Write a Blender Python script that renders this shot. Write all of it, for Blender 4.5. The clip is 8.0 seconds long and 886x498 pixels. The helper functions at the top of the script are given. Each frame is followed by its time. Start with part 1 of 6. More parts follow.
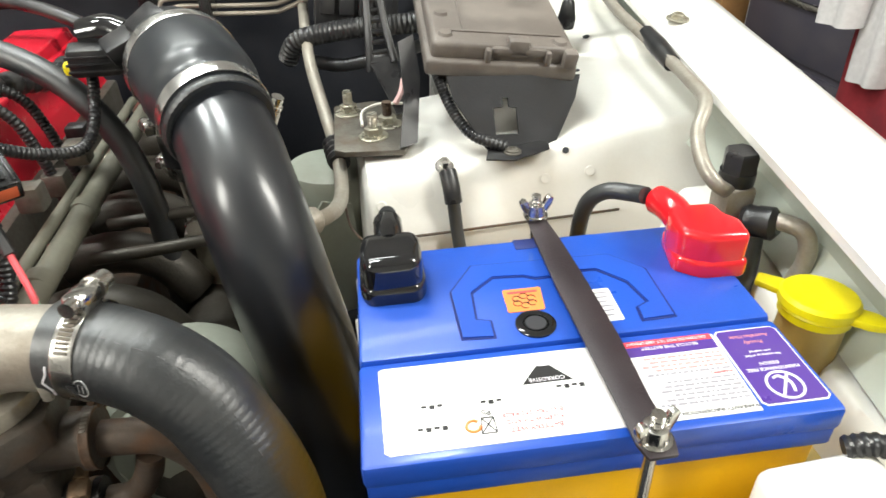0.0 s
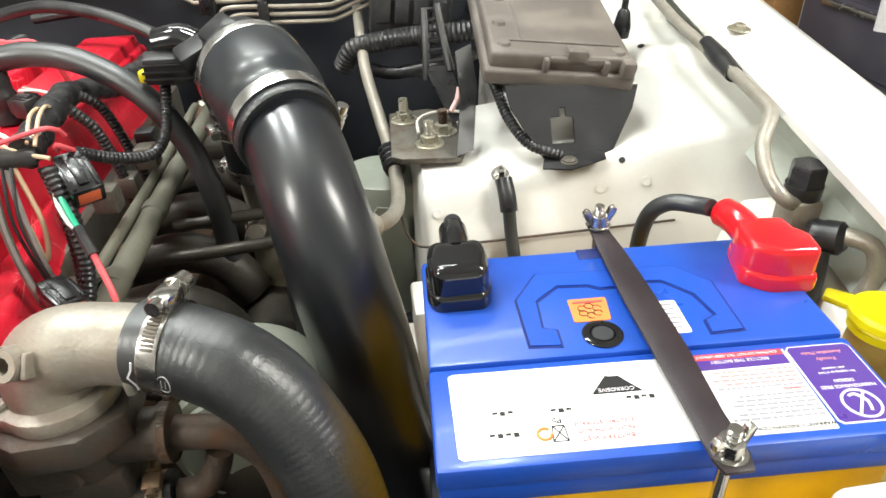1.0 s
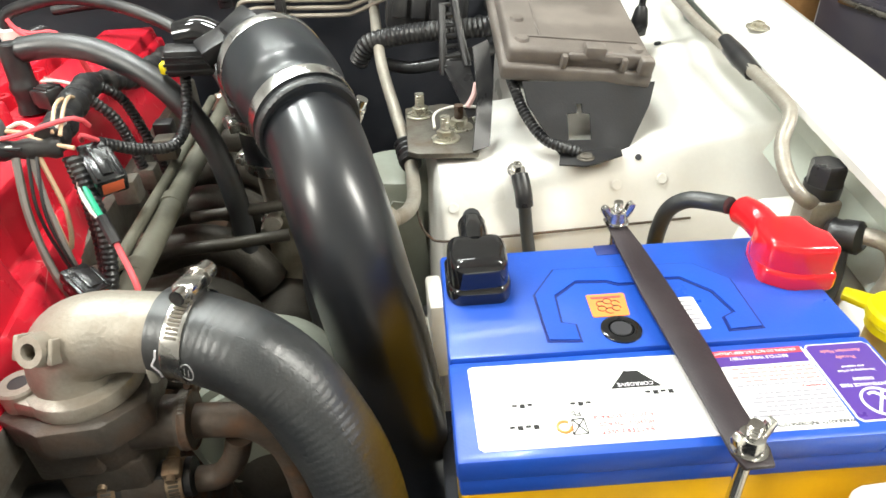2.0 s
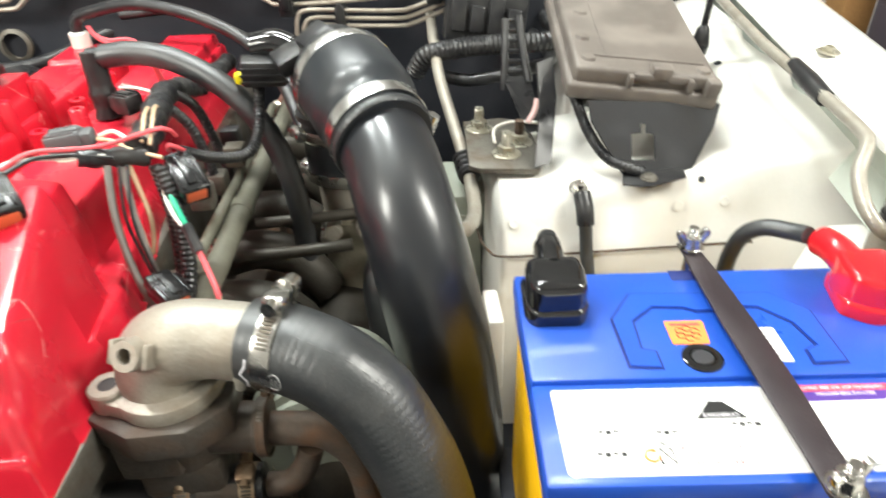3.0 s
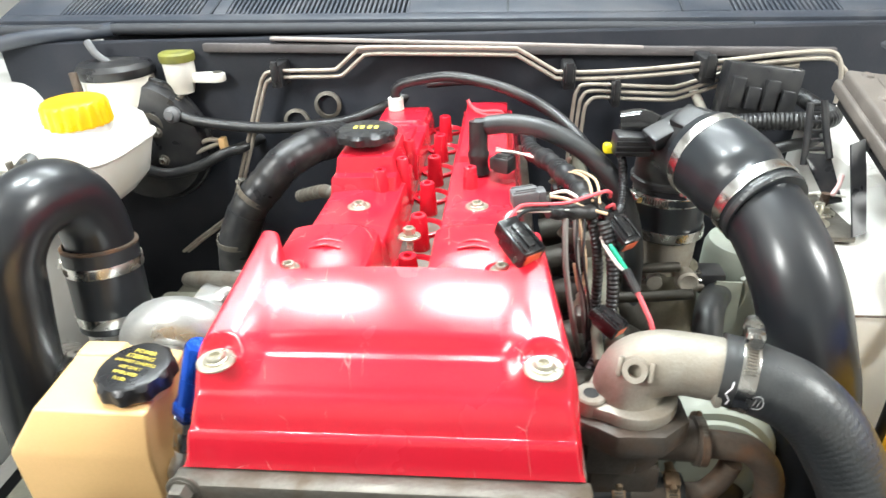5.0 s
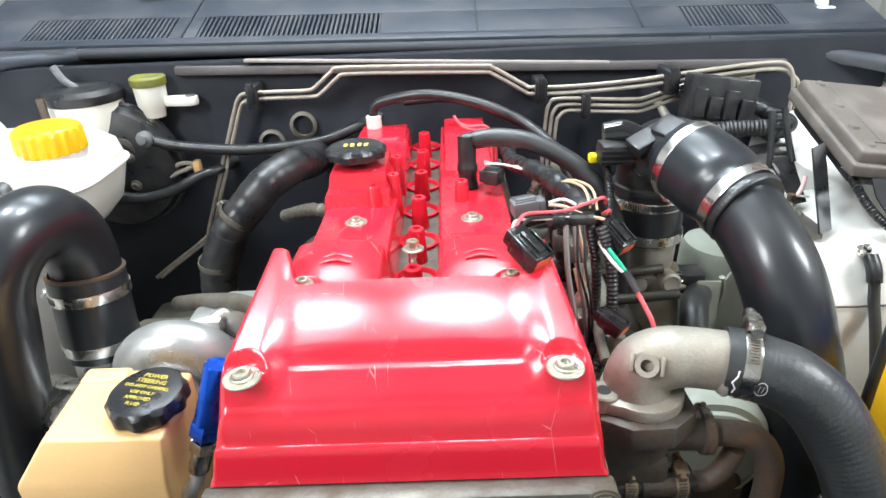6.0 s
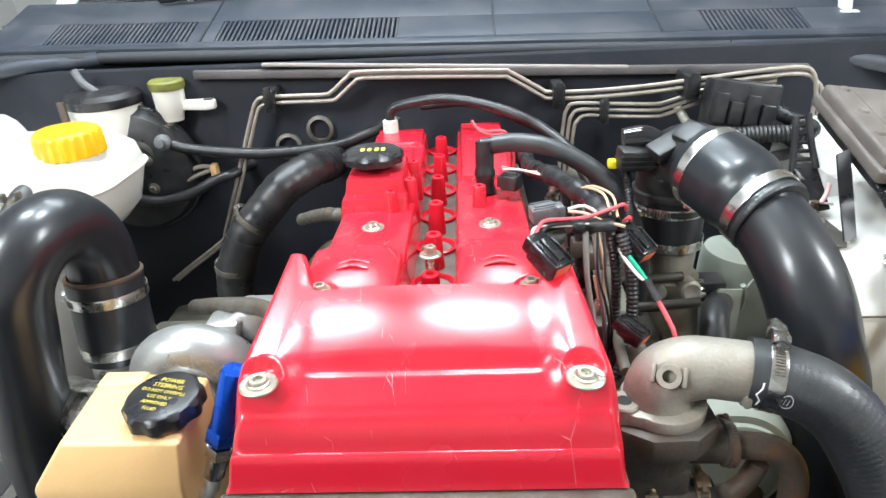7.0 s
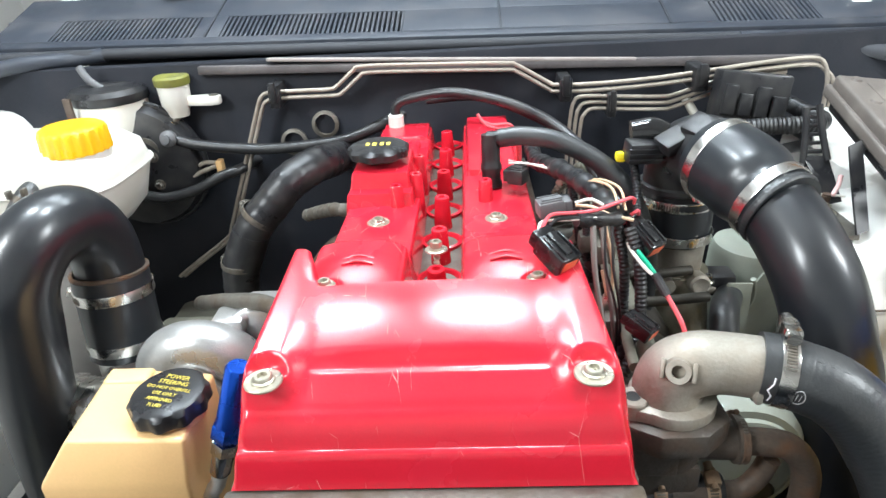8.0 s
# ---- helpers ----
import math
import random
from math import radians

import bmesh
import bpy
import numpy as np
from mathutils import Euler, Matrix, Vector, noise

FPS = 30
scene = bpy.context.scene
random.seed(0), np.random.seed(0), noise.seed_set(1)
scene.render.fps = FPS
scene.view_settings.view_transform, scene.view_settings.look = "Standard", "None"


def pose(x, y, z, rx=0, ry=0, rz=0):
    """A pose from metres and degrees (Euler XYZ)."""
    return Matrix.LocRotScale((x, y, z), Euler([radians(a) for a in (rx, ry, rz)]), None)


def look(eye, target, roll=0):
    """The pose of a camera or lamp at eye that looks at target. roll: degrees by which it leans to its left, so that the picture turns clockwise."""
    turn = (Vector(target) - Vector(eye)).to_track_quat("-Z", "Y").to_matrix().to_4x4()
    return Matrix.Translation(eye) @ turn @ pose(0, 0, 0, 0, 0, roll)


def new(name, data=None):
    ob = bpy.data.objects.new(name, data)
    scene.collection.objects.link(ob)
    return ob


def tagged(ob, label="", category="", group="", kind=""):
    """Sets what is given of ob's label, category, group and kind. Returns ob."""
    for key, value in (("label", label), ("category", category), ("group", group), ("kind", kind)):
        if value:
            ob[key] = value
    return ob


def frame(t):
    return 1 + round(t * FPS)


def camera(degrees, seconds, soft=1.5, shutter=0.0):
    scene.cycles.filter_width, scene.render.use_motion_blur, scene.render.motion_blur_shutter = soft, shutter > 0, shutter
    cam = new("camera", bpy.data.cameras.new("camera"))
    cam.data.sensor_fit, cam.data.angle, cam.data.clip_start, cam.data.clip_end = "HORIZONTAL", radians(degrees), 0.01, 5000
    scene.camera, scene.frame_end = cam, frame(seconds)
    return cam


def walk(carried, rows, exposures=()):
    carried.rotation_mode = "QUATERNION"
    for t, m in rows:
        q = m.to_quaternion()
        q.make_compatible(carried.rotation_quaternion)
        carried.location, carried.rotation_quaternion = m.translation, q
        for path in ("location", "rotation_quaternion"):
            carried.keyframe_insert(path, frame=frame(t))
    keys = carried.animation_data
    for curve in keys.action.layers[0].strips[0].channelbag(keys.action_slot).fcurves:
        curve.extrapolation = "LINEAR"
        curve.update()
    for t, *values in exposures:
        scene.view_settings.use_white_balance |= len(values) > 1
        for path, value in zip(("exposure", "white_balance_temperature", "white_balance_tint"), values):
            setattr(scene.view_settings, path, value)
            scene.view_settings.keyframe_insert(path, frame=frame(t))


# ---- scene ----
cam = camera(69.6, 8.0, shutter=0.5)
PATH = [
    (0, (0.428, -0.268, 1.144), (0.697, 1.368, 0.026), -2.4),
    (0.5, (0.414, -0.268, 1.148), (0.638, 1.372, 0.026), -2.8),
    (1, (0.407, -0.269, 1.15), (0.575, 1.392, 0.049), -3.2),
    (2.3, (0.391, -0.273, 1.151), (0.519, 1.379, 0.031), -2.6),
    (2.5, (0.384, -0.274, 1.154), (0.482, 1.376, 0.028), -2.9),
    (3, (0.363, -0.267, 1.163), (0.438, 1.403, 0.066), -2.1),
    (3.2, (0.344, -0.267, 1.175), (0.321, 1.425, 0.11), -3.2),
    (3.5, (0.319, -0.272, 1.189), (0.241, 1.445, 0.167), -3.7),
    (3.8, (0.302, -0.28, 1.2), (0.162, 1.452, 0.208), -4.0),
    (4, (0.281, -0.287, 1.205), (0.128, 1.456, 0.235), -3.7),
    (4.2, (0.254, -0.292, 1.207), (0.081, 1.455, 0.25), -3.4),
    (4.5, (0.191, -0.319, 1.212), (-0.017, 1.429, 0.264), -2.8),
    (4.7, (0.142, -0.338, 1.219), (-0.065, 1.405, 0.26), -2.5),
    (5.8, (0.049, -0.383, 1.226), (-0.005, 1.39, 0.302), -2.9),
    (6, (0.044, -0.379, 1.227), (0.01, 1.4, 0.314), -2.6),
    (6.5, (0.044, -0.377, 1.23), (-0.01, 1.406, 0.326), -3.0),
    (7, (0.04, -0.373, 1.227), (-0.036, 1.411, 0.325), -2.8),
    (7.5, (0.039, -0.371, 1.224), (-0.062, 1.408, 0.315), -3.2),
    (8, (0.041, -0.368, 1.224), (-0.058, 1.408, 0.31), -3.4),
]
EXPOSURES = [(0, 0.06, 6680, 4), (1.0, 0.12, 6680, 4), (2.5, 0.33, 6720, 3), (3.5, 0.48, 6550, 3), (4.0, 0.60, 6450, 3), (4.5, 0.69, 6400, 3), (6.0, 0.29, 5950, 4), (8.0, 0.27, 5900, 4)]
walk(cam, [(t, look(eye, target, roll)) for t, eye, target, roll in PATH], EXPOSURES)

# The light: two tubes on the garage ceiling, ahead of and above the car, three added fills, and the pale room round it.
world = bpy.data.worlds.new("garage_air")
scene.world = world
world.use_nodes = True
world.node_tree.nodes["Background"].inputs[0].default_value = (0.80, 0.88, 1.0, 1)
world.node_tree.nodes["Background"].inputs[1].default_value = 0.56


def area_lamp(name, eye, target, sx, sy, watts, colour):
    data = bpy.data.lights.new(name, "AREA")
    data.shape, data.size, data.size_y, data.energy, data.color = "RECTANGLE", sx, sy, watts, colour
    ob = new(name, data)
    ob.matrix_world = look(eye, target)
    return tagged(ob, "bright light over the car, ceiling tube or added fill", "ceiling lamp", "ceiling lamps")


area_lamp("ceiling_or_fill_lamp", (-0.58, 0.42, 2.55), (-0.58, 0.42, 0), 0.34, 0.14, 20, (0.95, 0.98, 1.0))
area_lamp("ceiling_or_fill_lamp", (0.13, 0.42, 2.55), (0.13, 0.42, 0), 0.34, 0.14, 20, (0.95, 0.98, 1.0))
# Three added fills with no fixture behind them; they brighten the bay.
area_lamp("ceiling_or_fill_lamp", (0.0, 1.15, 2.60), (0.0, 0.9, 0), 1.20, 0.25, 40, (0.95, 0.98, 1.0))
area_lamp("ceiling_or_fill_lamp", (1.75, -0.45, 2.45), (0.5, 0.2, 0.85), 0.40, 1.2, 58, (1.0, 0.97, 0.94))
area_lamp("ceiling_or_fill_lamp", (-1.3, -0.9, 2.50), (0.2, -0.1, 0.8), 0.50, 1.4, 74, (1.0, 0.97, 0.94))

# ---- materials ----


def principled(name, colour, rough=0.5, metal=0.0, coat=0.0, spec=0.5):
    m = bpy.data.materials.new(name)
    m.use_nodes = True
    b = m.node_tree.nodes["Principled BSDF"]
    b.inputs["Base Color"].default_value = (*colour, 1)
    b.inputs["Roughness"].default_value = rough
    b.inputs["Metallic"].default_value = metal
    b.inputs["Coat Weight"].default_value = coat
    b.inputs["Coat Roughness"].default_value = 0.08
    b.inputs["Specular IOR Level"].default_value = spec
    return m, m.node_tree, b


def surface(name, colour, rough=0.5, metal=0.0, coat=0.0, dirt=None, amount=0.5, scale=25.0, grain=300.0, bump=0.15, vary=0.12, rough_vary=0.15, spec=0.5, size=0.0008):
    """A painted, moulded or cast surface: two scales of variation in colour, gloss and relief, with dirt in patches."""
    m, tree, b = principled(name, colour, rough, metal, coat, spec)
    add, link = tree.nodes.new, tree.links.new
    co = add("ShaderNodeTexCoord")
    big, fine = add("ShaderNodeTexNoise"), add("ShaderNodeTexNoise")
    for n, s, d in ((big, scale, 6), (fine, grain, 3)):
        n.inputs["Scale"].default_value, n.inputs["Detail"].default_value = s, d
        link(co.outputs["Object"], n.inputs["Vector"])
    ramp = add("ShaderNodeMapRange")
    ramp.inputs[1].default_value, ramp.inputs[2].default_value = 0.46, 0.68
    ramp.inputs[3].default_value, ramp.inputs[4].default_value = 0.0, amount
    link(big.outputs["Fac"], ramp.inputs[0])
    mix = add("ShaderNodeMix")
    mix.data_type = "RGBA"
    shade = add("ShaderNodeMix")
    shade.data_type, shade.blend_type = "RGBA", "MULTIPLY"
    shade.inputs[0].default_value = vary
    shade.inputs[6].default_value = (*colour, 1)
    link(fine.outputs["Fac"], shade.inputs[7])
    link(shade.outputs[2], mix.inputs[6])
    mix.inputs[7].default_value = (*(dirt or [c * 0.6 for c in colour]), 1)
    link(ramp.outputs[0], mix.inputs[0])
    link(mix.outputs[2], b.inputs["Base Color"])
    r = add("ShaderNodeMapRange")
    r.inputs[1].default_value, r.inputs[2].default_value = 0.3, 0.7
    r.inputs[3].default_value, r.inputs[4].default_value = max(rough - rough_vary, 0.03), min(rough + rough_vary, 1)
    link(big.outputs["Fac"], r.inputs[0])
    link(r.outputs[0], b.inputs["Roughness"])
    if bump:
        bp = add("ShaderNodeBump")
        bp.inputs["Strength"].default_value, bp.inputs["Distance"].default_value = bump, size
        link(fine.outputs["Fac"], bp.inputs["Height"])
        link(bp.outputs["Normal"], b.inputs["Normal"])
    return m


def scratched(m, colour, scale, low, strength, seed=0.0):
    """Thin pale scratches over a paint: rims of a stretched and warped cell pattern, kept in some patches."""
    tree = m.node_tree
    b = tree.nodes["Principled BSDF"]
    add, link = tree.nodes.new, tree.links.new
    co, mp, warp = add("ShaderNodeTexCoord"), add("ShaderNodeMapping"), add("ShaderNodeTexNoise")
    mp.inputs["Location"].default_value = (seed, seed * 0.7, 0)
    mp.inputs["Scale"].default_value = (scale, scale * 0.3, scale * 0.3)
    mp.inputs["Rotation"].default_value = (0, 0, 0.5)
    link(co.outputs["Object"], mp.inputs["Vector"])
    cell = add("ShaderNodeTexVoronoi")
    cell.feature = "DISTANCE_TO_EDGE"
    cell.inputs["Scale"].default_value = 1.0
    link(mp.outputs[0], cell.inputs["Vector"])
    line = add("ShaderNodeMapRange")
    line.inputs[1].default_value, line.inputs[2].default_value, line.inputs[3].default_value, line.inputs[4].default_value = 0.0, 0.007, 1, 0
    link(cell.outputs["Distance"], line.inputs[0])
    warp.inputs["Scale"].default_value, warp.inputs["Detail"].default_value = 30, 2
    link(co.outputs["Object"], warp.inputs["Vector"])
    keep = add("ShaderNodeMapRange")
    keep.inputs[1].default_value, keep.inputs[2].default_value, keep.inputs[4].default_value = low, low + 0.05, strength
    link(warp.outputs["Fac"], keep.inputs[0])
    prod = add("ShaderNodeMath")
    prod.operation = "MULTIPLY"
    link(line.outputs[0], prod.inputs[0])
    link(keep.outputs[0], prod.inputs[1])
    mix = add("ShaderNodeMix")
    mix.data_type = "RGBA"
    old = b.inputs["Base Color"].links[0].from_socket
    link(prod.outputs[0], mix.inputs[0])
    link(old, mix.inputs[6])
    mix.inputs[7].default_value = (*colour, 1)
    link(mix.outputs[2], b.inputs["Base Color"])
    return m


RED = scratched(surface("red_paint", (0.60, 0.015, 0.034), 0.23, 0, 0.30, (0.56, 0.012, 0.035), 0.5, 14, 520, 0.10, 0.10, 0.09), (0.88, 0.52, 0.48), 44, 0.56, 0.6)
RED.node_tree.nodes["Principled BSDF"].inputs["Coat Roughness"].default_value = 0.13
RED = scratched(RED, (0.30, 0.05, 0.05), 21, 0.60, 0.5, 3.7)
PIPE = surface("black_pipe_paint", (0.010, 0.012, 0.016), 0.42, 0.0, 0.7, (0.016, 0.016, 0.017), 0.5, 14, 900, 0.12, 0.2, 0.06, spec=0.4, size=0.0003)
PIPE.node_tree.nodes["Principled BSDF"].inputs["Coat Roughness"].default_value = 0.22
RUBBER = surface("hose_rubber", (0.024, 0.026, 0.028), 0.42, 0, 0, (0.036, 0.036, 0.035), 0.6, 30, 500, 0.25, 0.2, 0.10, spec=0.85)
SILICONE = surface("black_silicone", (0.020, 0.023, 0.027), 0.32, 0, 0.1, (0.03, 0.03, 0.03), 0.3, 20, 300, 0.05, 0.1, 0.06)
BLACK = surface("black_plastic", (0.019, 0.019, 0.021), 0.36, 0, 0, (0.045, 0.043, 0.04), 0.6, 40, 600, 0.2, 0.2, 0.12)
GLOSS = surface("glossy_black_vinyl", (0.008, 0.008, 0.009), 0.10, 0, 0.6, (0.012, 0.012, 0.012), 0.3, 30, 200, 0.04, 0.1, 0.04)
REDVINYL = surface("red_vinyl", (0.75, 0.012, 0.02), 0.16, 0, 0.6, (0.68, 0.012, 0.02), 0.3, 40, 200, 0.04, 0.05, 0.05)
WHITE = surface("white_body_paint", (0.83, 0.81, 0.76), 0.36, 0, 0.3, (0.70, 0.66, 0.58), 0.45, 11, 260, 0.03, 0.06, 0.10)
WHITE2 = surface("white_wing_paint", (0.82, 0.81, 0.77), 0.22, 0, 0.6, (0.75, 0.73, 0.68), 0.3, 7, 260, 0.02, 0.04, 0.06)
DARKBAY = surface("dark_firewall_lining", (0.018, 0.020, 0.027), 0.65, 0, 0, (0.034, 0.034, 0.040), 0.6, 14, 200, 0.3, 0.3, 0.15, spec=0.25)
ALLOY = surface("cast_alloy", (0.40, 0.37, 0.315), 0.45, 0.35, 0, (0.24, 0.20, 0.155), 0.7, 28, 380, 0.5, 0.3, 0.15)
PALEALLOY = surface("pale_dusty_alloy", (0.27, 0.25, 0.19), 0.55, 0.3, 0, (0.17, 0.145, 0.10), 0.6, 28, 300, 0.3, 0.3, 0.15)
OLDALLOY = surface("weathered_alloy", (0.19, 0.175, 0.15), 0.55, 0.6, 0, (0.10, 0.075, 0.05), 0.8, 34, 300, 0.6, 0.4, 0.15)
IRON = surface("rusty_iron", (0.115, 0.085, 0.064), 0.62, 0.35, 0, (0.16, 0.075, 0.035), 0.7, 45, 260, 0.7, 0.4, 0.15)
DARKALLOY = surface("dark_cast_alloy", (0.075, 0.068, 0.056), 0.5, 0.4, 0, (0.045, 0.036, 0.026), 0.7, 30, 300, 0.5, 0.4, 0.15)
BANDSTEEL = surface("rolled_steel_band", (0.76, 0.75, 0.72), 0.27, 1.0, 0, (0.55, 0.52, 0.47), 0.4, 60, 500, 0.12, 0.2, 0.1)
PLUGBLACK = surface("shiny_plug_plastic", (0.010, 0.010, 0.011), 0.26, 0, 0, (0.018, 0.018, 0.018), 0.5, 60, 500, 0.08, 0.15, 0.08)
SILVER = surface("clean_cast_alloy", (0.56, 0.56, 0.55), 0.36, 0.75, 0, (0.40, 0.39, 0.37), 0.5, 26, 420, 0.35, 0.2, 0.1)
STEEL = surface("bright_steel", (0.62, 0.61, 0.58), 0.22, 1.0, 0, (0.40, 0.37, 0.33), 0.5, 60, 500, 0.15, 0.2, 0.1)
CHROME = surface("polished_steel", (0.78, 0.77, 0.75), 0.24, 1.0, 0, (0.55, 0.54, 0.52), 0.3, 50, 400, 0.05, 0.1, 0.05)
PLATED = surface("zinc_plated_steel", (0.62, 0.59, 0.49), 0.34, 0.8, 0, (0.36, 0.31, 0.21), 0.5, 70, 500, 0.3, 0.3, 0.15)
LINE = surface("coated_brake_line", (0.42, 0.37, 0.31), 0.45, 0.3, 0, (0.26, 0.22, 0.18), 0.6, 60, 500, 0.2, 0.2, 0.12)
BLUE = surface("blue_battery_plastic", (0.014, 0.080, 0.47), 0.36, 0, 0.1, (0.015, 0.060, 0.36), 0.6, 16, 700, 0.1, 0.12, 0.1)
# Lid blue made darker: the shade of grooves and recesses is in the colour.
DEEPBLUE = surface("groove_shade_plastic", (0.006, 0.02, 0.17), 0.5, 0, 0, (0.01, 0.02, 0.1), 0.5, 30, 500, 0.1, 0.2, 0.1)
YELLOWCASE = surface("yellow_battery_plastic", (0.86, 0.47, 0.008), 0.4, 0, 0.1, (0.7, 0.36, 0.01), 0.5, 12, 500, 0.1, 0.1, 0.1)
YELLOW = surface("yellow_cap_plastic", (0.92, 0.80, 0.01), 0.4, 0, 0.1, (0.75, 0.62, 0.02), 0.4, 40, 400, 0.1, 0.1, 0.1)
AMBER = surface("amber_cap_plastic", (0.95, 0.52, 0.005), 0.35, 0, 0.2, (0.85, 0.42, 0.005), 0.3, 40, 400, 0.1, 0.1, 0.1)
CREAM = surface("aged_cream_plastic", (0.82, 0.53, 0.24), 0.42, 0, 0.1, (0.72, 0.48, 0.20), 0.5, 14, 400, 0.1, 0.1, 0.1)
MILK = surface("milky_tank_plastic", (0.80, 0.78, 0.72), 0.38, 0, 0.1, (0.70, 0.64, 0.52), 0.5, 9, 300, 0.08, 0.08, 0.1)
TAN = surface("tan_filler_plastic", (0.56, 0.41, 0.13), 0.45, 0, 0, (0.33, 0.22, 0.08), 0.5, 18, 400, 0.1, 0.1, 0.1)
GREYBROWN = surface("dusty_fuse_box_plastic", (0.15, 0.130, 0.115), 0.46, 0, 0, (0.23, 0.20, 0.175), 0.6, 22, 700, 0.25, 0.25, 0.15)
PAPER = surface("white_sticker", (0.86, 0.85, 0.82), 0.35, 0, 0.2, (0.80, 0.78, 0.74), 0.3, 30, 300, 0.02, 0.04, 0.08)
ORANGE = surface("orange_sticker", (0.90, 0.25, 0.06), 0.4, 0, 0.1, (0.75, 0.22, 0.07), 0.5, 60, 300, 0.02, 0.05, 0.08)
PURPLE = surface("purple_sticker", (0.085, 0.04, 0.26), 0.35, 0, 0.2, (0.10, 0.05, 0.24), 0.3, 30, 300, 0.02, 0.04, 0.08)
REDINK = principled("red_ink", (0.65, 0.06, 0.08), 0.5)[0]
PINKINK = principled("pale_red_ink", (0.66, 0.28, 0.28), 0.5)[0]
GREYINK = principled("grey_ink", (0.30, 0.29, 0.32), 0.5)[0]
BLACKINK = principled("black_ink", (0.012, 0.012, 0.012), 0.5)[0]
WHITEINK = principled("white_ink", (0.82, 0.80, 0.84), 0.5)[0]
DULLPRINT = principled("worn_grey_print", (0.13, 0.13, 0.13), 0.6)[0]
GREYPALE = principled("pale_grey_print", (0.38, 0.38, 0.38), 0.6)[0]
YELLOWINK = principled("yellow_ink", (0.75, 0.62, 0.10), 0.5)[0]
STRAP = surface("dark_strap_paint", (0.030, 0.022, 0.026), 0.42, 0.1, 0, (0.045, 0.034, 0.036), 0.4, 40, 900, 0.3, 0.2, 0.1)
ANODISED = surface("blue_anodised_alloy", (0.02, 0.10, 0.62), 0.25, 0.85, 0, (0.02, 0.08, 0.45), 0.4, 40, 400, 0.05, 0.1, 0.08)
GREYPL0 = principled("grey_eye_glass", (0.045, 0.045, 0.05), 0.2)[0]
WIRE_W, WIRE_R, WIRE_G, WIRE_T, WIRE_B = [principled(n, c, 0.42)[0] for n, c in (("white_wire", (0.75, 0.72, 0.66)), ("pink_wire", (0.72, 0.10, 0.12)), ("green_wire", (0.02, 0.36, 0.20)), ("tan_wire", (0.66, 0.47, 0.30)), ("black_wire", (0.012, 0.012, 0.013)))]
CONCRETE = surface("garage_concrete", (0.36, 0.35, 0.33), 0.8, 0, 0, (0.18, 0.17, 0.16), 0.7, 3, 60, 0.3, 0.2, 0.1)
PLASTER = surface("garage_wall_paint", (0.74, 0.73, 0.71), 0.8, 0, 0, (0.64, 0.63, 0.61), 0.5, 2, 60, 0.2, 0.1, 0.1)
COWL = surface("grey_cowl_plastic", (0.034, 0.040, 0.054), 0.55, 0, 0, (0.075, 0.075, 0.082), 0.6, 12, 500, 0.25, 0.2, 0.12)
COWLGAP = principled("cowl_slot_plastic", (0.022, 0.025, 0.032), 0.7)[0]
FOAM = surface("black_seal_foam", (0.03, 0.032, 0.038), 0.7, 0, 0, (0.05, 0.05, 0.055), 0.5, 20, 300, 0.3, 0.2, 0.1)
GLASS, _, _g = principled("windscreen_glass", (0.8, 0.86, 0.88), 0.04)
_g.inputs["Transmission Weight"].default_value = 1.0

RUSTBAND = surface("rust_stained_band", (0.40, 0.30, 0.20), 0.42, 0.7, 0, (0.20, 0.10, 0.05), 0.7, 60, 400, 0.3, 0.3, 0.15)
SATIN = surface("dull_black_steel", (0.012, 0.012, 0.014), 0.6, 0, 0, (0.03, 0.028, 0.026), 0.4, 30, 500, 0.2, 0.2, 0.1, spec=0.3)
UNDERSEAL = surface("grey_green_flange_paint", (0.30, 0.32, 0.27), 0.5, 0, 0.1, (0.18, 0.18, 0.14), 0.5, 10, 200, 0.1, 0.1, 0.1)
# Wing paint below the lip: the shade there is mixed into this grey-green.
WINGINNER = surface("shaded_wing_paint", (0.52, 0.56, 0.50), 0.45, 0, 0.1, (0.40, 0.42, 0.36), 0.5, 10, 200, 0.08, 0.1, 0.1)
CASTBROWN = surface("brown_stained_casting", (0.105, 0.090, 0.076), 0.55, 0.4, 0, (0.10, 0.062, 0.040), 0.7, 38, 300, 0.6, 0.4, 0.15)
GREYWIRE = surface("grey_cable_sheath", (0.26, 0.25, 0.23), 0.5, 0, 0, (0.15, 0.14, 0.13), 0.5, 40, 400, 0.1, 0.1, 0.1)
BRAID = surface("braided_bright_steel", (0.68, 0.67, 0.64), 0.4, 0.55, 0, (0.42, 0.41, 0.39), 0.5, 80, 900, 0.5, 0.3, 0.1)
DUSTYRAIL = surface("dusty_olive_paint", (0.15, 0.145, 0.11), 0.6, 0, 0, (0.09, 0.08, 0.06), 0.6, 16, 200, 0.3, 0.3, 0.1)
SCUTTLE = surface("dusty_scuttle_paint", (0.13, 0.115, 0.115), 0.6, 0, 0, (0.05, 0.045, 0.045), 0.7, 12, 200, 0.2, 0.3, 0.1)

# ---- mesh helpers ----


def finish(bm, name, material, smooth=True, angle=35):
    me = bpy.data.meshes.new(name)
    bmesh.ops.recalc_face_normals(bm, faces=bm.faces)
    bm.to_mesh(me)
    bm.free()
    for m in material if isinstance(material, (list, tuple)) else [material]:
        me.materials.append(m)
    if smooth:
        me.shade_smooth()
        me.set_sharp_from_angle(angle=radians(angle))
    return me


def thing(name, bm, material, label, category, group="", kind="", angle=35):
    return tagged(new(name, finish(bm, name, material, True, angle)), label, category, group, kind)


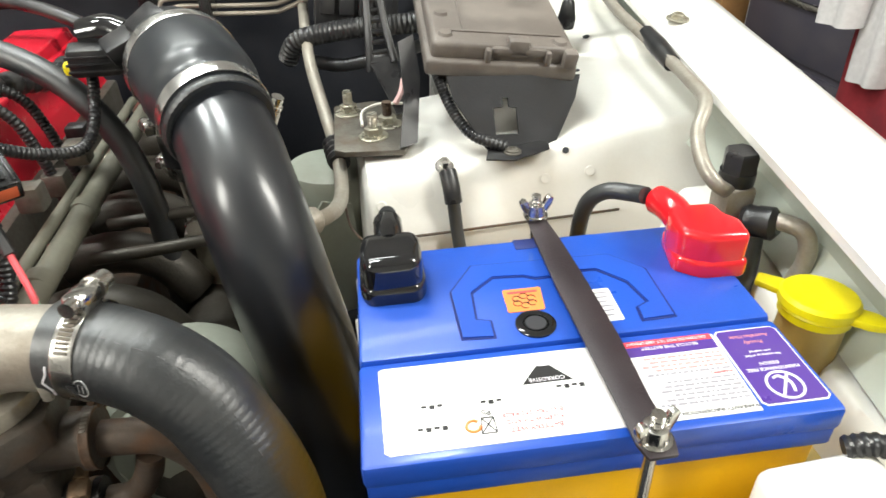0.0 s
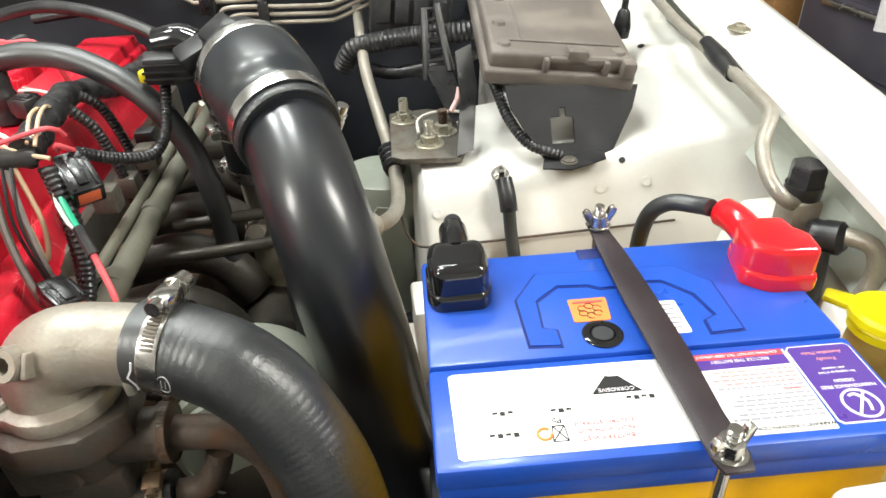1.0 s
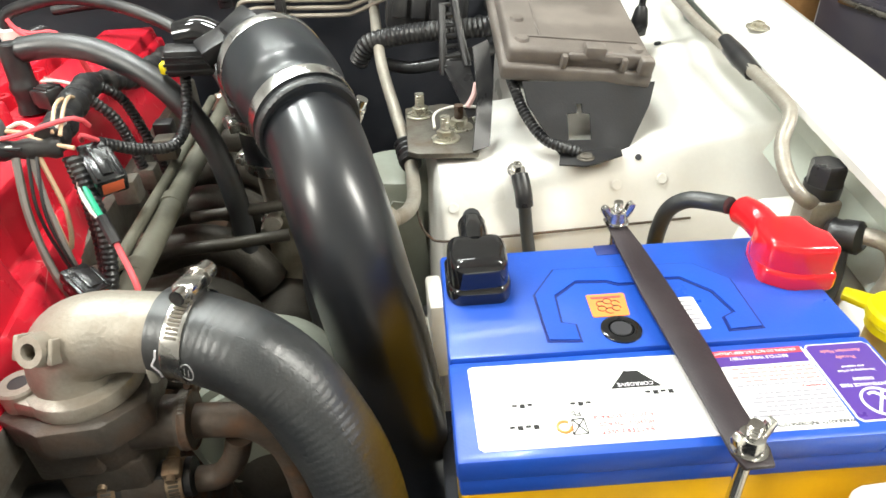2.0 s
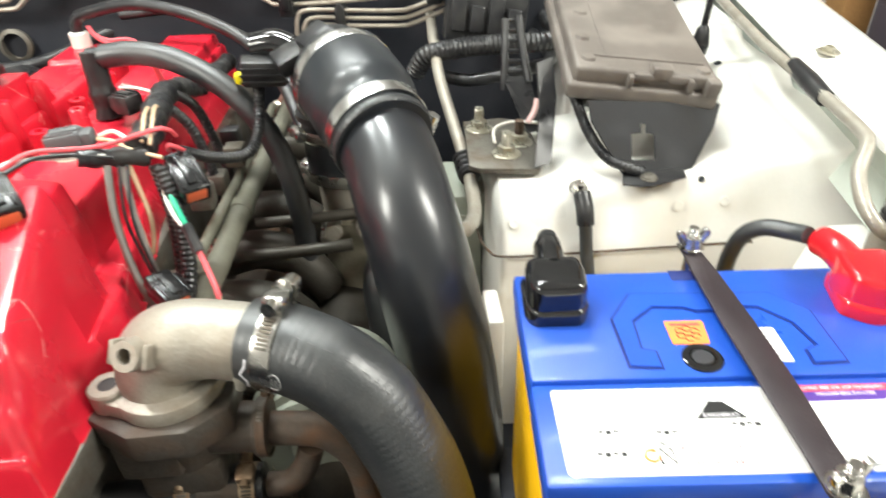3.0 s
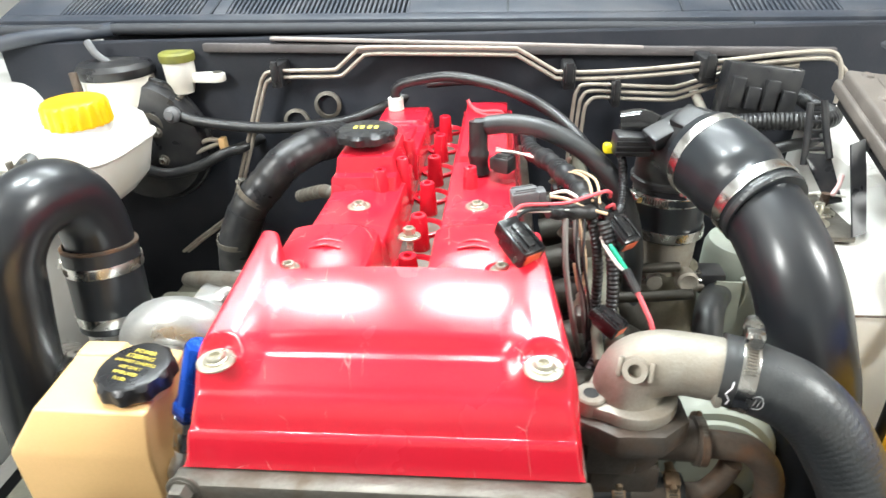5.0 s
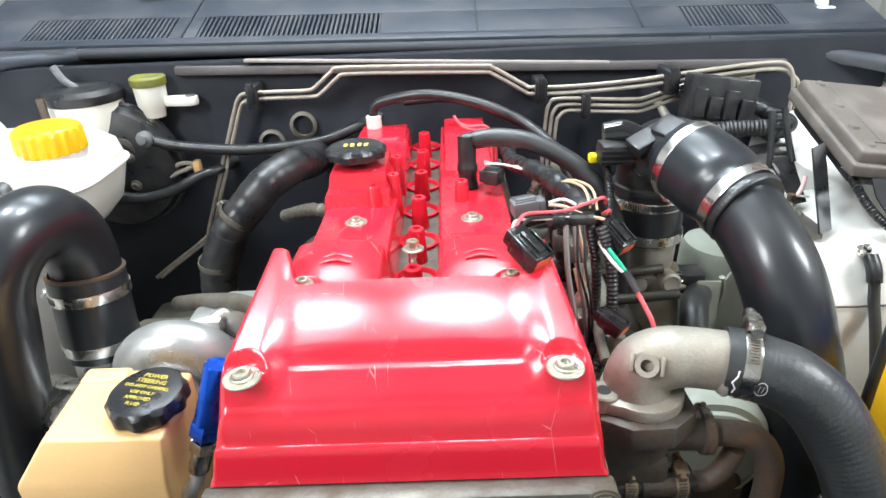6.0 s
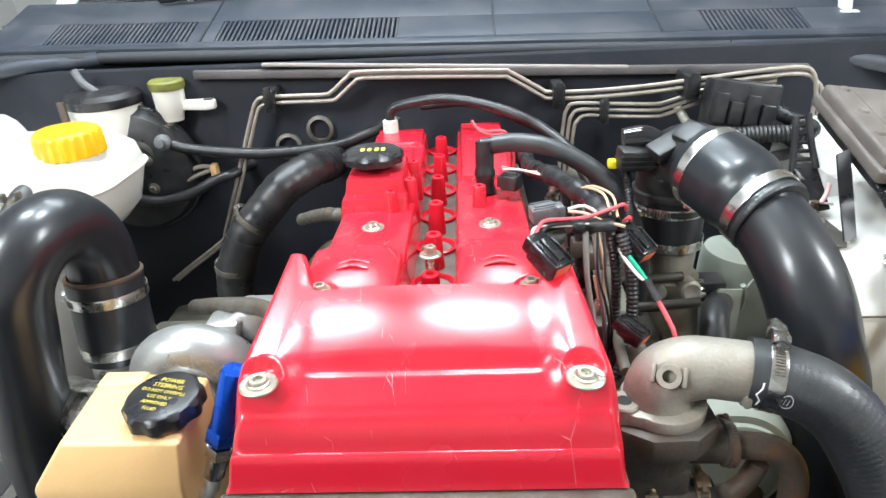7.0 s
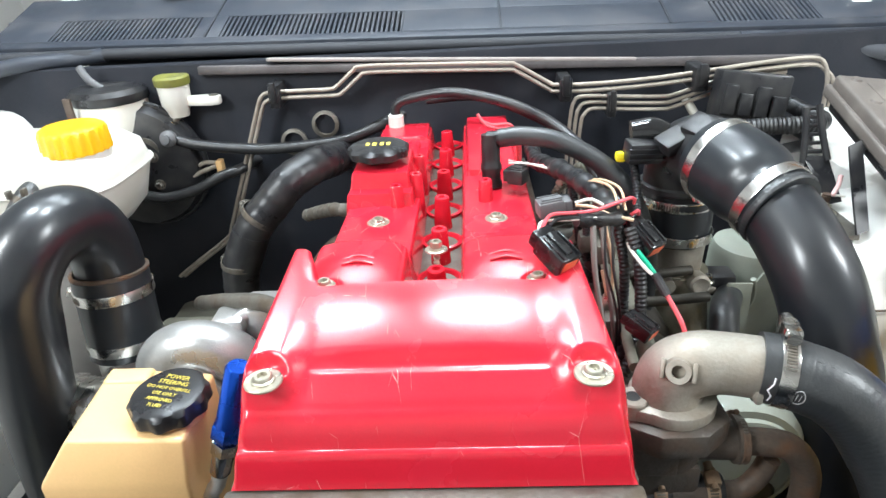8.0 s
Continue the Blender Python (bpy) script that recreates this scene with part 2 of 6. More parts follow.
def group_thing(name, at, label, category, group="", kind=""):
    ob = new(name)
    ob.location = at
    ob.empty_display_size = 0.02
    return tagged(ob, label, category, group, kind)


def part(name, bm, material, parent, label="", angle=35):
    """One mesh under a thing or a part; its coordinates are the world's."""
    ob = new(name, finish(bm, name, material, True, angle))
    ob.parent = parent
    if parent.parent is None:
        ob.matrix_parent_inverse = Matrix.Translation(BEFORE + (parent.location - BEFORE) / parent.scale.x).inverted()
    return tagged(ob, label)


BEFORE = Vector((0.041, -0.368, 1.224))


def set_back(ob, k):
    """Moves a thing away from a place before the engine, k times as far, and makes it as much larger."""
    ob.location, ob.scale = BEFORE + (ob.location - BEFORE) * k, (k, k, k)
    return ob


def box(lo, hi, bevel=0.002, m=None, seg=2):
    bm = bmesh.new()
    lo, hi = Vector(lo), Vector(hi)
    c, s = (lo + hi) / 2, hi - lo
    bmesh.ops.create_cube(bm, size=1, matrix=Matrix.Translation(c) @ Matrix.Diagonal((*s, 1)))
    if bevel:
        bmesh.ops.bevel(bm, geom=bm.edges[:], offset=bevel, segments=seg, affect="EDGES", profile=0.5)
    if m is not None:
        bmesh.ops.transform(bm, matrix=m, verts=bm.verts)
    return bm


def merged(*bms):
    out = bmesh.new()
    for b in bms:
        me = bpy.data.meshes.new("tmp")
        b.to_mesh(me)
        b.free()
        out.from_mesh(me)
        bpy.data.meshes.remove(me)
    return out


def spline(points, step=0.004):
    """Points at even steps along a smooth curve through the given ones."""
    p = [Vector(q) for q in points]
    if len(p) == 2:
        n = max(2, int((p[1] - p[0]).length / step))
        return [p[0].lerp(p[1], i / n) for i in range(n + 1)]
    p = [2 * p[0] - p[1]] + p + [2 * p[-1] - p[-2]]
    out = []
    for a, b, c, d in zip(p, p[1:], p[2:], p[3:]):
        n = max(2, int((c - b).length / step))
        for i in range(n):
            t = i / n
            out.append(0.5 * (2 * b + (c - a) * t + (2 * a - 5 * b + 4 * c - d) * t * t + (3 * b - a - 3 * c + d) * t**3))
    return out + [p[-2]]


def sweep(path, radius, sides=16, cap=True, hollow=0.0):
    """A round skin along a path; radius: a number or a function of (0 to 1, metres)."""
    bm = bmesh.new()
    path = [Vector(q) for q in path]
    n = len(path)
    lengths = [0.0]
    for a, b in zip(path, path[1:]):
        lengths.append(lengths[-1] + (b - a).length)
    normal, rings = None, []
    for i, q in enumerate(path):
        t = (path[min(i + 1, n - 1)] - path[max(i - 1, 0)]).normalized()
        if normal is None:
            normal = t.orthogonal().normalized()
        normal = (normal - t * normal.dot(t)).normalized()
        side = t.cross(normal)
        r = float(radius(lengths[i] / lengths[-1], lengths[i])) if callable(radius) else radius
        rings.append([bm.verts.new(q + r * (math.cos(2 * math.pi * k / sides) * normal + math.sin(2 * math.pi * k / sides) * side)) for k in range(sides)])
    for a, b in zip(rings, rings[1:]):
        for k in range(sides):
            bm.faces.new((a[k], a[(k + 1) % sides], b[(k + 1) % sides], b[k]))
    if cap:
        bm.faces.new(rings[0][::-1])
        bm.faces.new(rings[-1])
    return bm


def tube(points, radius, sides=16, step=0.004):
    return sweep(spline(points, step), radius, sides)


def ribbed(points, radius, pitch=0.005, depth=0.0012, sides=12):
    """Corrugated conduit."""
    return sweep(spline(points, pitch / 4), lambda u, s: radius - depth * (0.5 + 0.5 * math.cos(2 * math.pi * s / pitch)), sides)


def lathe(profile, base, axis=(0, 0, 1), sides=28, wave=None):
    """Turns (radius, height) rows round an axis that stands on base. wave: a factor on the radius by angle and height."""
    bm = bmesh.new()
    m = Matrix.Translation(base) @ Vector(axis).to_track_quat("Z", "Y").to_matrix().to_4x4()
    rings = []
    for r, h in profile:
        if r < 1e-6:
            rings.append([bm.verts.new(m @ Vector((0, 0, h)))])
        else:
            ring = []
            for k in range(sides):
                a = 2 * math.pi * k / sides
                f = wave(a, h) if wave else 1
                ring.append(bm.verts.new(m @ Vector((r * f * math.cos(a), r * f * math.sin(a), h))))
            rings.append(ring)
    for a, b in zip(rings, rings[1:]):
        for k in range(sides):
            j = (k + 1) % sides
            if len(a) == 1 and len(b) == 1:
                continue
            if len(a) == 1:
                bm.faces.new((a[0], b[j], b[k]))
            elif len(b) == 1:
                bm.faces.new((a[k], a[j], b[0]))
            else:
                bm.faces.new((a[k], a[j], b[j], b[k]))
    return bm


def prism(outline, z0, z1, m=None, bevel=0.0):
    """A flat outline (x, y) given thickness."""
    bm = bmesh.new()
    f = bm.faces.new([bm.verts.new((x, y, z0)) for x, y in outline])
    got = bmesh.ops.extrude_face_region(bm, geom=[f])
    bmesh.ops.translate(bm, vec=(0, 0, z1 - z0), verts=[v for v in got["geom"] if isinstance(v, bmesh.types.BMVert)])
    if bevel:
        bmesh.ops.bevel(bm, geom=bm.edges[:], offset=bevel, segments=2, affect="EDGES", profile=0.5)
    if m is not None:
        bmesh.ops.transform(bm, matrix=m, verts=bm.verts)
    return bm


def bolt_bm(base, axis=(0, 0, 1), r=0.006, h=0.006, washer=0.0, hex_=True):
    rows = []
    if washer:
        rows += [(0, 0), (washer, 0), (washer, 0.0012), (washer * 0.92, 0.0018), (r * 1.25, 0.0018)]
    else:
        rows += [(0, 0)]
    b1 = lathe(rows + [(r * 1.2, 0.0018), (r * 1.2, 0.003), (0, 0.003)], base, axis, 20)
    b2 = lathe([(r, 0.0025), (r, h - 0.001), (r * 0.86, h), (r * 0.5, h), (r * 0.5, h - 0.002), (0, h - 0.002)], base, axis, 6 if hex_ else 16)
    return merged(b1, b2)


def torx_bolt(base, axis, r, h, washer):
    """A low domed bolt head with a star socket on a wide washer."""
    wash = lathe([(0, 0), (washer, 0), (washer, 0.0012), (washer * 0.94, 0.0019), (r * 1.3, 0.0016), (r * 1.25, 0.0030), (r * 1.05, 0.0036)], base, axis, 28)
    head = lathe([(r, 0.0030), (r, h - 0.0012), (r * 0.88, h)], base, axis, 24)
    star = lathe([(r * 0.88, h), (r * 0.55, h), (r * 0.50, h - 0.0030), (0, h - 0.0030)], base, axis, 36, lambda a, z: 1 + 0.16 * math.cos(6 * a) * (z < h - 0.001))
    return merged(wash, head, star)


def step_up(v, lo, hi):
    k = np.clip((v - lo) / (hi - lo), 0, 1)
    return k * k * (3 - 2 * k)


def height_mesh(xs, ys, z):
    """A sheet over a grid; z[j, i] is its height at ys[j], xs[i] (or xs[j, i])."""
    bm = bmesh.new()
    X = np.broadcast_to(xs, z.shape)
    rows = [[bm.verts.new((float(X[j, i]), float(y), float(z[j, i]))) for i in range(z.shape[1])] for j, y in enumerate(ys)]
    for a, b in zip(rows, rows[1:]):
        for i in range(z.shape[1] - 1):
            bm.faces.new((a[i], a[i + 1], b[i + 1], b[i]))
    return bm


def text_bm(words, size, m, thick=0.0001):
    """Letters in the built-in font as a mesh, laid by the pose m (x along the line, y up)."""
    cu = bpy.data.curves.new("letters", "FONT")
    cu.body, cu.size, cu.align_x, cu.align_y, cu.extrude = words, size, "CENTER", "CENTER", thick
    cu.resolution_u = 2
    ob = bpy.data.objects.new("letters", cu)
    me = bpy.data.meshes.new_from_object(ob)
    bm = bmesh.new()
    bm.from_mesh(me)
    bpy.data.objects.remove(ob)
    bpy.data.curves.remove(cu)
    bpy.data.meshes.remove(me)
    bmesh.ops.transform(bm, matrix=m, verts=bm.verts)
    return bm

# ---- the garage ----
GX0, GX1, GY0, GY1, GH = -2.6, 2.6, -2.4, 3.6, 2.6
tagged(thing("floor", box((GX0 - 0.1, GY0 - 0.1, -0.1), (GX1 + 0.1, GY1 + 0.1, 0), 0), CONCRETE, "worn grey concrete garage floor", "floor"), kind="structure")
tagged(thing("ceiling", box((GX0 - 0.1, GY0 - 0.1, GH), (GX1 + 0.1, GY1 + 0.1, GH + 0.1), 0), PLASTER, "pale plain garage ceiling", "ceiling"), kind="structure")
for n, lo, hi in (("wall_west", (GX0 - 0.1, GY0, 0), (GX0, GY1, GH)), ("wall_east", (GX1, GY0, 0), (GX1 + 0.1, GY1, GH)), ("wall_south", (GX0, GY0 - 0.1, 0), (GX1, GY0, GH)), ("wall_north", (GX0, GY1, 0), (GX1, GY1 + 0.1, GH))):
    tagged(thing(n, box(lo, hi, 0), PLASTER, "plain painted garage wall", "wall"), kind="structure")

# ---- car body round the engine bay ----
car = group_thing("car", (0, 0.3, 0), "white car with its bonnet open and engine bay exposed", "car")


def lip_x(y):
    return 0.716 + y * 0.135


def lip_z(y):
    return 0.936 + y * 0.0805


def bay_side():
    xs, ys = np.arange(0.405, 0.815, 0.004), np.arange(-0.5, 0.98, 0.005)
    X, Y = np.meshgrid(xs, ys)
    low = 0.52 + 0 * X
    # lower apron in front of and under the tower
    edge = 0.425 + 0 * Y
    inx = step_up(X, edge - 0.002, edge + 0.022)
    apron = low + (0.808 - low) * step_up(Y, 0.236, 0.252) * inx
    top = 0.857 + 0.095 * (X - 0.42) + 0.004 * np.sin(Y * 19)
    slope = step_up(Y, 0.248, 0.288)
    z = np.where(Y > 0.25, apron + (top - 0.808) * slope * inx, apron)
    # ledge of the inner wing beside the battery
    g = lip_z(Y) - 0.098 + 0.012 * step_up(Y, 0.18, 0.36)
    ledge_in = np.where(Y < 0.27, 0.700 + (Y - 0.1) * 0.05, 0.0)
    k = step_up(X, ledge_in - 0.030, ledge_in + 0.030) * (1 - step_up(Y, 0.20, 0.30))
    z = np.maximum(z, low + (g - low) * k)
    k2 = step_up(X, lip_x(Y) - 0.050, lip_x(Y) - 0.008) * step_up(Y, 0.22, 0.34)
    z = z + (np.maximum(g, z) - z) * k2
    # pressed step at the rear of the tower
    ridge = step_up(Y + 0.6 * (X - 0.7), 0.50, 0.53) * step_up(X, 0.60, 0.66)
    z += 0.022 * ridge
    z += 0.012 * step_up(Y + 0.25 * (X - 0.7), 0.60, 0.615) * step_up(X, 0.64, 0.68)
    # the inner rear corner falls away to the dark bay
    z = low + (z - low) * (1 - step_up(Y, 0.455, 0.475) * (1 - step_up(X, 0.565, 0.59)))
    return height_mesh(xs, ys, z)


inner = part("inner_wing", bay_side(), WHITE, car, "white painted inner wing and strut tower", 50)


def wing():
    bm = bmesh.new()
    ys = np.arange(-0.62, 1.3, 0.03)
    prof = [(-0.002, -0.013), (-0.004, -0.012), (-0.005, -0.004), (0.0, 0.0), (0.018, 0.005), (0.045, 0.007), (0.068, 0.005), (0.085, -0.002), (0.098, -0.014), (0.108, -0.032), (0.116, -0.06), (0.124, -0.12), (0.130, -0.25), (0.128, -0.45)]
    rows = [[bm.verts.new((lip_x(y) + dx, y, lip_z(y) + dz)) for dx, dz in prof] for y in ys]
    for a, b in zip(rows, rows[1:]):
        for i in range(len(prof) - 1):
            bm.faces.new((a[i], a[i + 1], b[i + 1], b[i]))
    return bm


def wing_flange():
    bm = bmesh.new()
    ys = np.arange(-0.62, 1.3, 0.03)
    prof = [(0.018, -0.094), (0.032, -0.080), (0.044, -0.070), (0.042, -0.050), (0.026, -0.024), (0.012, -0.016), (-0.002, -0.0125)]
    rows = [[bm.verts.new((lip_x(y) + dx, y, lip_z(y) + dz)) for dx, dz in prof] for y in ys]
    for p, q in zip(rows, rows[1:]):
        for i in range(len(prof) - 1):
            bm.faces.new((p[i], p[i + 1], q[i + 1], q[i]))
    return bm


# This flange carries the shade under the wing edge in its colour.
part("wing_flange", wing_flange(), WINGINNER, car, "flange under the wing edge, its shade in grey-green", 50)
part("wing", wing(), WHITE2, car, "glossy white front wing panel", 50)
part("inner_wing", box((-0.80, -0.5, 0.45), (-0.70, 0.9, 0.93), 0.02), WHITE, car, "white painted inner wing")
part("wing", box((-1.02, -0.6, 0.5), (-0.745, 1.3, 0.965), 0.05, seg=4), WHITE2, car, "glossy white front wing panel")
part("firewall", box((-0.80, 0.735, 0.35), (0.80, 0.76, 1.03), 0.004), DARKBAY, car, "dark insulated firewall")
part("scuttle_strip", box((-0.42, 0.722, 1.000), (0.62, 0.7345, 1.0145), 0.003, Matrix.Translation((0, 0.745, 1.015)) @ pose(0, 0, 0, 0, 1.6, 0) @ Matrix.Translation((0, -0.745, -1.015))), SCUTTLE, car, "dusty painted scuttle strip above the lining")
part("bay_floor", box((-0.80, -0.5, 0.30), (0.80, 0.74, 0.33), 0.0), DARKBAY, car, "dark underside of the engine bay")
part("radiator_panel", box((-0.80, -0.56, 0.30), (0.80, -0.50, 0.80), 0.01), DARKBAY, car, "dark radiator panel")

# ---- engine ----
engine = group_thing("engine", (0, 0.3, 0.5), "inline engine with a glossy red cam cover", "engine")


def cover_height(X, Y):
    """Heights of the red cast cam cover."""
    def inside(a, lo, hi, soft):
        return step_up(a, lo - soft / 2, lo + soft / 2) * (1 - step_up(a, hi - soft / 2, hi + soft / 2))

    base = 0.859
    hw = 0.1480 - 0.010 * step_up(Y, 0.10, 0.16) - 0.022 * step_up(Y, 0.14, 0.30)
    flange = base + 0.030 * (step_up(hw - np.abs(X - 0.004), 0, 0.008) ** 0.6 * step_up(Y, -0.037, -0.029) ** 0.6 * (1 - step_up(Y, 0.665, 0.672)))
    # front block: a sloped panel between two raised rails
    U = X - 0.005
    w = 0.1435 - 0.15 * np.clip(Y, 0, 0.12)
    a = np.abs(U)
    back = 0.079 + 0.038 * step_up(a, 0.090, 0.106)
    ku, kv = np.clip((w - a + 0.003) / 0.015, 0, 1), np.clip((Y + 0.030) / 0.021, 0, 1)
    k = np.sqrt(1 - (1 - ku) ** 2.4) * np.sqrt(1 - (1 - kv) ** 2.4) * (1 - step_up(Y, back - 0.003, back + 0.006))
    top = 0.917 + 0.75 * np.clip(Y + 0.015, 0, 0.03) + 0.40 * np.clip(Y - 0.015, 0, 0.065) + (0.004 * (1 - (U / 0.1) ** 2) + 0.0022 * np.clip(1 - ((Y - 0.047) / 0.034) ** 2, -1, 1)) * step_up(Y, 0.010, 0.018) - 0.0025 * step_up(Y, 0.004, 0.010) * (1 - step_up(Y, 0.012, 0.020)) * step_up(0.10 - a, 0, 0.02)
    rail = 0.9425 + 0.34 * Y
    top = top + (np.maximum(rail, top) - top) * step_up(Y, -0.016, 0.008) * step_up(a, 0.080 + 0.16 * np.clip(0.05 - Y, 0, 0.05), 0.112)
    top -= 0.005 * step_up(a, w - 0.010, w)
    z = np.maximum(flange, base + (top - base) * k)
    # cam ridges
    for lo, hi, side in ((-0.108, -0.018, -1), (0.026, 0.112, 1)):
        mid = (lo + hi) / 2
        kr = inside(X, lo, hi, 0.010) * inside(Y, 0.06, 0.662, 0.012)
        crown = 0.934 + 0.004 * np.cos((X - mid) / 0.045 * 1.4) - 0.012 * np.clip((Y - 0.2) / 0.4, 0, 1)
        front = inside(Y, 0.03, 0.166, 0.008)
        hump = np.clip(1 - ((X - mid - 0.002 * side) / 0.040) ** 2, 0, 1) ** 0.5
        crown = crown + front * (0.9545 + 0.009 * hump * step_up(Y, 0.075, 0.135) - crown)
        # pocket of the bolt behind the front block
        d = np.hypot(X - (-0.085 if side < 0 else 0.092), Y - 0.087)
        crown = crown + (0.9545 - crown) * (1 - step_up(d, 0.011, 0.016))
        z = np.maximum(z, base + (crown - base) * kr)
    # filler boss and the raised rear of the left ridge, rear of the right one
    for x0, x1, y0, y1, h in ((-0.106, -0.028, 0.325, 0.425, 0.966), (-0.110, -0.024, 0.305, 0.445, 0.948), (-0.104, -0.020, 0.575, 0.664, 0.931), (-0.10, -0.03, 0.45, 0.57, 0.930), (0.03, 0.105, 0.40, 0.662, 0.938)):
        kb = inside(X, x0, x1, 0.014) * inside(Y, y0, y1, 0.016)
        z = np.maximum(z, base + (h - base) * kb)
    # scallops of the front bolts
    for bx in (-0.1140, 0.1215):
        sx = math.copysign(1, bx)
        t = np.clip(((X - bx) * sx * 0.5 - (Y + 0.006) * 0.866) / 0.04, 0, 1) * 0.04
        d = np.hypot(X - bx - sx * 0.5 * t, Y + 0.006 + 0.866 * t)
        z = z + (np.minimum(z, 0.9350) - z) * (1 - step_up(d, 0.0150, 0.0195))
    return z


cx, cy = np.arange(-0.1495, 0.1586, 0.0013), np.concatenate([np.arange(-0.040, 0.18, 0.0015), np.arange(0.18, 0.6781, 0.0025)])
CX, CY = np.meshgrid(cx, cy)
# columns of the grid run along the tapering sides
CA, CW = np.abs(CX - 0.0045), 0.1435 - 0.15 * np.clip(CY, 0, 0.12)
CH_ = 0.1480 - 0.010 * step_up(CY, 0.10, 0.16) - 0.022 * step_up(CY, 0.14, 0.30)
CX = 0.0045 + np.sign(CX - 0.0045) * np.where(CA < 0.1435, CA * CW / 0.1435, CW + (CA - 0.1435) * (CH_ + 0.002 - CW) / 0.0065)
cover_bm = height_mesh(CX, cy, cover_height(CX, CY))
bmesh.ops.delete(cover_bm, geom=[f for f in cover_bm.faces if max(v.co.z for v in f.verts) < 0.8596], context="FACES")
cover = part("cam_cover", cover_bm, RED, engine, "glossy red painted cast cam cover with scratches", 60)
part("cylinder_head", merged(box((-0.146, -0.035, 0.828), (0.154, 0.10, 0.860), 0.003), box((-0.134, -0.035, 0.70), (0.132, 0.672, 0.860), 0.004)), OLDALLOY, engine, "weathered alloy cylinder head")
part("engine_block", box((-0.17, -0.03, 0.36), (0.17, 0.66, 0.70), 0.01), IRON, engine, "dark rusty engine block")
part("plug_valley", box((-0.022, 0.10, 0.862), (0.030, 0.655, 0.893), 0.003), OLDALLOY, engine, "grey alloy spark plug valley")
for x, y, z, w in ((-0.1140, -0.008, 0.9360, 0.0140), (0.1215, -0.008, 0.9360, 0.0140), (-0.085, 0.087, 0.9585, 0.0095), (0.092, 0.087, 0.9585, 0.0095), (-0.0625, 0.260, 0.935, 0.0125), (0.0655, 0.260, 0.935, 0.0125)):
    part("bolt", torx_bolt((x, y, z), (0, 0, 1), 0.0068 if w > 0.01 else 0.0055, 0.0062, w), PLATED, cover, "zinc plated socket bolt with a wide washer")

for x, y in ((-0.046, 0.309), (0.056, 0.316), (-0.026, 0.345), (-0.026, 0.41)):
    part("stud_boss", lathe([(0.0095, -0.03), (0.0075, 0.022), (0.0065, 0.0235), (0.003, 0.0235), (0.003, 0.02), (0, 0.02)], (x, y, 0.936), sides=20), RED, cover)
for i in range(6):
    y = 0.172 + i * 0.088
    part("plug_tube_rim", lathe([(0.0225, 0.0), (0.0235, 0.004), (0.0205, 0.005), (0.0185, 0.002), (0.0165, -0.02)], (0.004, y + 0.03, 0.893), sides=28), RED, cover)
    part("coil_post", lathe([(0.0112, 0.0), (0.0085, 0.040), (0.0075, 0.041), (0.0042, 0.041), (0.004, 0.037), (0, 0.037)], (0.004, y - 0.014, 0.892), sides=18), RED, cover)
part("loose_bolt", merged(sweep(spline([(0.004, 0.176, 0.920), (0.004, 0.178, 0.944)], 0.0007), lambda u, s: 0.0032 + 0.0005 * math.sin(s * 5200), 12), bolt_bm((0.004, 0.178, 0.942), (0, 0.05, 1), 0.006, 0.010, 0.011)), PLATED, cover, "brass-tinted loose coil bolt standing up")
part("oil_filler_cap", lathe([(0, 0.0), (0.026, 0.0), (0.036, 0.004), (0.0365, 0.012), (0.033, 0.0155), (0.012, 0.017), (0, 0.017)], (-0.071, 0.372, 0.972), sides=96, wave=lambda a, h: 1 + (0.05 * math.cos(9 * a) if h < 0.014 else 0)), BLACK, cover, "black lobed oil filler cap")
for dx in (-0.012, -0.004, 0.005, 0.013):
    part("cap_mark", box((-0.071 + dx - 0.003, 0.366, 0.9888), (-0.071 + dx + 0.002, 0.377, 0.9894), 0.0002), YELLOWINK, cover)
for s_ in (-1, 1):
    x0 = -0.062 if s_ < 0 else 0.068
    part("cast_mark", tube([(x0 - 0.014, 0.128, 0.9615), (x0, 0.130, 0.9640), (x0 + 0.014, 0.128, 0.9615)], 0.0014, 8), RED, cover)
    part("cast_mark", tube([(x0 - 0.014, 0.118, 0.9615), (x0, 0.120, 0.9640), (x0 + 0.014, 0.118, 0.9615)], 0.0014, 8), RED, cover)
part("breather_valve", merged(lathe([(0, 0), (0.0125, 0), (0.0125, 0.022), (0.010, 0.024), (0, 0.024)], (-0.079, 0.645, 0.927)), ), MILK, cover, "cream plastic breather valve")
part("flange_bolt", bolt_bm((-0.139, -0.052, 0.852), (0, -1, 0.1), 0.009, 0.012, 0.013), OLDALLOY, engine)
part("flange_bolt", bolt_bm((0.146, -0.052, 0.848), (0, -1, 0.1), 0.009, 0.012, 0.013), OLDALLOY, engine)
part("timing_case", merged(box((-0.150, -0.053, 0.836), (0.157, -0.034, 0.858), 0.004), box((-0.13, -0.048, 0.55), (0.128, -0.034, 0.83), 0.004)), OLDALLOY, engine, "weathered alloy timing case")

# intake side
part("fuel_rail", tube([(0.190, 0.06, 0.866), (0.195, 0.14, 0.868), (0.199, 0.30, 0.869), (0.205, 0.47, 0.870), (0.207, 0.58, 0.870)], 0.0098, 16), DUSTYRAIL, engine, "dusty olive fuel rail")
part("fuel_line", tube([(0.176, 0.08, 0.872), (0.182, 0.20, 0.876), (0.188, 0.36, 0.878), (0.190, 0.52, 0.878)], 0.005, 12), DUSTYRAIL, engine)
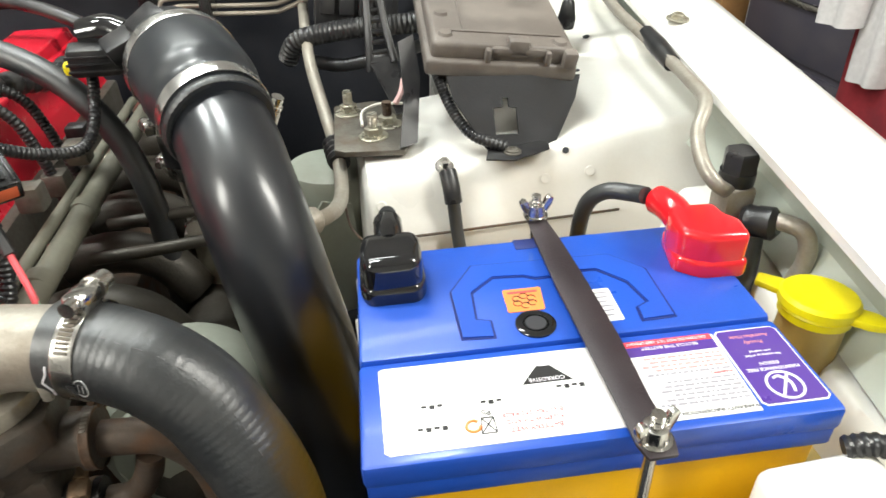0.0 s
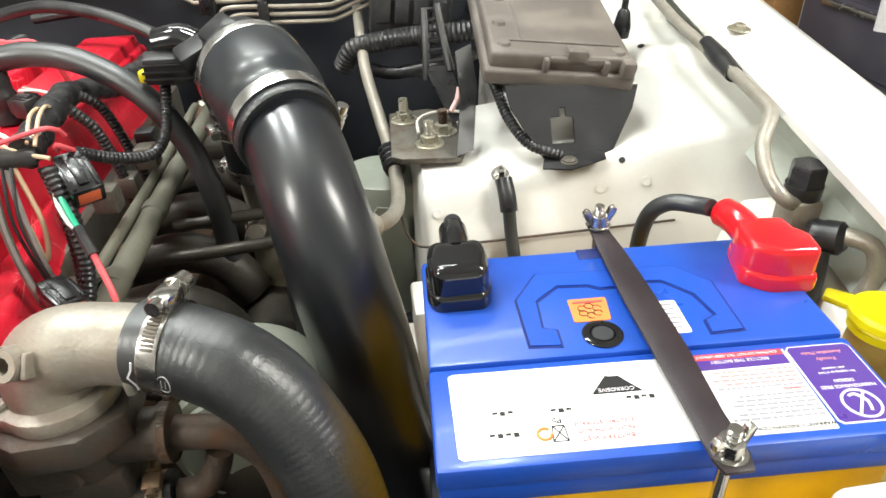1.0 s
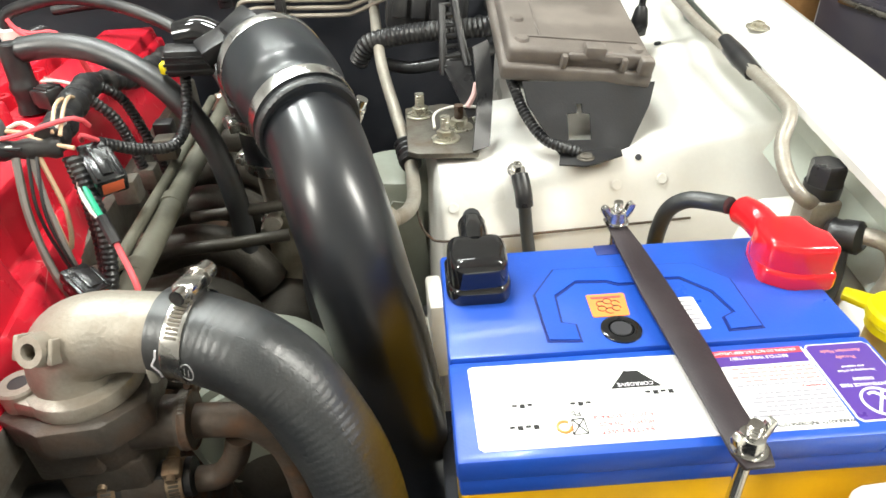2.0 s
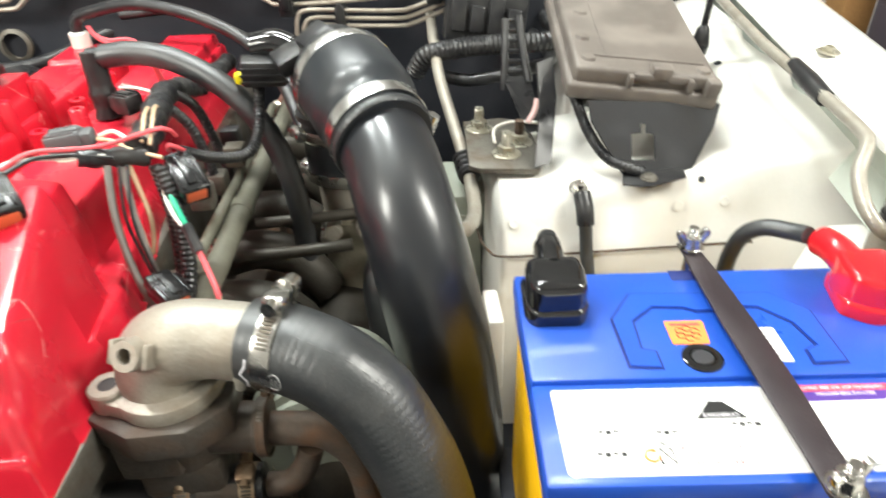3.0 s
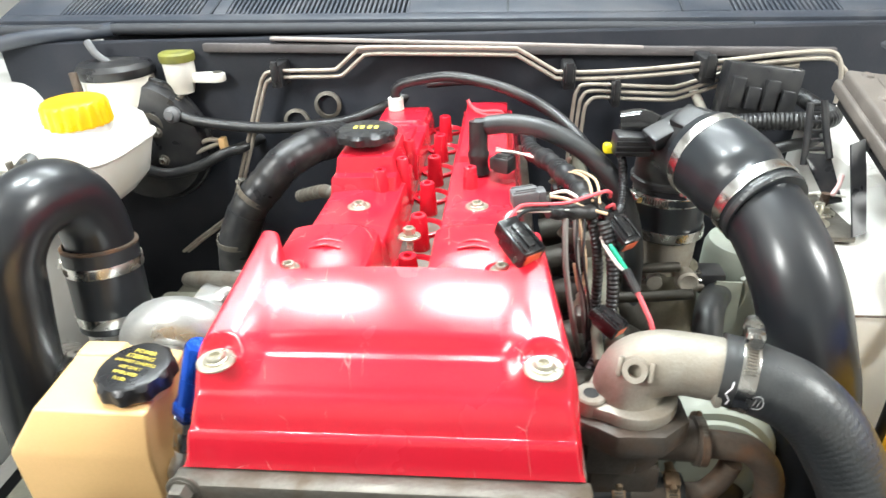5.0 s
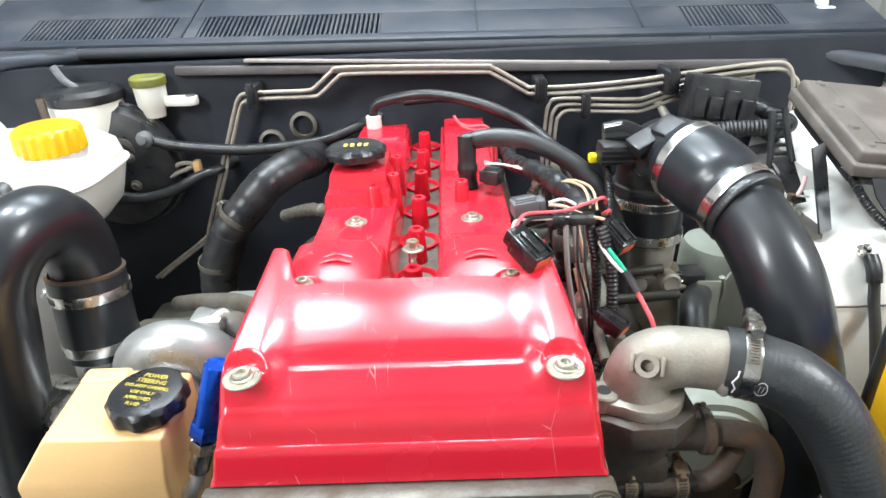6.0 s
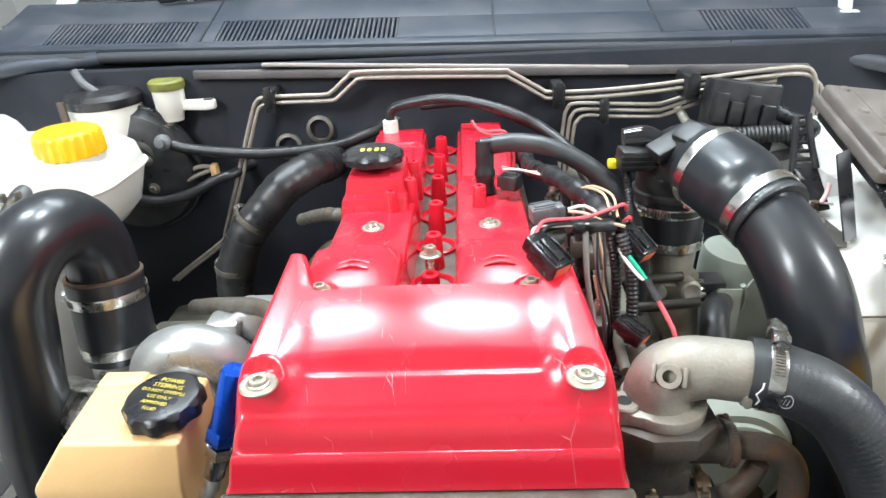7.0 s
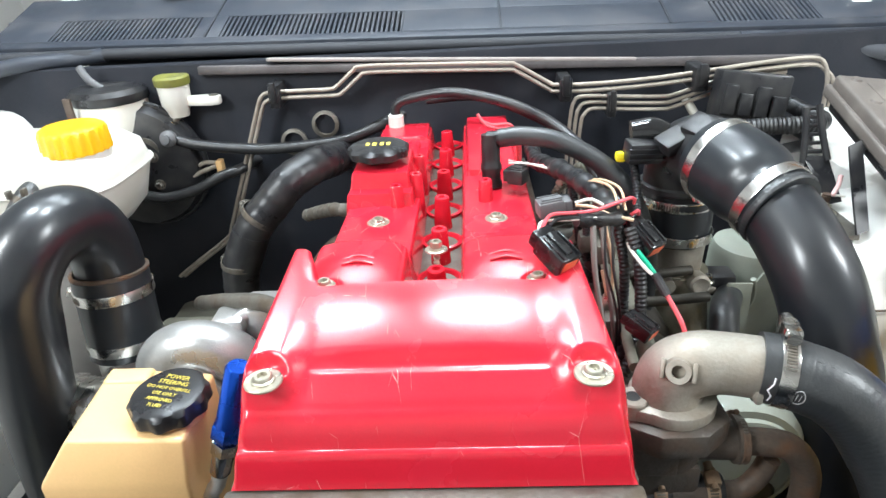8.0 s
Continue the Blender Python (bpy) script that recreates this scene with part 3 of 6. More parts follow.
for y in (0.16, 0.27, 0.40):
    part("rail_collar", lathe([(0.0098, -0.008), (0.0118, -0.007), (0.0118, 0.007), (0.0098, 0.008)], (0.190 + 0.033 * (y - 0.06), y, 0.868), (0.035, 1, 0.004), 18), DUSTYRAIL, engine)
for i in range(6):
    y = 0.13 + i * 0.088
    part("injector", lathe([(0, 0), (0.007, 0), (0.007, 0.014), (0.010, 0.016), (0.010, 0.036), (0.006, 0.04), (0.006, 0.05), (0, 0.05)], (0.170, y, 0.832), (0.55, 0, 0.83), 16), [BLACK, PLATED][i % 2], engine)
    part("intake_runner", tube([(0.150, y, 0.79), (0.195, y, 0.80), (0.235, y, 0.785), (0.262, y - 0.004, 0.745)], 0.021, 18), DARKALLOY, engine)
part("plenum", sweep(spline([(0.285, 0.07, 0.70), (0.287, 0.35, 0.705), (0.287, 0.62, 0.705)], 0.01), lambda u, s: 0.046 * (1 - max(0, 1 - u / 0.05) ** 3 * 0.6), 28), DARKALLOY, engine, "dark cast intake plenum")
part("intake_neck", tube([(0.296, 0.352, 0.815), (0.298, 0.348, 0.78), (0.298, 0.335, 0.74), (0.292, 0.31, 0.70)], 0.039, 28), PALEALLOY, engine, "cast alloy intake neck under the throttle")
for y in (0.30, 0.24):
    part("cross_pipe", tube([(0.20, y, 0.835), (0.25, y + 0.002, 0.836), (0.30, y + 0.01, 0.835)], 0.006, 12), DARKALLOY, engine)

throttle = group_thing("throttle", (0.294, 0.355, 0.78), "cast alloy throttle body under black intake elbow", "throttle")
part("body", lathe([(0.030, 0), (0.036, 0.003), (0.036, 0.012), (0.031, 0.016), (0.033, 0.03), (0.034, 0.055), (0.034, 0.070), (0.028, 0.070)], (0.294, 0.355, 0.795), sides=32), ALLOY, throttle)
part("lever_boss", lathe([(0, 0), (0.013, 0), (0.013, 0.018), (0.010, 0.020), (0, 0.016)], (0.310, 0.322, 0.815), (0.1, -1, 0.1), 24), ALLOY, throttle)
part("lever_boss", lathe([(0, 0), (0.009, 0), (0.009, 0.02), (0, 0.02)], (0.276, 0.326, 0.812), (-0.1, -1, 0.1), 18), ALLOY, throttle)
part("throttle_sensor", merged(box((0.330, 0.320, 0.790), (0.362, 0.352, 0.818), 0.004), box((0.345, 0.308, 0.776), (0.366, 0.326, 0.796), 0.003)), BLACK, throttle)
for x, y in ((0.268, 0.324), (0.328, 0.324)):
    part("flange_bolt", bolt_bm((x, y, 0.811), (0, 0, 1), 0.0055, 0.009, 0.008), STEEL, throttle)
part("flange", box((0.258, 0.316, 0.795), (0.338, 0.394, 0.805), 0.004), ALLOY, throttle)

# thermostat housing
thermo = group_thing("thermostat_housing", (0.20, 0.045, 0.78), "cast alloy thermostat housing with a brown stained lower body", "thermostat housing")
part("elbow", sweep(spline([(0.194, 0.046, 0.870), (0.194, 0.046, 0.882), (0.199, 0.045, 0.895), (0.212, 0.043, 0.903), (0.232, 0.042, 0.904), (0.270, 0.035, 0.902)], 0.003), lambda u, s: 0.0285 - 0.004 * min(1, u * 1.6), 36), ALLOY, thermo, "grey cast alloy water outlet elbow")
part("port_boss", lathe([(0, 0), (0.0150, 0), (0.0125, 0.012), (0.0092, 0.036), (0.0050, 0.036), (0.0050, 0.024), (0, 0.024)], (0.1995, 0.046, 0.897), (-0.27, -0.80, 0.52), 22), ALLOY, thermo)
part("rib", box((0.2485, 0.012, 0.886), (0.2545, 0.026, 0.898), 0.002), ALLOY, thermo)
PB = Matrix.Translation((0.1995, 0.046, 0.897)) @ Vector((-0.27, -0.80, 0.52)).to_track_quat("Z", "Y").to_matrix().to_4x4()
for dx in (-0.0115, 0.0115):
    part("boss_rib", box((dx - 0.0018, -0.007, 0.016), (dx + 0.0018, 0.008, 0.0335), 0.0012, PB), ALLOY, thermo)
flange_line = [(0.197 + 0.0345 * math.cos(a), 0.043 + 0.0345 * math.sin(a)) for a in np.linspace(0, 2 * math.pi, 37)[:-1]]
part("flange", prism(flange_line, 0.864, 0.876, None, 0.002), ALLOY, thermo)
part("flange_eye", lathe([(0.0058, 0.0), (0.0125, 0.0), (0.0128, 0.014), (0.0115, 0.0155), (0.0062, 0.0155), (0.0058, 0.0)], (0.163, 0.034, 0.864), sides=24), ALLOY, thermo)
part("bolt_hole", lathe([(0, 0), (0.0062, 0), (0.0062, 0.0008), (0, 0.0008)], (0.163, 0.034, 0.8784), sides=20), BLACKINK, thermo)
part("flange_lug", prism([(0.163, 0.0215), (0.19, 0.01), (0.19, 0.07), (0.163, 0.0465), (0.1535, 0.042), (0.1535, 0.026)], 0.864, 0.8755, None, 0.002), ALLOY, thermo)
part("gasket_plate", prism([(0.150, 0.020), (0.180, 0.002), (0.215, 0.003), (0.238, 0.022), (0.236, 0.06), (0.20, 0.08), (0.160, 0.065)], 0.842, 0.8645, None, 0.002), CASTBROWN, thermo)
part("lower_body", merged(prism([(x * 0.96 + 0.008, y * 0.96 + 0.001) for x, y in flange_line], 0.846, 0.864, None, 0.002), lathe([(0.031, 0), (0.029, -0.02), (0.022, -0.05), (0.020, -0.08)], (0.200, 0.042, 0.850), sides=28)), CASTBROWN, thermo, "brown stained iron lower body")
part("lower_block", merged(box((0.160, 0.012, 0.812), (0.200, 0.07, 0.858), 0.004), box((0.165, 0.018, 0.775), (0.222, 0.06, 0.815), 0.006)), CASTBROWN, thermo, "dark brown angular casting")
part("side_stub", lathe([(0, 0), (0.017, 0), (0.017, 0.042), (0.020, 0.043), (0.020, 0.050), (0.012, 0.052), (0, 0.052)], (0.205, 0.036, 0.832), (1, -0.02, -0.02), 26), CASTBROWN, thermo)
part("bypass_stub", lathe([(0, 0), (0.012, 0), (0.012, 0.03), (0, 0.03)], (0.200, 0.026, 0.780), (1, 0, 0), 20), CASTBROWN, thermo)
thing("heater_pipe", tube([(0.252, 0.034, 0.830), (0.272, 0.032, 0.830), (0.292, 0.031, 0.826), (0.308, 0.030, 0.808), (0.315, 0.030, 0.78), (0.316, 0.032, 0.73), (0.312, 0.04, 0.60)], 0.0115, 20), IRON, "rusty brown bent heater pipe", "pipe")
thing("heater_pipe", tube([(0.246, 0.030, 0.776), (0.262, 0.030, 0.778), (0.274, 0.031, 0.792), (0.281, 0.032, 0.812)], 0.009, 16), IRON, "short rusty bent pipe", "pipe")
thing("bypass_hose", tube([(0.130, 0.028, 0.772), (0.17, 0.028, 0.777), (0.21, 0.029, 0.780), (0.244, 0.030, 0.780)], 0.0135, 18), BLACK, "short black bypass hose with two clamps", "hose")
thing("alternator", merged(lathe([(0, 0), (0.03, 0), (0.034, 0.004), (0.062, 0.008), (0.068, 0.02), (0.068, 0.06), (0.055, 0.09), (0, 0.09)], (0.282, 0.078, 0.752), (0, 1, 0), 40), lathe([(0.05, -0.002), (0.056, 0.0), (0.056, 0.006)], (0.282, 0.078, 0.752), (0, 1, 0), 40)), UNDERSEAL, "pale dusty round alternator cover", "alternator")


def clamp_at(at, axis, r, width=0.011, turn=0.0, material=None, label="bright steel worm drive hose clamp", group="hose clamps", head=1.0):
    """A slotted band with its screw housing and screw."""
    at, axis = Vector(at), Vector(axis).normalized()
    frame_ = axis.to_track_quat("Z", "Y").to_matrix().to_4x4()
    m = Matrix.Translation(at) @ frame_ @ pose(0, 0, 0, 0, 0, turn)
    ob = group_thing("hose_clamp", at, label, "hose clamp", group)
    mat = material or STEEL
    h = width / 2
    band = lathe([(r, -h), (r + 0.0010, -h), (r + 0.0013, -h * 0.8), (r + 0.0008, 0), (r + 0.0013, h * 0.8), (r + 0.0010, h), (r, h)], (0, 0, 0), sides=40)
    bmesh.ops.transform(band, matrix=m, verts=band.verts)
    part("band", band, mat, ob)
    k = head
    part("screw_housing", box((r - 0.001, -0.009 * k, -h * 1.15), (r + 0.009 * k, 0.007 * k, h * 1.15), 0.0022 * k, m), mat, ob)
    sc = merged(lathe([(0, -0.020 * k), (0.0052 * k, -0.020 * k), (0.0052 * k, -0.012 * k), (0.0065 * k, -0.012 * k), (0.0065 * k, -0.0095 * k), (0.004 * k, -0.0095 * k), (0.004 * k, 0.012 * k), (0, 0.012 * k)], (r + 0.005 * k, 0, 0), (0, 1, 0), 12))
    bmesh.ops.transform(sc, matrix=m, verts=sc.verts)
    part("screw", sc, mat, ob)
    for i in range(9):
        a = 0.35 + i * max(0.075, 0.0024 / r)
        slot = box((r + 0.0009, -0.0009, -h * 0.62), (r + 0.0017, 0.0009, h * 0.62), 0.0002, m @ pose(0, 0, 0, 0, 0, math.degrees(a)))
        part("slot", slot, OLDALLOY, ob)
    return ob


# ---- pipes and hoses ----
PR = [(0.331, 0.236, 0.964), (0.3448, 0.1989, 0.944), (0.3544, 0.1656, 0.9195), (0.3627, 0.1458, 0.8901), (0.37, 0.1318, 0.8549), (0.3774, 0.1202, 0.818), (0.3837, 0.116, 0.7705), (0.389, 0.1139, 0.6967), (0.3911, 0.1139, 0.4857)]
thing("intake_pipe", tube(PR, lambda u, s: 0.038 + 0.0012 * min(1, u * 3), 48), PIPE, "satin black steel intercooler pipe bent down beside the battery", "pipe")
coupling = group_thing("coupling_hose", (0.31, 0.28, 0.98), "black silicone coupling on the intake pipe with steel bands", "hose")
part("sleeve", tube([(0.341, 0.208, 0.955), (0.331, 0.236, 0.964), (0.318, 0.268, 0.975), (0.302, 0.305, 0.982)], lambda u, s: 0.0412 + 0.0048 * step_up(np.float64(u), 0.25, 0.45) - 0.003 * step_up(np.float64(u), 0.85, 1.0), 44), SILICONE, coupling)
part("braided_edge", lathe([(0.0385, -0.0035), (0.0415, -0.0035), (0.0428, -0.0015), (0.0428, 0.0015), (0.042, 0.0035), (0.040, 0.0035)], (0.3395, 0.2125, 0.9565), (-0.4, 0.9, 0.33), 160, lambda a, h: 1 + 0.007 * math.cos(53 * a)), RUBBER, coupling, "dark braided hose edge")
clamp_at((0.3352, 0.2245, 0.9605), (-0.4, 0.9, 0.33), 0.0425, 0.012, 200, CHROME, "polished wide band clamp on the intake coupling")
clamp_at((0.3075, 0.292, 0.9795), (-0.43, 0.88, 0.22), 0.0462, 0.011, -75, CHROME, "polished band clamp on the intake coupling", head=0.6)
elbow = group_thing("intake_elbow", (0.29, 0.35, 0.95), "black plastic intake elbow bent down to the throttle", "intake elbow")
part("elbow", tube([(0.306, 0.296, 0.980), (0.297, 0.318, 0.983), (0.290, 0.342, 0.972), (0.288, 0.362, 0.945), (0.289, 0.366, 0.91), (0.291, 0.362, 0.870)], 0.0395, 40), BLACK, elbow)
part("rim", lathe([(0.040, 0), (0.044, 0.002), (0.044, 0.008), (0.040, 0.010)], (0.289, 0.365, 0.922), sides=40), BLACK, elbow)
part("sensor_bracket", merged(box((-0.026, -0.012, -0.006), (0.026, 0.014, 0.010), 0.003, Matrix.Translation((0.270, 0.312, 1.000)) @ pose(0, 0, 0, 15, -22, 20)), box((-0.014, -0.018, -0.004), (0.016, 0.016, 0.014), 0.004, Matrix.Translation((0.288, 0.305, 1.008)) @ pose(0, 0, 0, 10, -30, 30))), BLACK, elbow)
sensor = group_thing("sensor_plug", (0.235, 0.335, 0.99), "black air sensor plug with grey ribs and a yellow lock", "plug")
part("head", tube([(0.222, 0.338, 1.000), (0.244, 0.336, 1.002), (0.258, 0.330, 0.998)], lambda u, s: 0.0155 - 0.003 * abs(u - 0.5), 24), GLOSS, sensor)
part("socket", box((-0.020, -0.012, -0.012), (0.020, 0.012, 0.012), 0.003, Matrix.Translation((0.232, 0.318, 0.985)) @ pose(0, 0, 0, 5, 4, 8)), BLACK, sensor)
for dz in (-0.006, 0.0, 0.006):
    part("rib", box((-0.021, -0.0135, -0.0012), (0.021, -0.0118, 0.0012), 0.0004, Matrix.Translation((0.232, 0.318, 0.985 + dz)) @ pose(0, 0, 0, 5, 4, 8)), BLACK, sensor)
part("lock", box((0.203, 0.318, 0.972), (0.214, 0.330, 0.983), 0.003), YELLOW, sensor, "bright yellow lock tab")
thing("throttle_sleeve", lathe([(0.037, 0), (0.041, 0.002), (0.0415, 0.03), (0.041, 0.058), (0.038, 0.060)], (0.292, 0.360, 0.856), sides=36), SILICONE, "black silicone sleeve on the throttle", "hose")
clamp_at((0.2915, 0.362, 0.908), (0, 0.05, 1), 0.0418, 0.012, 20, BANDSTEEL, "polished band clamp above the throttle")
clamp_at((0.2925, 0.358, 0.865), (0, 0.05, 1), 0.0418, 0.012, -10, BANDSTEEL, "polished band clamp above the throttle")

thing("water_hose", tube([(0.350, 0.31, 0.795), (0.330, 0.27, 0.806), (0.322, 0.243, 0.790), (0.326, 0.225, 0.74), (0.332, 0.21, 0.60)], 0.0165, 20), RUBBER, "blue-grey rubber hose looped behind the intake pipe", "hose")
rh = group_thing("radiator_hose", (0.30, 0.0, 0.80), "black rubber radiator hose with fabric ribs", "hose")
RH = [(0.2575, 0.0385, 0.9030), (0.2715, 0.0345, 0.9020), (0.286, 0.0295, 0.8995), (0.308, 0.020, 0.893), (0.328, 0.012, 0.876), (0.343, 0.002, 0.853), (0.356, -0.010, 0.826), (0.364, -0.024, 0.79), (0.368, -0.05, 0.72), (0.36, -0.2, 0.60), (0.36, -0.45, 0.58)]
part("tube", sweep(spline(RH, 0.0008), lambda u, s: 0.0275 + 0.00006 * math.sin(s * 2 * math.pi / 0.0048), 40), RUBBER, rh)
clamp_at((0.2735, 0.0340, 0.9018), (1, -0.28, -0.10), 0.0277, 0.012, 82, STEEL, "bright steel worm clamp on the radiator hose", head=1.15)
RHS = spline(RH, 0.0012)


def on_hose(s, angle, r=0.0277):
    """A place on the radiator hose: metres along it and degrees up from its front."""
    i = min(range(1, len(RHS) - 1), key=lambda k: abs((RHS[k] - RHS[0]).length - s))
    t = (RHS[i + 1] - RHS[i - 1]).normalized()
    front = Vector((0, -1, 0)) - t * t.dot(Vector((0, -1, 0)))
    front.normalize()
    up = front.cross(t) * -1
    if up.z < 0:
        up = -up
    return RHS[i] + t * (s - (RHS[i] - RHS[0]).length) + (front * math.cos(radians(angle)) + up * math.sin(radians(angle))) * r


part("print_mark", sweep([on_hose(0.0285 + 0.0050 * math.cos(a), -6 + 13 * math.sin(a)) for a in np.linspace(0, 2 * math.pi, 25)], 0.00035, 6, False), GREYPALE, rh, "small pale printed oval")
for s0 in np.arange(0.034, 0.122, 0.0075):
    part("print_mark", sweep([on_hose(s, 62 - 240 * (s - 0.03), 0.02765) for s in (s0, s0 + 0.0015, s0 + 0.003)], 0.00018, 5), DULLPRINT, rh)
for ds, da in ((-0.0015, 0), (0.0015, 0)):
    part("print_mark", sweep([on_hose(0.0285 + ds, -6 + a) for a in (-6, -3, 0, 3, 6)], 0.0003, 6), GREYPALE, rh)
part("arrow_mark", sweep([on_hose(s, a, 0.0276) for s, a in ((0.0082, 20), (0.0078, 10), (0.0045, -2), (0.0080, -14), (0.0070, -26))], 0.0007, 6), WHITEINK, rh, "white paint zigzag mark")
for x in (0.190, 0.234):
    clamp_at((x, 0.0290, 0.779), (1, 0.02, 0.02), 0.0140, 0.011, 105, RUSTBAND, "small stained hose clamp", "small hose clamps", 0.75)
clamp_at((0.253, 0.034, 0.831), (1, 0, 0), 0.0185, 0.006, 40, IRON, "rusty collar on the heater pipe", "small hose clamps", 0.6)

TP = [(-0.397, 0.288, 0.80), (-0.397, 0.291, 0.86), (-0.395, 0.283, 0.918), (-0.399, 0.252, 0.955), (-0.413, 0.210, 0.952), (-0.430, 0.185, 0.915), (-0.440, 0.180, 0.86), (-0.453, 0.178, 0.78), (-0.465, 0.178, 0.68), (-0.47, 0.178, 0.45)]
thing("turbo_pipe", tube(TP, 0.039, 48), PIPE, "satin black steel turbo pipe arched over to the intercooler", "pipe")
turbo_coupling = group_thing("turbo_coupling", (-0.398, 0.276, 0.77), "black silicone coupling below the turbo pipe", "hose")
part("sleeve", lathe([(0.040, 0), (0.0435, 0.002), (0.0435, 0.106), (0.041, 0.108)], (-0.398, 0.276, 0.765), (0.0, 0.12, 1), 40), SILICONE, turbo_coupling)
part("cut_edge", lathe([(0.0405, 0), (0.0442, 0.001), (0.0442, 0.004), (0.0405, 0.005)], (-0.398, 0.2895, 0.870), (0.0, 0.12, 1), 40), IRON, turbo_coupling, "brown fabric cut edge")
clamp_at((-0.398, 0.279, 0.782), (0, 0.12, 1), 0.0440, 0.013, -35, BANDSTEEL, "polished band clamp on the turbo coupling")
clamp_at((-0.398, 0.287, 0.848), (0, 0.12, 1), 0.0440, 0.013, 5, BANDSTEEL, "polished band clamp on the turbo coupling")
turbo = group_thing("turbocharger", (-0.28, 0.2, 0.72), "cast alloy turbocharger with a snail housing", "turbocharger")
part("snail", sweep([Vector((-0.275, 0.205, 0.765)) + Vector((0.052 * math.cos(a), -0.012 * math.sin(a) + 0.01, 0.055 * math.sin(a))) for a in np.linspace(-0.8, 4.2, 40)], lambda u, s: 0.033 - 0.009 * u, 28), SILVER, turbo, "clean silver cast compressor snail")
part("outlet", tube([(-0.232, 0.22, 0.735), (-0.26, 0.22, 0.70), (-0.36, 0.26, 0.70), (-0.398, 0.27, 0.72), (-0.398, 0.275, 0.78)], 0.034, 28), SILVER, turbo)
part("inlet", lathe([(0.03, 0), (0.036, 0.004), (0.036, 0.03), (0.030, 0.032)], (-0.275, 0.19, 0.768), (0.15, -1, 0.15), 32), SILVER, turbo)
part("bracket", merged(box((-0.232, 0.235, 0.79), (-0.188, 0.285, 0.842), 0.006), box((-0.262, 0.222, 0.815), (-0.222, 0.262, 0.838), 0.008), tube([(-0.25, 0.20, 0.80), (-0.24, 0.23, 0.825), (-0.215, 0.25, 0.836)], 0.010, 14)), SILVER, turbo)
thing("chrome_pipe", tube([(-0.475, 0.255, 0.70), (-0.430, 0.215, 0.725), (-0.385, 0.190, 0.742), (-0.31, 0.182, 0.755)], 0.038, 36), BANDSTEEL, "polished alloy turbo inlet pipe", "pipe")

breather = group_thing("breather_hose", (0.063, 0.361, 0.93), "thick grey-black breather hose on a black elbow", "hose")
part("elbow", merged(tube([(0.0645, 0.357, 0.935), (0.064, 0.359, 0.965), (0.064, 0.361, 0.988), (0.064, 0.362, 0.998)], lambda u, s: 0.0128 if (0.30 < u < 0.42) or u < 0.1 else 0.0112, 20), tube([(0.060, 0.362, 0.992), (0.075, 0.361, 0.993), (0.086, 0.360, 0.993)], 0.0095, 18)), BLACK, breather)
part("hose", tube([(0.074, 0.361, 0.993), (0.10, 0.359, 0.9955), (0.130, 0.353, 0.993), (0.158, 0.345, 0.984), (0.188, 0.333, 0.968), (0.212, 0.322, 0.946), (0.232, 0.312, 0.912), (0.243, 0.305, 0.87), (0.246, 0.302, 0.82), (0.242, 0.30, 0.72)], 0.0113, 20), RUBBER, breather)
thing("vacuum_hose", tube([(-0.079, 0.645, 0.950), (-0.077, 0.645, 0.964), (-0.06, 0.643, 0.974), (0.0, 0.628, 0.986), (0.052, 0.610, 0.984), (0.11, 0.585, 0.972), (0.165, 0.558, 0.948), (0.21, 0.50, 0.915), (0.24, 0.43, 0.87)], 0.0078, 14), BLACK, "thin black vacuum hose looped from the breather valve", "hose")
thing("vacuum_hose", tube([(-0.03, 0.68, 0.962), (0.05, 0.665, 0.968), (0.12, 0.63, 0.952), (0.19, 0.58, 0.92), (0.23, 0.5, 0.87)], 0.0065, 12), BLACK, "second thin black vacuum hose", "hose")

# ---- battery ----
BAT = pose(0.541, 0.003, 0.0, 0, 0, -3.5)


def on_bat(x, y, z):
    return BAT @ Vector((x, y, z))


battery = group_thing("battery", (0.541, 0.003, 0.70), "blue and yellow car battery held by a dark strap", "battery")
part("case", box((-0.1145, -0.0845, 0.700), (0.1145, 0.0795, 0.876), 0.004, BAT), YELLOWCASE, battery, "yellow plastic battery case")
lid = part("lid", merged(box((-0.1190, -0.0890, 0.8835), (0.1190, -0.0203, 0.899), 0.003, BAT), box((-0.1178, -0.0878, 0.8715), (0.1178, -0.0208, 0.886), 0.002, BAT)), BLUE, battery, "blue plastic battery lid")
lid2 = part("lid", merged(box((-0.1185, -0.0197, 0.8835), (0.1185, 0.0840, 0.9005), 0.003, BAT), box((-0.1175, -0.0200, 0.8715), (0.1175, 0.0825, 0.886), 0.002, BAT)), BLUE, battery, "blue plastic battery lid with a moulded handle")
HANDLE = [(-0.0595, -0.0100), (-0.0605, 0.0320), (-0.0440, 0.0572), (0.0468, 0.0550), (0.0645, 0.0360), (0.0640, -0.0101), (0.0458, -0.0108), (0.0466, -0.0005), (0.0545, 0.0035), (0.0496, 0.0251), (0.0346, 0.0412), (0.0200, 0.0420), (0.0120, 0.0390), (-0.0060, 0.0385), (-0.0130, 0.0425), (-0.0329, 0.0440), (-0.0490, 0.0300), (-0.0503, 0.0039), (-0.0422, 0.0014), (-0.0423, -0.0115)]


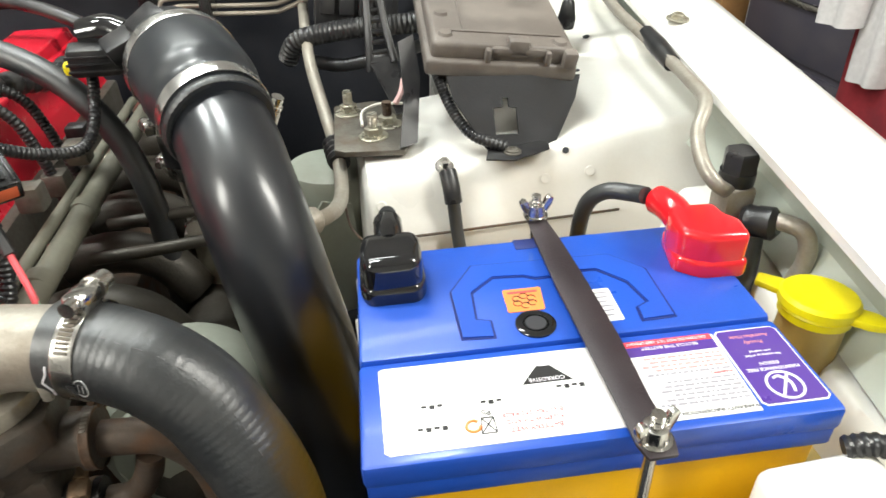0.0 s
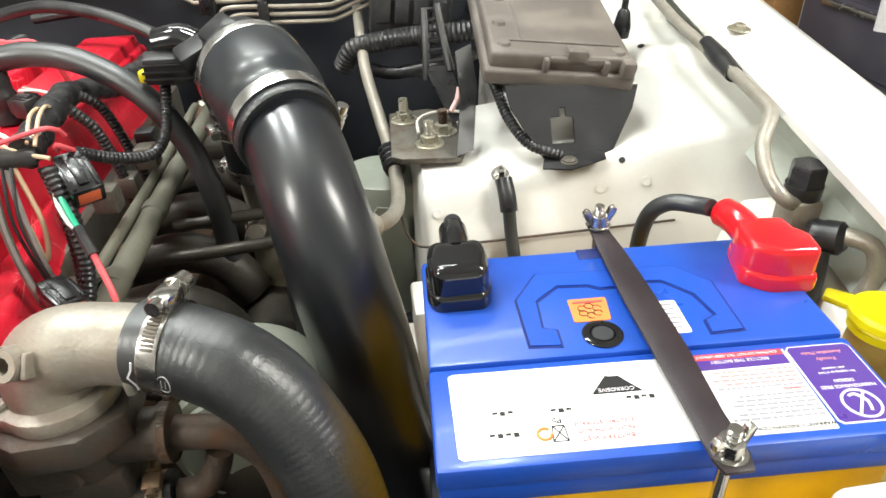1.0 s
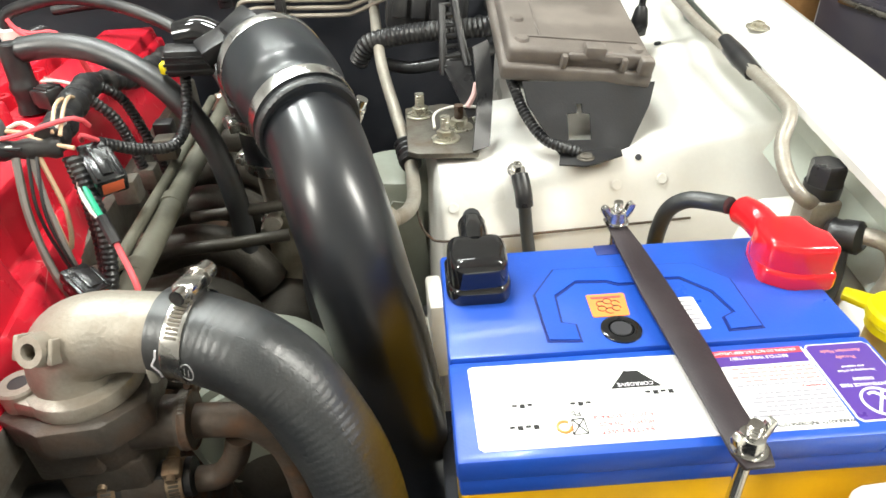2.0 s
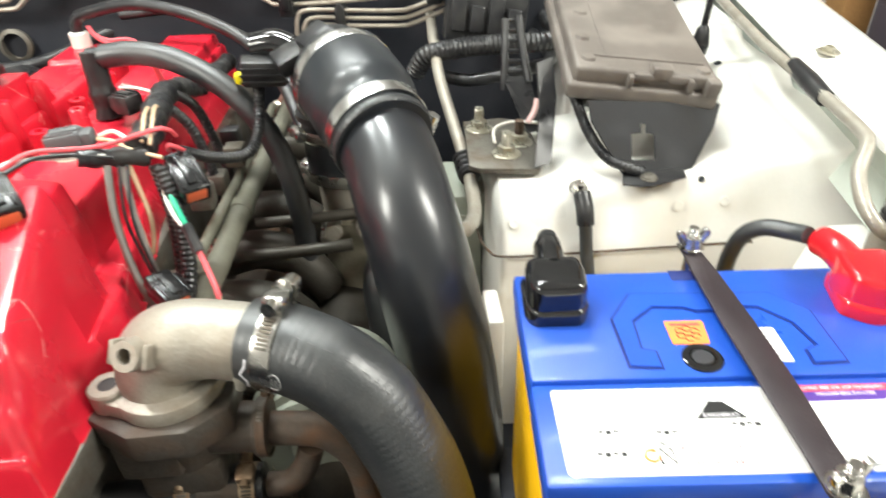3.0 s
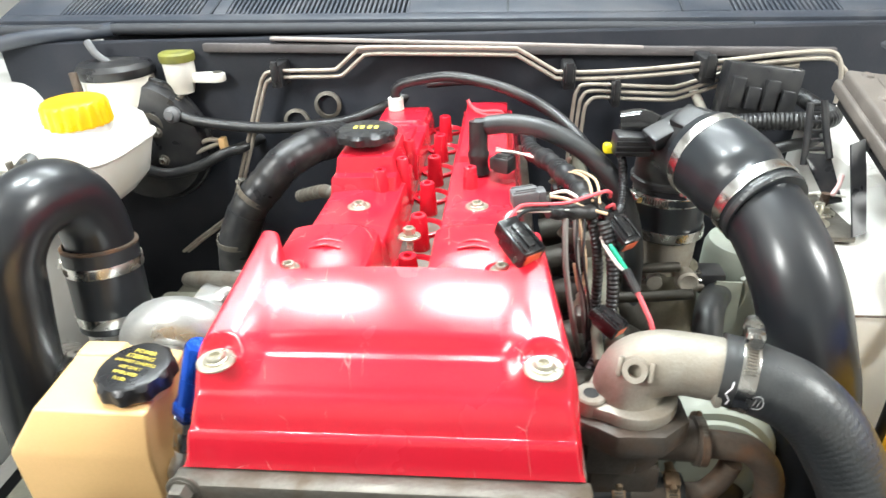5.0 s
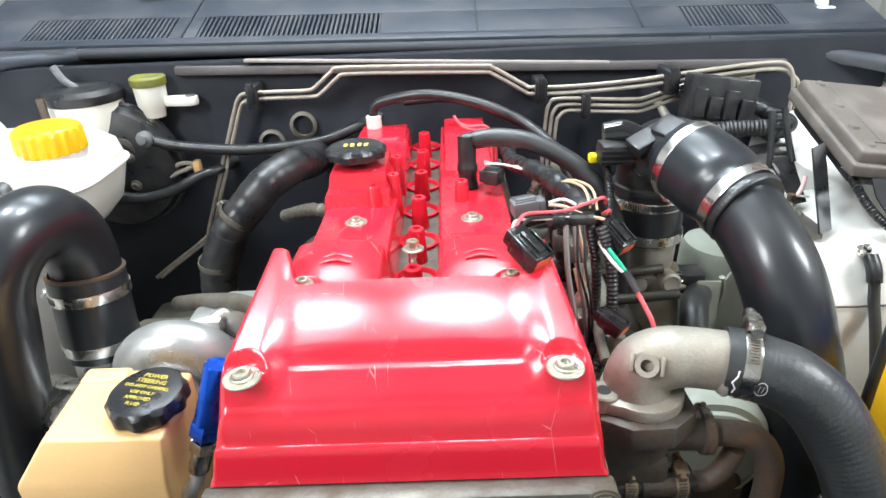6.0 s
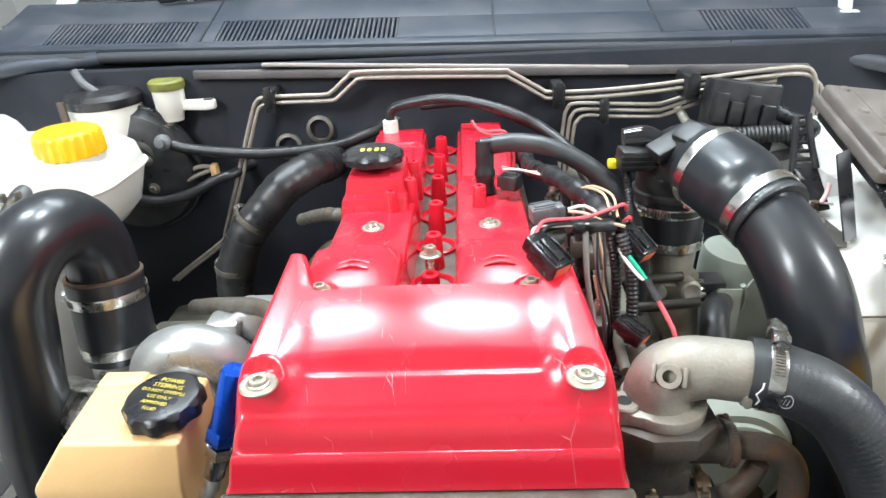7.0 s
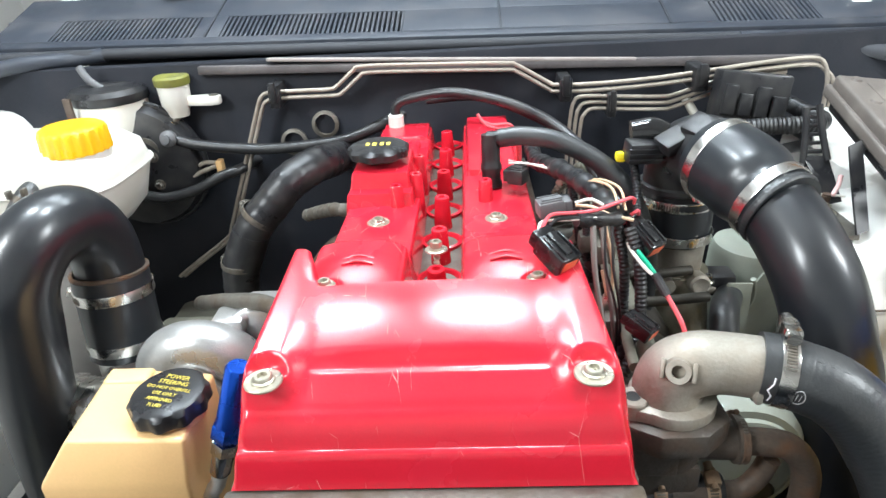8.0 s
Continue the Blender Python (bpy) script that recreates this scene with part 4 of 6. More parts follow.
def outset(pts, d):
    out = []
    n = len(pts)
    for i in range(n):
        a, b, c = Vector(pts[i - 1]), Vector(pts[i]), Vector(pts[(i + 1) % n])
        n1, n2 = (b - a).normalized(), (c - b).normalized()
        nn = Vector((-n1.y - n2.y, n1.x + n2.x))
        nn = nn.normalized() * d / max(0.4, math.sqrt(max(0.05, (1 + n1.dot(n2)) / 2)))
        out.append((b.x + nn.x, b.y + nn.y))
    return out


# A thin plate on the lid, coloured as the shade inside the groove.
part("handle_groove", prism(outset(HANDLE, 0.0015), 0.9003, 0.9009, BAT), DEEPBLUE, lid2, "moulded groove round the handle, its shade in dark blue")
part("handle", prism(HANDLE, 0.9006, 0.9017, BAT), BLUE, lid2)
part("charge_eye", lathe([(0, 0), (0.0118, 0), (0.0118, 0.0011), (0.0105, 0.0016), (0.0075, 0.0016), (0.0070, 0.0006), (0.0066, 0.0012), (0, 0.0014)], on_bat(-0.0165, -0.0048, 0.9004), sides=36), GLOSS, lid2, "dark glass charge eye")
part("eye_glass", lathe([(0, 0), (0.0062, 0), (0.0060, 0.0006), (0, 0.0008)], on_bat(-0.0165, -0.0048, 0.9016), sides=28), GREYPL0, lid2, "grey eye glass")
# The recess is a raised plate with its shade in the colour.
part("rear_vent", box((-0.011, 0.072, 0.9002), (0.020, 0.0836, 0.9009), 0.0004, BAT), DEEPBLUE, lid2, "scuffed moulded recess, its shade in dark blue")


def sticker(name, pts, z, material, label, thick=0.0005):
    return part(name, prism(pts, z, z + thick, BAT), material, lid if z < 0.9 else lid2, label)


ZT = 0.8990
sticker("sticker", [(-0.1085, -0.0277), (-0.1075, -0.0815), (-0.105, -0.0835), (0.0775, -0.0835), (0.0785, -0.0275), (-0.106, -0.0262)], ZT, PAPER, "large white torn-edged warning sticker")
sticker("sticker", [(0.0815, -0.0265), (0.1130, -0.0265), (0.1155, -0.029), (0.1155, -0.0790), (0.1130, -0.0815), (0.0815, -0.0815), (0.0792, -0.0790), (0.0792, -0.029)], ZT, WHITEINK, "white border of the purple sticker")
sticker("sticker", [(0.0818, -0.0274), (0.1127, -0.0274), (0.1146, -0.0293), (0.1146, -0.0787), (0.1127, -0.0806), (0.0818, -0.0806), (0.0801, -0.0787), (0.0801, -0.0293)], ZT + 0.0003, PURPLE, "purple maintenance sticker")
sticker("sticker", [(-0.0285, 0.0290), (-0.0065, 0.0290), (-0.0055, 0.0280), (-0.0075, 0.0085), (-0.0085, 0.0075), (-0.0290, 0.0075), (-0.0298, 0.0085), (-0.0295, 0.0280)], 0.9006, ORANGE, "orange recycling sticker")
sticker("sticker", [(0.0190, 0.0210), (0.0345, 0.0206), (0.0352, 0.0196), (0.0350, -0.0085), (0.0340, -0.0092), (0.0190, -0.0092)], 0.9006, PAPER, "small white text sticker")
Z1 = ZT + 0.0005
part("warning_triangle", prism([(-0.0075, -0.0490), (-0.0345, -0.0490), (-0.0210, -0.0325)], Z1, Z1 + 0.0002, BAT), BLACKINK, lid)
part("triangle_mark", prism([(-0.0150, -0.0352), (-0.0180, -0.0372), (-0.0230, -0.0372), (-0.0262, -0.0352), (-0.0210, -0.0338)], Z1 + 0.0003, Z1 + 0.0004, BAT), WHITEINK, lid)


def word(words, x, y, size, z, material, owner, turn=180):
    part("lettering", text_bm(words, size, BAT @ pose(x, y, z, 0, 0, turn)), material, owner)


word("CORROSIVE", -0.0210, -0.0467, 0.0036, Z1 + 0.0004, WHITEINK, lid)
word("Pb", -0.0565, -0.0640, 0.0050, Z1 + 0.0002, BLACKINK, lid)
word("BATTERY WET", -0.0335, -0.0765, 0.0040, Z1 + 0.0002, REDINK, lid)
word("FILLED WITH ACID", -0.0335, -0.0718, 0.0034, Z1 + 0.0002, REDINK, lid)
word("ELECTRIC STORAGE", -0.0335, -0.0672, 0.0034, Z1 + 0.0002, REDINK, lid)
word("WARRANTY INFORMATION", 0.0580, -0.0800, 0.0032, Z1 + 0.0002, BLACKINK, lid)
part("red_band", prism([(0.0250, -0.0270), (0.0772, -0.0270), (0.0772, -0.0312), (0.0250, -0.0316)], Z1, Z1 + 0.0002, BAT), REDINK, lid)
part("purple_band", prism([(0.0250, -0.0318), (0.0772, -0.0314), (0.0772, -0.0385), (0.0250, -0.0390)], Z1, Z1 + 0.0002, BAT), PURPLE, lid)
word("CAUTION: DO NOT TILT, KEEP UPRIGHT", 0.0512, -0.0292, 0.0025, Z1 + 0.0004, WHITEINK, lid)
word("RECYCLE THIS BATTERY", 0.0512, -0.0336, 0.0030, Z1 + 0.0004, WHITEINK, lid)
word("WARNING:", 0.0700, -0.0560, 0.0026, Z1 + 0.0002, REDINK, lid)
random.seed(4)
for i in range(12):
    y, x = -0.0415 - i * 0.00295, 0.0762
    if i == 5:
        continue
    ink = PINKINK if i < 4 else GREYINK
    bits = []
    while x > 0.030 + 0.010 * random.random():
        w = 0.0015 + 0.0040 * random.random()
        bits.append(box((x - w, y - 0.0007, Z1), (x, y + 0.0007, Z1 + 0.0002), 0, BAT))
        x -= w + 0.0008
    part("small_print", merged(*bits), ink, lid)
for cx_, cy_, n in ((-0.0820, -0.0560, 3), (-0.0095, -0.0525, 4), (-0.052, -0.0570, 3), (-0.083, -0.0700, 4)):
    part("small_print", merged(*[box((cx_ - 0.002 * n + 0.004 * k, cy_ - 0.0008 - 0.0012 * (k % 2), Z1), (cx_ - 0.002 * n + 0.004 * k + 0.0027, cy_ + 0.0006, Z1 + 0.0002), 0, BAT) for k in range(n)]), BLACKINK, lid)
part("orange_dot", sweep([on_bat(-0.0640 + 0.0034 * math.cos(a), -0.0720 + 0.0034 * math.sin(a), Z1 + 0.0002) for a in np.linspace(0.8, 6.2, 20)], 0.0008, 6), ORANGE, lid)
bin_ = [(-0.0530, -0.0770), (-0.0605, -0.0770), (-0.0595, -0.0675), (-0.0535, -0.0675)]
part("bin_mark", merged(*[sweep([on_bat(*a, Z1 + 0.0002), on_bat(*b, Z1 + 0.0002)], 0.0003, 5) for a, b in (*zip(bin_, bin_[1:] + bin_[:1]), (bin_[0], bin_[2]), (bin_[1], bin_[3]))]), BLACKINK, lid)
ring = [on_bat(0.0968 + 0.0090 * math.cos(a), -0.0700 + 0.0090 * math.sin(a), Z1 + 0.0005) for a in np.linspace(0, 2 * math.pi, 33)]
part("round_mark", merged(sweep(ring, 0.0007, 6), tube([on_bat(0.1012, -0.0635, Z1 + 0.0005), on_bat(0.0968, -0.070, Z1 + 0.0006), on_bat(0.0925, -0.0765, Z1 + 0.0005)], 0.0008, 6), tube([on_bat(0.0930, -0.0650, Z1 + 0.0005), on_bat(0.0965, -0.0640, Z1 + 0.0005), on_bat(0.1005, -0.0690, Z1 + 0.0005), on_bat(0.0992, -0.0750, Z1 + 0.0005)], 0.0008, 6)), WHITEINK, lid)
word("MAINTENANCE FREE", 0.0972, -0.0580, 0.0031, Z1 + 0.0004, WHITEINK, lid)
word("DESIGN", 0.0972, -0.0540, 0.0031, Z1 + 0.0004, WHITEINK, lid)
word("No topping up of fluid", 0.0972, -0.0480, 0.0022, Z1 + 0.0004, WHITEINK, lid)
word("ever required", 0.0972, -0.0450, 0.0022, Z1 + 0.0004, WHITEINK, lid)
part("rule", box((0.0850, -0.0422, Z1), (0.1095, -0.0415, Z1 + 0.0003), 0, BAT), PINKINK, lid)
word("Proudly", 0.0972, -0.0378, 0.0034, Z1 + 0.0004, PINKINK, lid)
word("Australian Made", 0.0972, -0.0330, 0.0034, Z1 + 0.0004, PINKINK, lid)
part("recycle_mark", merged(*[sweep([on_bat(-0.0180 + 0.0052 * math.cos(b) + 0.0026 * math.cos(a), 0.0170 + 0.0045 * math.sin(b) + 0.0026 * math.sin(a), 0.9012) for a in np.linspace(0, 5.2, 10)], 0.00032, 5) for b in np.linspace(0.5, 5.7, 6)]), BLACKINK, lid2)
part("small_print", box((-0.0270, 0.0245, 0.9011), (-0.0085, 0.0262, 0.9013), 0, BAT), REDINK, lid2)
for i in range(6):
    part("small_print", box((0.0215 + 0.001 * (i % 2), 0.0160 - 0.0042 * i, 0.9011), (0.0335 - 0.0014 * (i % 3), 0.0174 - 0.0042 * i, 0.9013), 0, BAT), GREYINK, lid2)


def boot(name, at, material, label, tilt, stub, stub_r):
    """A moulded terminal boot: a rounded upper cap over a wider skirt, with a cable stub."""
    ob = group_thing(name, BAT @ Vector(at), label, "terminal cover", "terminal covers")
    m = BAT @ Matrix.Translation(at) @ pose(0, 0, 0, 0, 0, tilt)
    outlines = [[(-0.0180, 0.017), (0.0180, 0.017), (0.0194, 0.0), (0.0175, -0.020), (-0.0165, -0.021), (-0.0196, -0.004)], [(-0.0206, 0.018), (0.0206, 0.018), (0.0206, -0.014), (0.0150, -0.0225), (-0.0150, -0.0225), (-0.0206, -0.014)]]
    if material is REDVINYL:
        outlines = [[(-0.019, 0.017), (0.011, 0.018), (0.014, 0.004), (0.021, -0.003), (0.020, -0.023), (-0.006, -0.025), (-0.0215, -0.015), (-0.022, 0.004)], [(-0.020, 0.018), (0.014, 0.018), (0.0225, -0.002), (0.0215, -0.0245), (-0.007, -0.0265), (-0.023, -0.016)]]
    for name_, line, z0, z1, bev in (("cover", outlines[0], 0.0, 0.0285, 0.0072), ("skirt", outlines[1], -0.0045, 0.0105, 0.0045)):
        bm_ = prism(line, z0, z1)
        bmesh.ops.bevel(bm_, geom=bm_.edges[:], offset=bev, segments=5, affect="EDGES", profile=0.5, clamp_overlap=True)
        bmesh.ops.transform(bm_, matrix=m, verts=bm_.verts)
        part(name_, bm_, material, ob, "", 60)
    part("stub", sweep(spline([m @ Vector(p) for p in stub], 0.003), stub_r, 20), material, ob)
    return ob


boot("terminal_cover", (-0.0955, 0.0490, 0.902), GLOSS, "glossy black vinyl cover on the battery terminal", 0, [(0.0, 0.010, 0.020), (0.0, 0.024, 0.021), (0.0, 0.038, 0.020)], 0.0095)
boot("terminal_cover", (0.1055, 0.0460, 0.902), REDVINYL, "glossy red vinyl cover on the battery terminal", -6, [(-0.010, 0.010, 0.018), (-0.014, 0.026, 0.020), (-0.017, 0.039, 0.018)], 0.0105)
thing("battery_cable", tube([on_bat(0.083, 0.088, 0.924), on_bat(0.078, 0.098, 0.921), on_bat(0.062, 0.112, 0.916), on_bat(0.052, 0.122, 0.895), on_bat(0.050, 0.125, 0.84), on_bat(0.05, 0.125, 0.70)], 0.0062, 16), RUBBER, "thick black battery cable looped behind the battery", "cable")
thing("battery_cable", tube([on_bat(-0.095, 0.088, 0.928), on_bat(-0.095, 0.100, 0.918), on_bat(-0.096, 0.108, 0.88), on_bat(-0.097, 0.11, 0.72)], 0.006, 14), RUBBER, "black battery cable behind the black cover", "cable")
earth = group_thing("earth_cable", (0.524, 0.277, 0.80), "black earth cable bolted to the strut tower", "cable")
part("wire", tube([(0.5245, 0.268, 0.862), (0.526, 0.258, 0.845), (0.527, 0.247, 0.815), (0.529, 0.232, 0.78), (0.531, 0.20, 0.70)], 0.0064, 16), RUBBER, earth)
part("sleeve", tube([(0.5243, 0.272, 0.864), (0.5255, 0.261, 0.852), (0.5262, 0.255, 0.838)], 0.0085, 16), BLACK, earth)
part("lug", merged(bolt_bm((0.523, 0.282, 0.864), (0, -0.5, 0.85), 0.0052, 0.011, 0.009)), STEEL, earth, "bright steel ring terminal and bolt")

strap = group_thing("battery_strap", on_bat(0.012, 0, 0.905), "dark painted steel battery strap with wing nuts", "strap")
SM = BAT @ pose(0.0123, 0, 0, 0, 0, 2.0)
pts_l = [(-0.0066, 0.108), (-0.0068, 0.092), (-0.0085, 0.07), (-0.0100, 0.02), (-0.0100, -0.03), (-0.0098, -0.075), (-0.0104, -0.100), (-0.0080, -0.109)]
bar = prism(pts_l + [(-x - (0.0022 if y < -0.07 else 0), y) for x, y in pts_l[::-1]], 0.9060, 0.9084, SM, 0.0008)
part("bar", bar, STRAP, strap)


def wing_nut(at, turn, owner):
    m = SM @ pose(at[0], at[1], at[2], 0, 0, turn)
    hub = lathe([(0, 0), (0.0085, 0), (0.0085, 0.0012), (0.0068, 0.0014), (0.0058, 0.009), (0.004, 0.0095), (0, 0.0095)], (0, 0, 0), sides=20)
    bmesh.ops.transform(hub, matrix=m, verts=hub.verts)
    w = []
    for s_ in (1, -1):
        outline = [(0.003, 0.001), (0.007, 0.002), (0.0115, 0.0085), (0.0125, 0.0125), (0.0105, 0.0150), (0.0075, 0.0140), (0.005, 0.008)]
        w.append(prism(outline, -0.0021, 0.0021, m @ pose(0, 0, 0, 0, 0, 0 if s_ > 0 else 180) @ pose(0, 0, 0, 90, 0, 0), 0.0006))
    rod = sweep(spline([(0, 0, 0.002), (0, 0, 0.0165)], 0.0005), lambda u, s: 0.0030 + 0.0004 * math.sin(s * 2 * math.pi / 0.0012), 12)
    bmesh.ops.transform(rod, matrix=m, verts=rod.verts)
    part("wing_nut", merged(hub, *w), STEEL, owner, "bright plated wing nut")
    part("rod_end", rod, STEEL, owner)


wing_nut((0, 0.099, 0.9096), 8, strap)
wing_nut((-0.0015, -0.0985, 0.9080), 20, strap)
part("hook_rod", tube([SM @ Vector((-0.0015, -0.0985, 0.908)), SM @ Vector((-0.0015, -0.0990, 0.88)), SM @ Vector((0, -0.0995, 0.70))], 0.0032, 12), CHROME, strap, "bright plated hook rod")
part("hook_rod", tube([SM @ Vector((0, 0.099, 0.908)), SM @ Vector((0, 0.099, 0.70))], 0.0032, 12), CHROME, strap)
thing("battery_tray", box((-0.125, -0.10, 0.685), (0.125, 0.10, 0.7), 0.003, BAT), DARKBAY, "dark steel tray under the battery", "tray")
thing("tray_post", box((0.44, -0.06, 0.33), (0.64, 0.06, 0.686), 0.01), DARKBAY, "dark steel support below the battery tray", "support")

# ---- fuse box ----
FB = Matrix.Translation((0.603, 0.430, 0.967)) @ pose(0, 0, 0, 11.5, 7.0, -3.5)
fuse = group_thing("fuse_box", (0.60, 0.38, 0.87), "dusty grey-brown fuse box on a black bracket", "fuse box")
flid = part("lid", merged(box((-0.072, -0.101, -0.004), (0.070, 0.101, 0.015), 0.005, FB, 3), box((-0.077, -0.107, -0.018), (0.075, 0.107, -0.001), 0.004, FB, 3)), GREYBROWN, fuse, "dusty grey-brown plastic lid")
for x, y in ((-0.058, -0.084), (-0.058, -0.040), (-0.052, 0.02), (0.056, -0.090), (0.050, 0.088), (-0.050, 0.086)):
    m = FB @ Matrix.Translation((x, y, 0.0148))
    b_ = lathe([(0, 0.003), (0.006, 0.003), (0.0075, 0)], (0, 0, 0), sides=20)
    bmesh.ops.transform(b_, matrix=m, verts=b_.verts)
    part("lid_stud", b_, GREYBROWN, flid)
part("lid_clip", merged(box((0.002, -0.104, 0.002), (0.024, -0.088, 0.021), 0.004, FB), box((-0.014, -0.104, 0.004), (0.042, -0.097, 0.013), 0.003, FB)), GREYBROWN, flid)
for x in (-0.017, 0.043):
    part("lid_lug", box((x - 0.003, -0.108, -0.002), (x + 0.003, -0.099, 0.012), 0.002, FB), GREYBROWN, flid)
part("lid_rib", merged(box((-0.060, -0.078, 0.0145), (0.060, -0.075, 0.0165), 0.0008, FB), box((-0.040, -0.074, 0.0145), (-0.037, 0.080, 0.0160), 0.0008, FB)), GREYBROWN, flid)
part("lid_ear", box((0.058, -0.110, -0.004), (0.073, -0.094, 0.014), 0.004, FB), GREYBROWN, flid)
part("base", box((-0.066, -0.094, -0.036), (0.066, 0.098, -0.017), 0.006, FB), BLACK, fuse, "black plastic fuse box base")


def plate(pts, thick):
    bm = bmesh.new()
    f = bm.faces.new([bm.verts.new(p) for p in pts])
    f.normal_update()
    n = f.normal.copy()
    got = bmesh.ops.extrude_face_region(bm, geom=[f])
    bmesh.ops.translate(bm, vec=n * thick, verts=[v for v in got["geom"] if isinstance(v, bmesh.types.BMVert)])
    return bm


BK = Matrix.Translation((0.603, 0.306, 0.902)) @ pose(0, 0, 0, 55, 6, 4)
outer = [(-0.070, 0.036), (-0.066, 0.014), (-0.036, -0.036), (0.034, -0.036), (0.062, 0.012), (0.070, 0.036)]


def plate_with_slot():
    bm = bmesh.new()
    o = [bm.verts.new((x, y, 0)) for x, y in outer]
    s0 = [(-0.022, 0.008), (-0.022, -0.018), (0.002, -0.018), (0.002, 0.008), (-0.006, 0.009), (-0.006, 0.018), (-0.012, 0.018), (-0.012, 0.009)]
    i = [bm.verts.new((x - 0.004, y - 0.004, 0)) for x, y in s0]
    edges = [bm.edges.new((a, b)) for a, b in zip(o, o[1:] + o[:1])] + [bm.edges.new((a, b)) for a, b in zip(i, i[1:] + i[:1])]
    bmesh.ops.triangle_fill(bm, edges=edges, use_beauty=True)
    got = bmesh.ops.extrude_face_region(bm, geom=bm.faces[:])
    bmesh.ops.translate(bm, vec=(0, 0, 0.002), verts=[v for v in got["geom"] if isinstance(v, bmesh.types.BMVert)])
    bmesh.ops.transform(bm, matrix=BK, verts=bm.verts)
    return bm


part("bracket", plate_with_slot(), SATIN, fuse, "black folded steel bracket with a slot")
part("bracket_foot", prism([(0.560, 0.262), (0.585, 0.254), (0.606, 0.262), (0.625, 0.270), (0.628, 0.284), (0.612, 0.294), (0.570, 0.294)], 0.8735, 0.8755, pose(0, 0, 0.0015), 0.0006), BLACK, fuse)
part("foot_bolt", bolt_bm((0.588, 0.270, 0.877), (0, 0, 1), 0.006, 0.004, 0.0085, False), OLDALLOY, fuse)
thing("fuse_box_loom", ribbed([(0.532, 0.372, 0.935), (0.533, 0.345, 0.925), (0.540, 0.32, 0.905), (0.553, 0.296, 0.889), (0.570, 0.282, 0.884), (0.585, 0.277, 0.880)], 0.0058, 0.004, 0.0010), BLACK, "thin black corrugated loom running to the bracket foot", "cable")

# ladder bracket and studs on the strut tower
ladder = group_thing("ladder_bracket", (0.50, 0.42, 0.87), "black plastic ladder bracket beside the fuse box", "bracket")
part("rail", tube([(0.497, 0.425, 0.925), (0.492, 0.44, 0.955), (0.488, 0.455, 0.990)], 0.0045, 8), BLACK, ladder)
part("rail", tube([(0.470, 0.430, 0.915), (0.472, 0.442, 0.950), (0.474, 0.458, 0.985)], 0.0045, 8), BLACK, ladder)
for i in range(7):
    u = i / 6
    part("rung", box((0.471, 0.428 + 0.028 * u, 0.922 + 0.060 * u), (0.495, 0.435 + 0.028 * u, 0.926 + 0.060 * u), 0.001), BLACK, ladder)
part("web", plate([(0.468, 0.433, 0.930), (0.498, 0.428, 0.930), (0.510, 0.395, 0.880), (0.492, 0.392, 0.878)], 0.003), BLACK, ladder)
part("strip", plate([(0.484, 0.312, 0.8735), (0.503, 0.322, 0.8735), (0.517, 0.378, 0.922), (0.514, 0.395, 0.960), (0.497, 0.390, 0.955), (0.498, 0.366, 0.912)], 0.003), BLACK, ladder, "dark flat steel strip down to the strut mount")
studs = group_thing("strut_mount", (0.46, 0.40, 0.865), "dull plated strut mount plate with three studs", "strut mount")
part("mount_plate", prism([(0.420, 0.330), (0.430, 0.322), (0.490, 0.312), (0.500, 0.340), (0.498, 0.440), (0.470, 0.455), (0.425, 0.450)], 0.866, 0.8725, None, 0.0015), OLDALLOY, studs)
for x, y, m in ((0.441, 0.424, PLATED), (0.480, 0.380, IRON), (0.462, 0.352, PLATED)):
    part("nut", bolt_bm((x, y, 0.8725), (0, 0, 1), 0.0095, 0.011, 0.0155), PLATED, studs)
    part("stud", sweep(spline([(x, y, 0.875), (x, y, 0.898)], 0.0006), lambda u, s: 0.0050 + 0.0005 * math.sin(s * 4200), 12), m, studs)
part("wire_loop", tube([(0.452, 0.37, 0.878), (0.455, 0.395, 0.884), (0.475, 0.402, 0.888), (0.495, 0.398, 0.888), (0.515, 0.40, 0.885)], 0.0016, 8), WIRE_W, studs)
thing("pink_wire", tube([(0.49, 0.385, 0.893), (0.498, 0.391, 0.903), (0.502, 0.397, 0.915)], 0.003, 8), principled("pale_pink_tag", (0.75, 0.48, 0.46), 0.6)[0], "short pale pink tagged wire", "wire")
RM = Matrix.Translation((0.47, 0.63, 0.955)) @ pose(0, 0, 0, -8, 8, 0) @ Matrix.Translation((-0.47, -0.63, -0.955))
relay = group_thing("relay_box", (0.47, 0.63, 0.92), "black relay box on the firewall", "relay box")
part("housing", box((0.418, 0.612, 0.915), (0.528, 0.650, 0.995), 0.005, RM), BLACK, relay)
for i in range(4):
    part("relay", box((0.425 + 0.025 * i, 0.603, 0.93), (0.444 + 0.025 * i, 0.615, 0.975 - 0.012 * (i % 2)), 0.002, RM), BLACK, relay)
thing("relay_bracket", box((0.45, 0.64, 0.90), (0.50, 0.736, 0.915), 0.003), BLACK, "black relay bracket on the firewall", "bracket")
thing("heater_hose", ribbed([(0.372, 0.60, 0.885), (0.39, 0.588, 0.912), (0.43, 0.580, 0.922), (0.48, 0.575, 0.926), (0.545, 0.57, 0.928), (0.575, 0.60, 0.925), (0.58, 0.66, 0.92), (0.58, 0.738, 0.92)], 0.0135, 0.006, 0.0016, 18), BLACK, "fat black corrugated hose by the firewall", "hose")
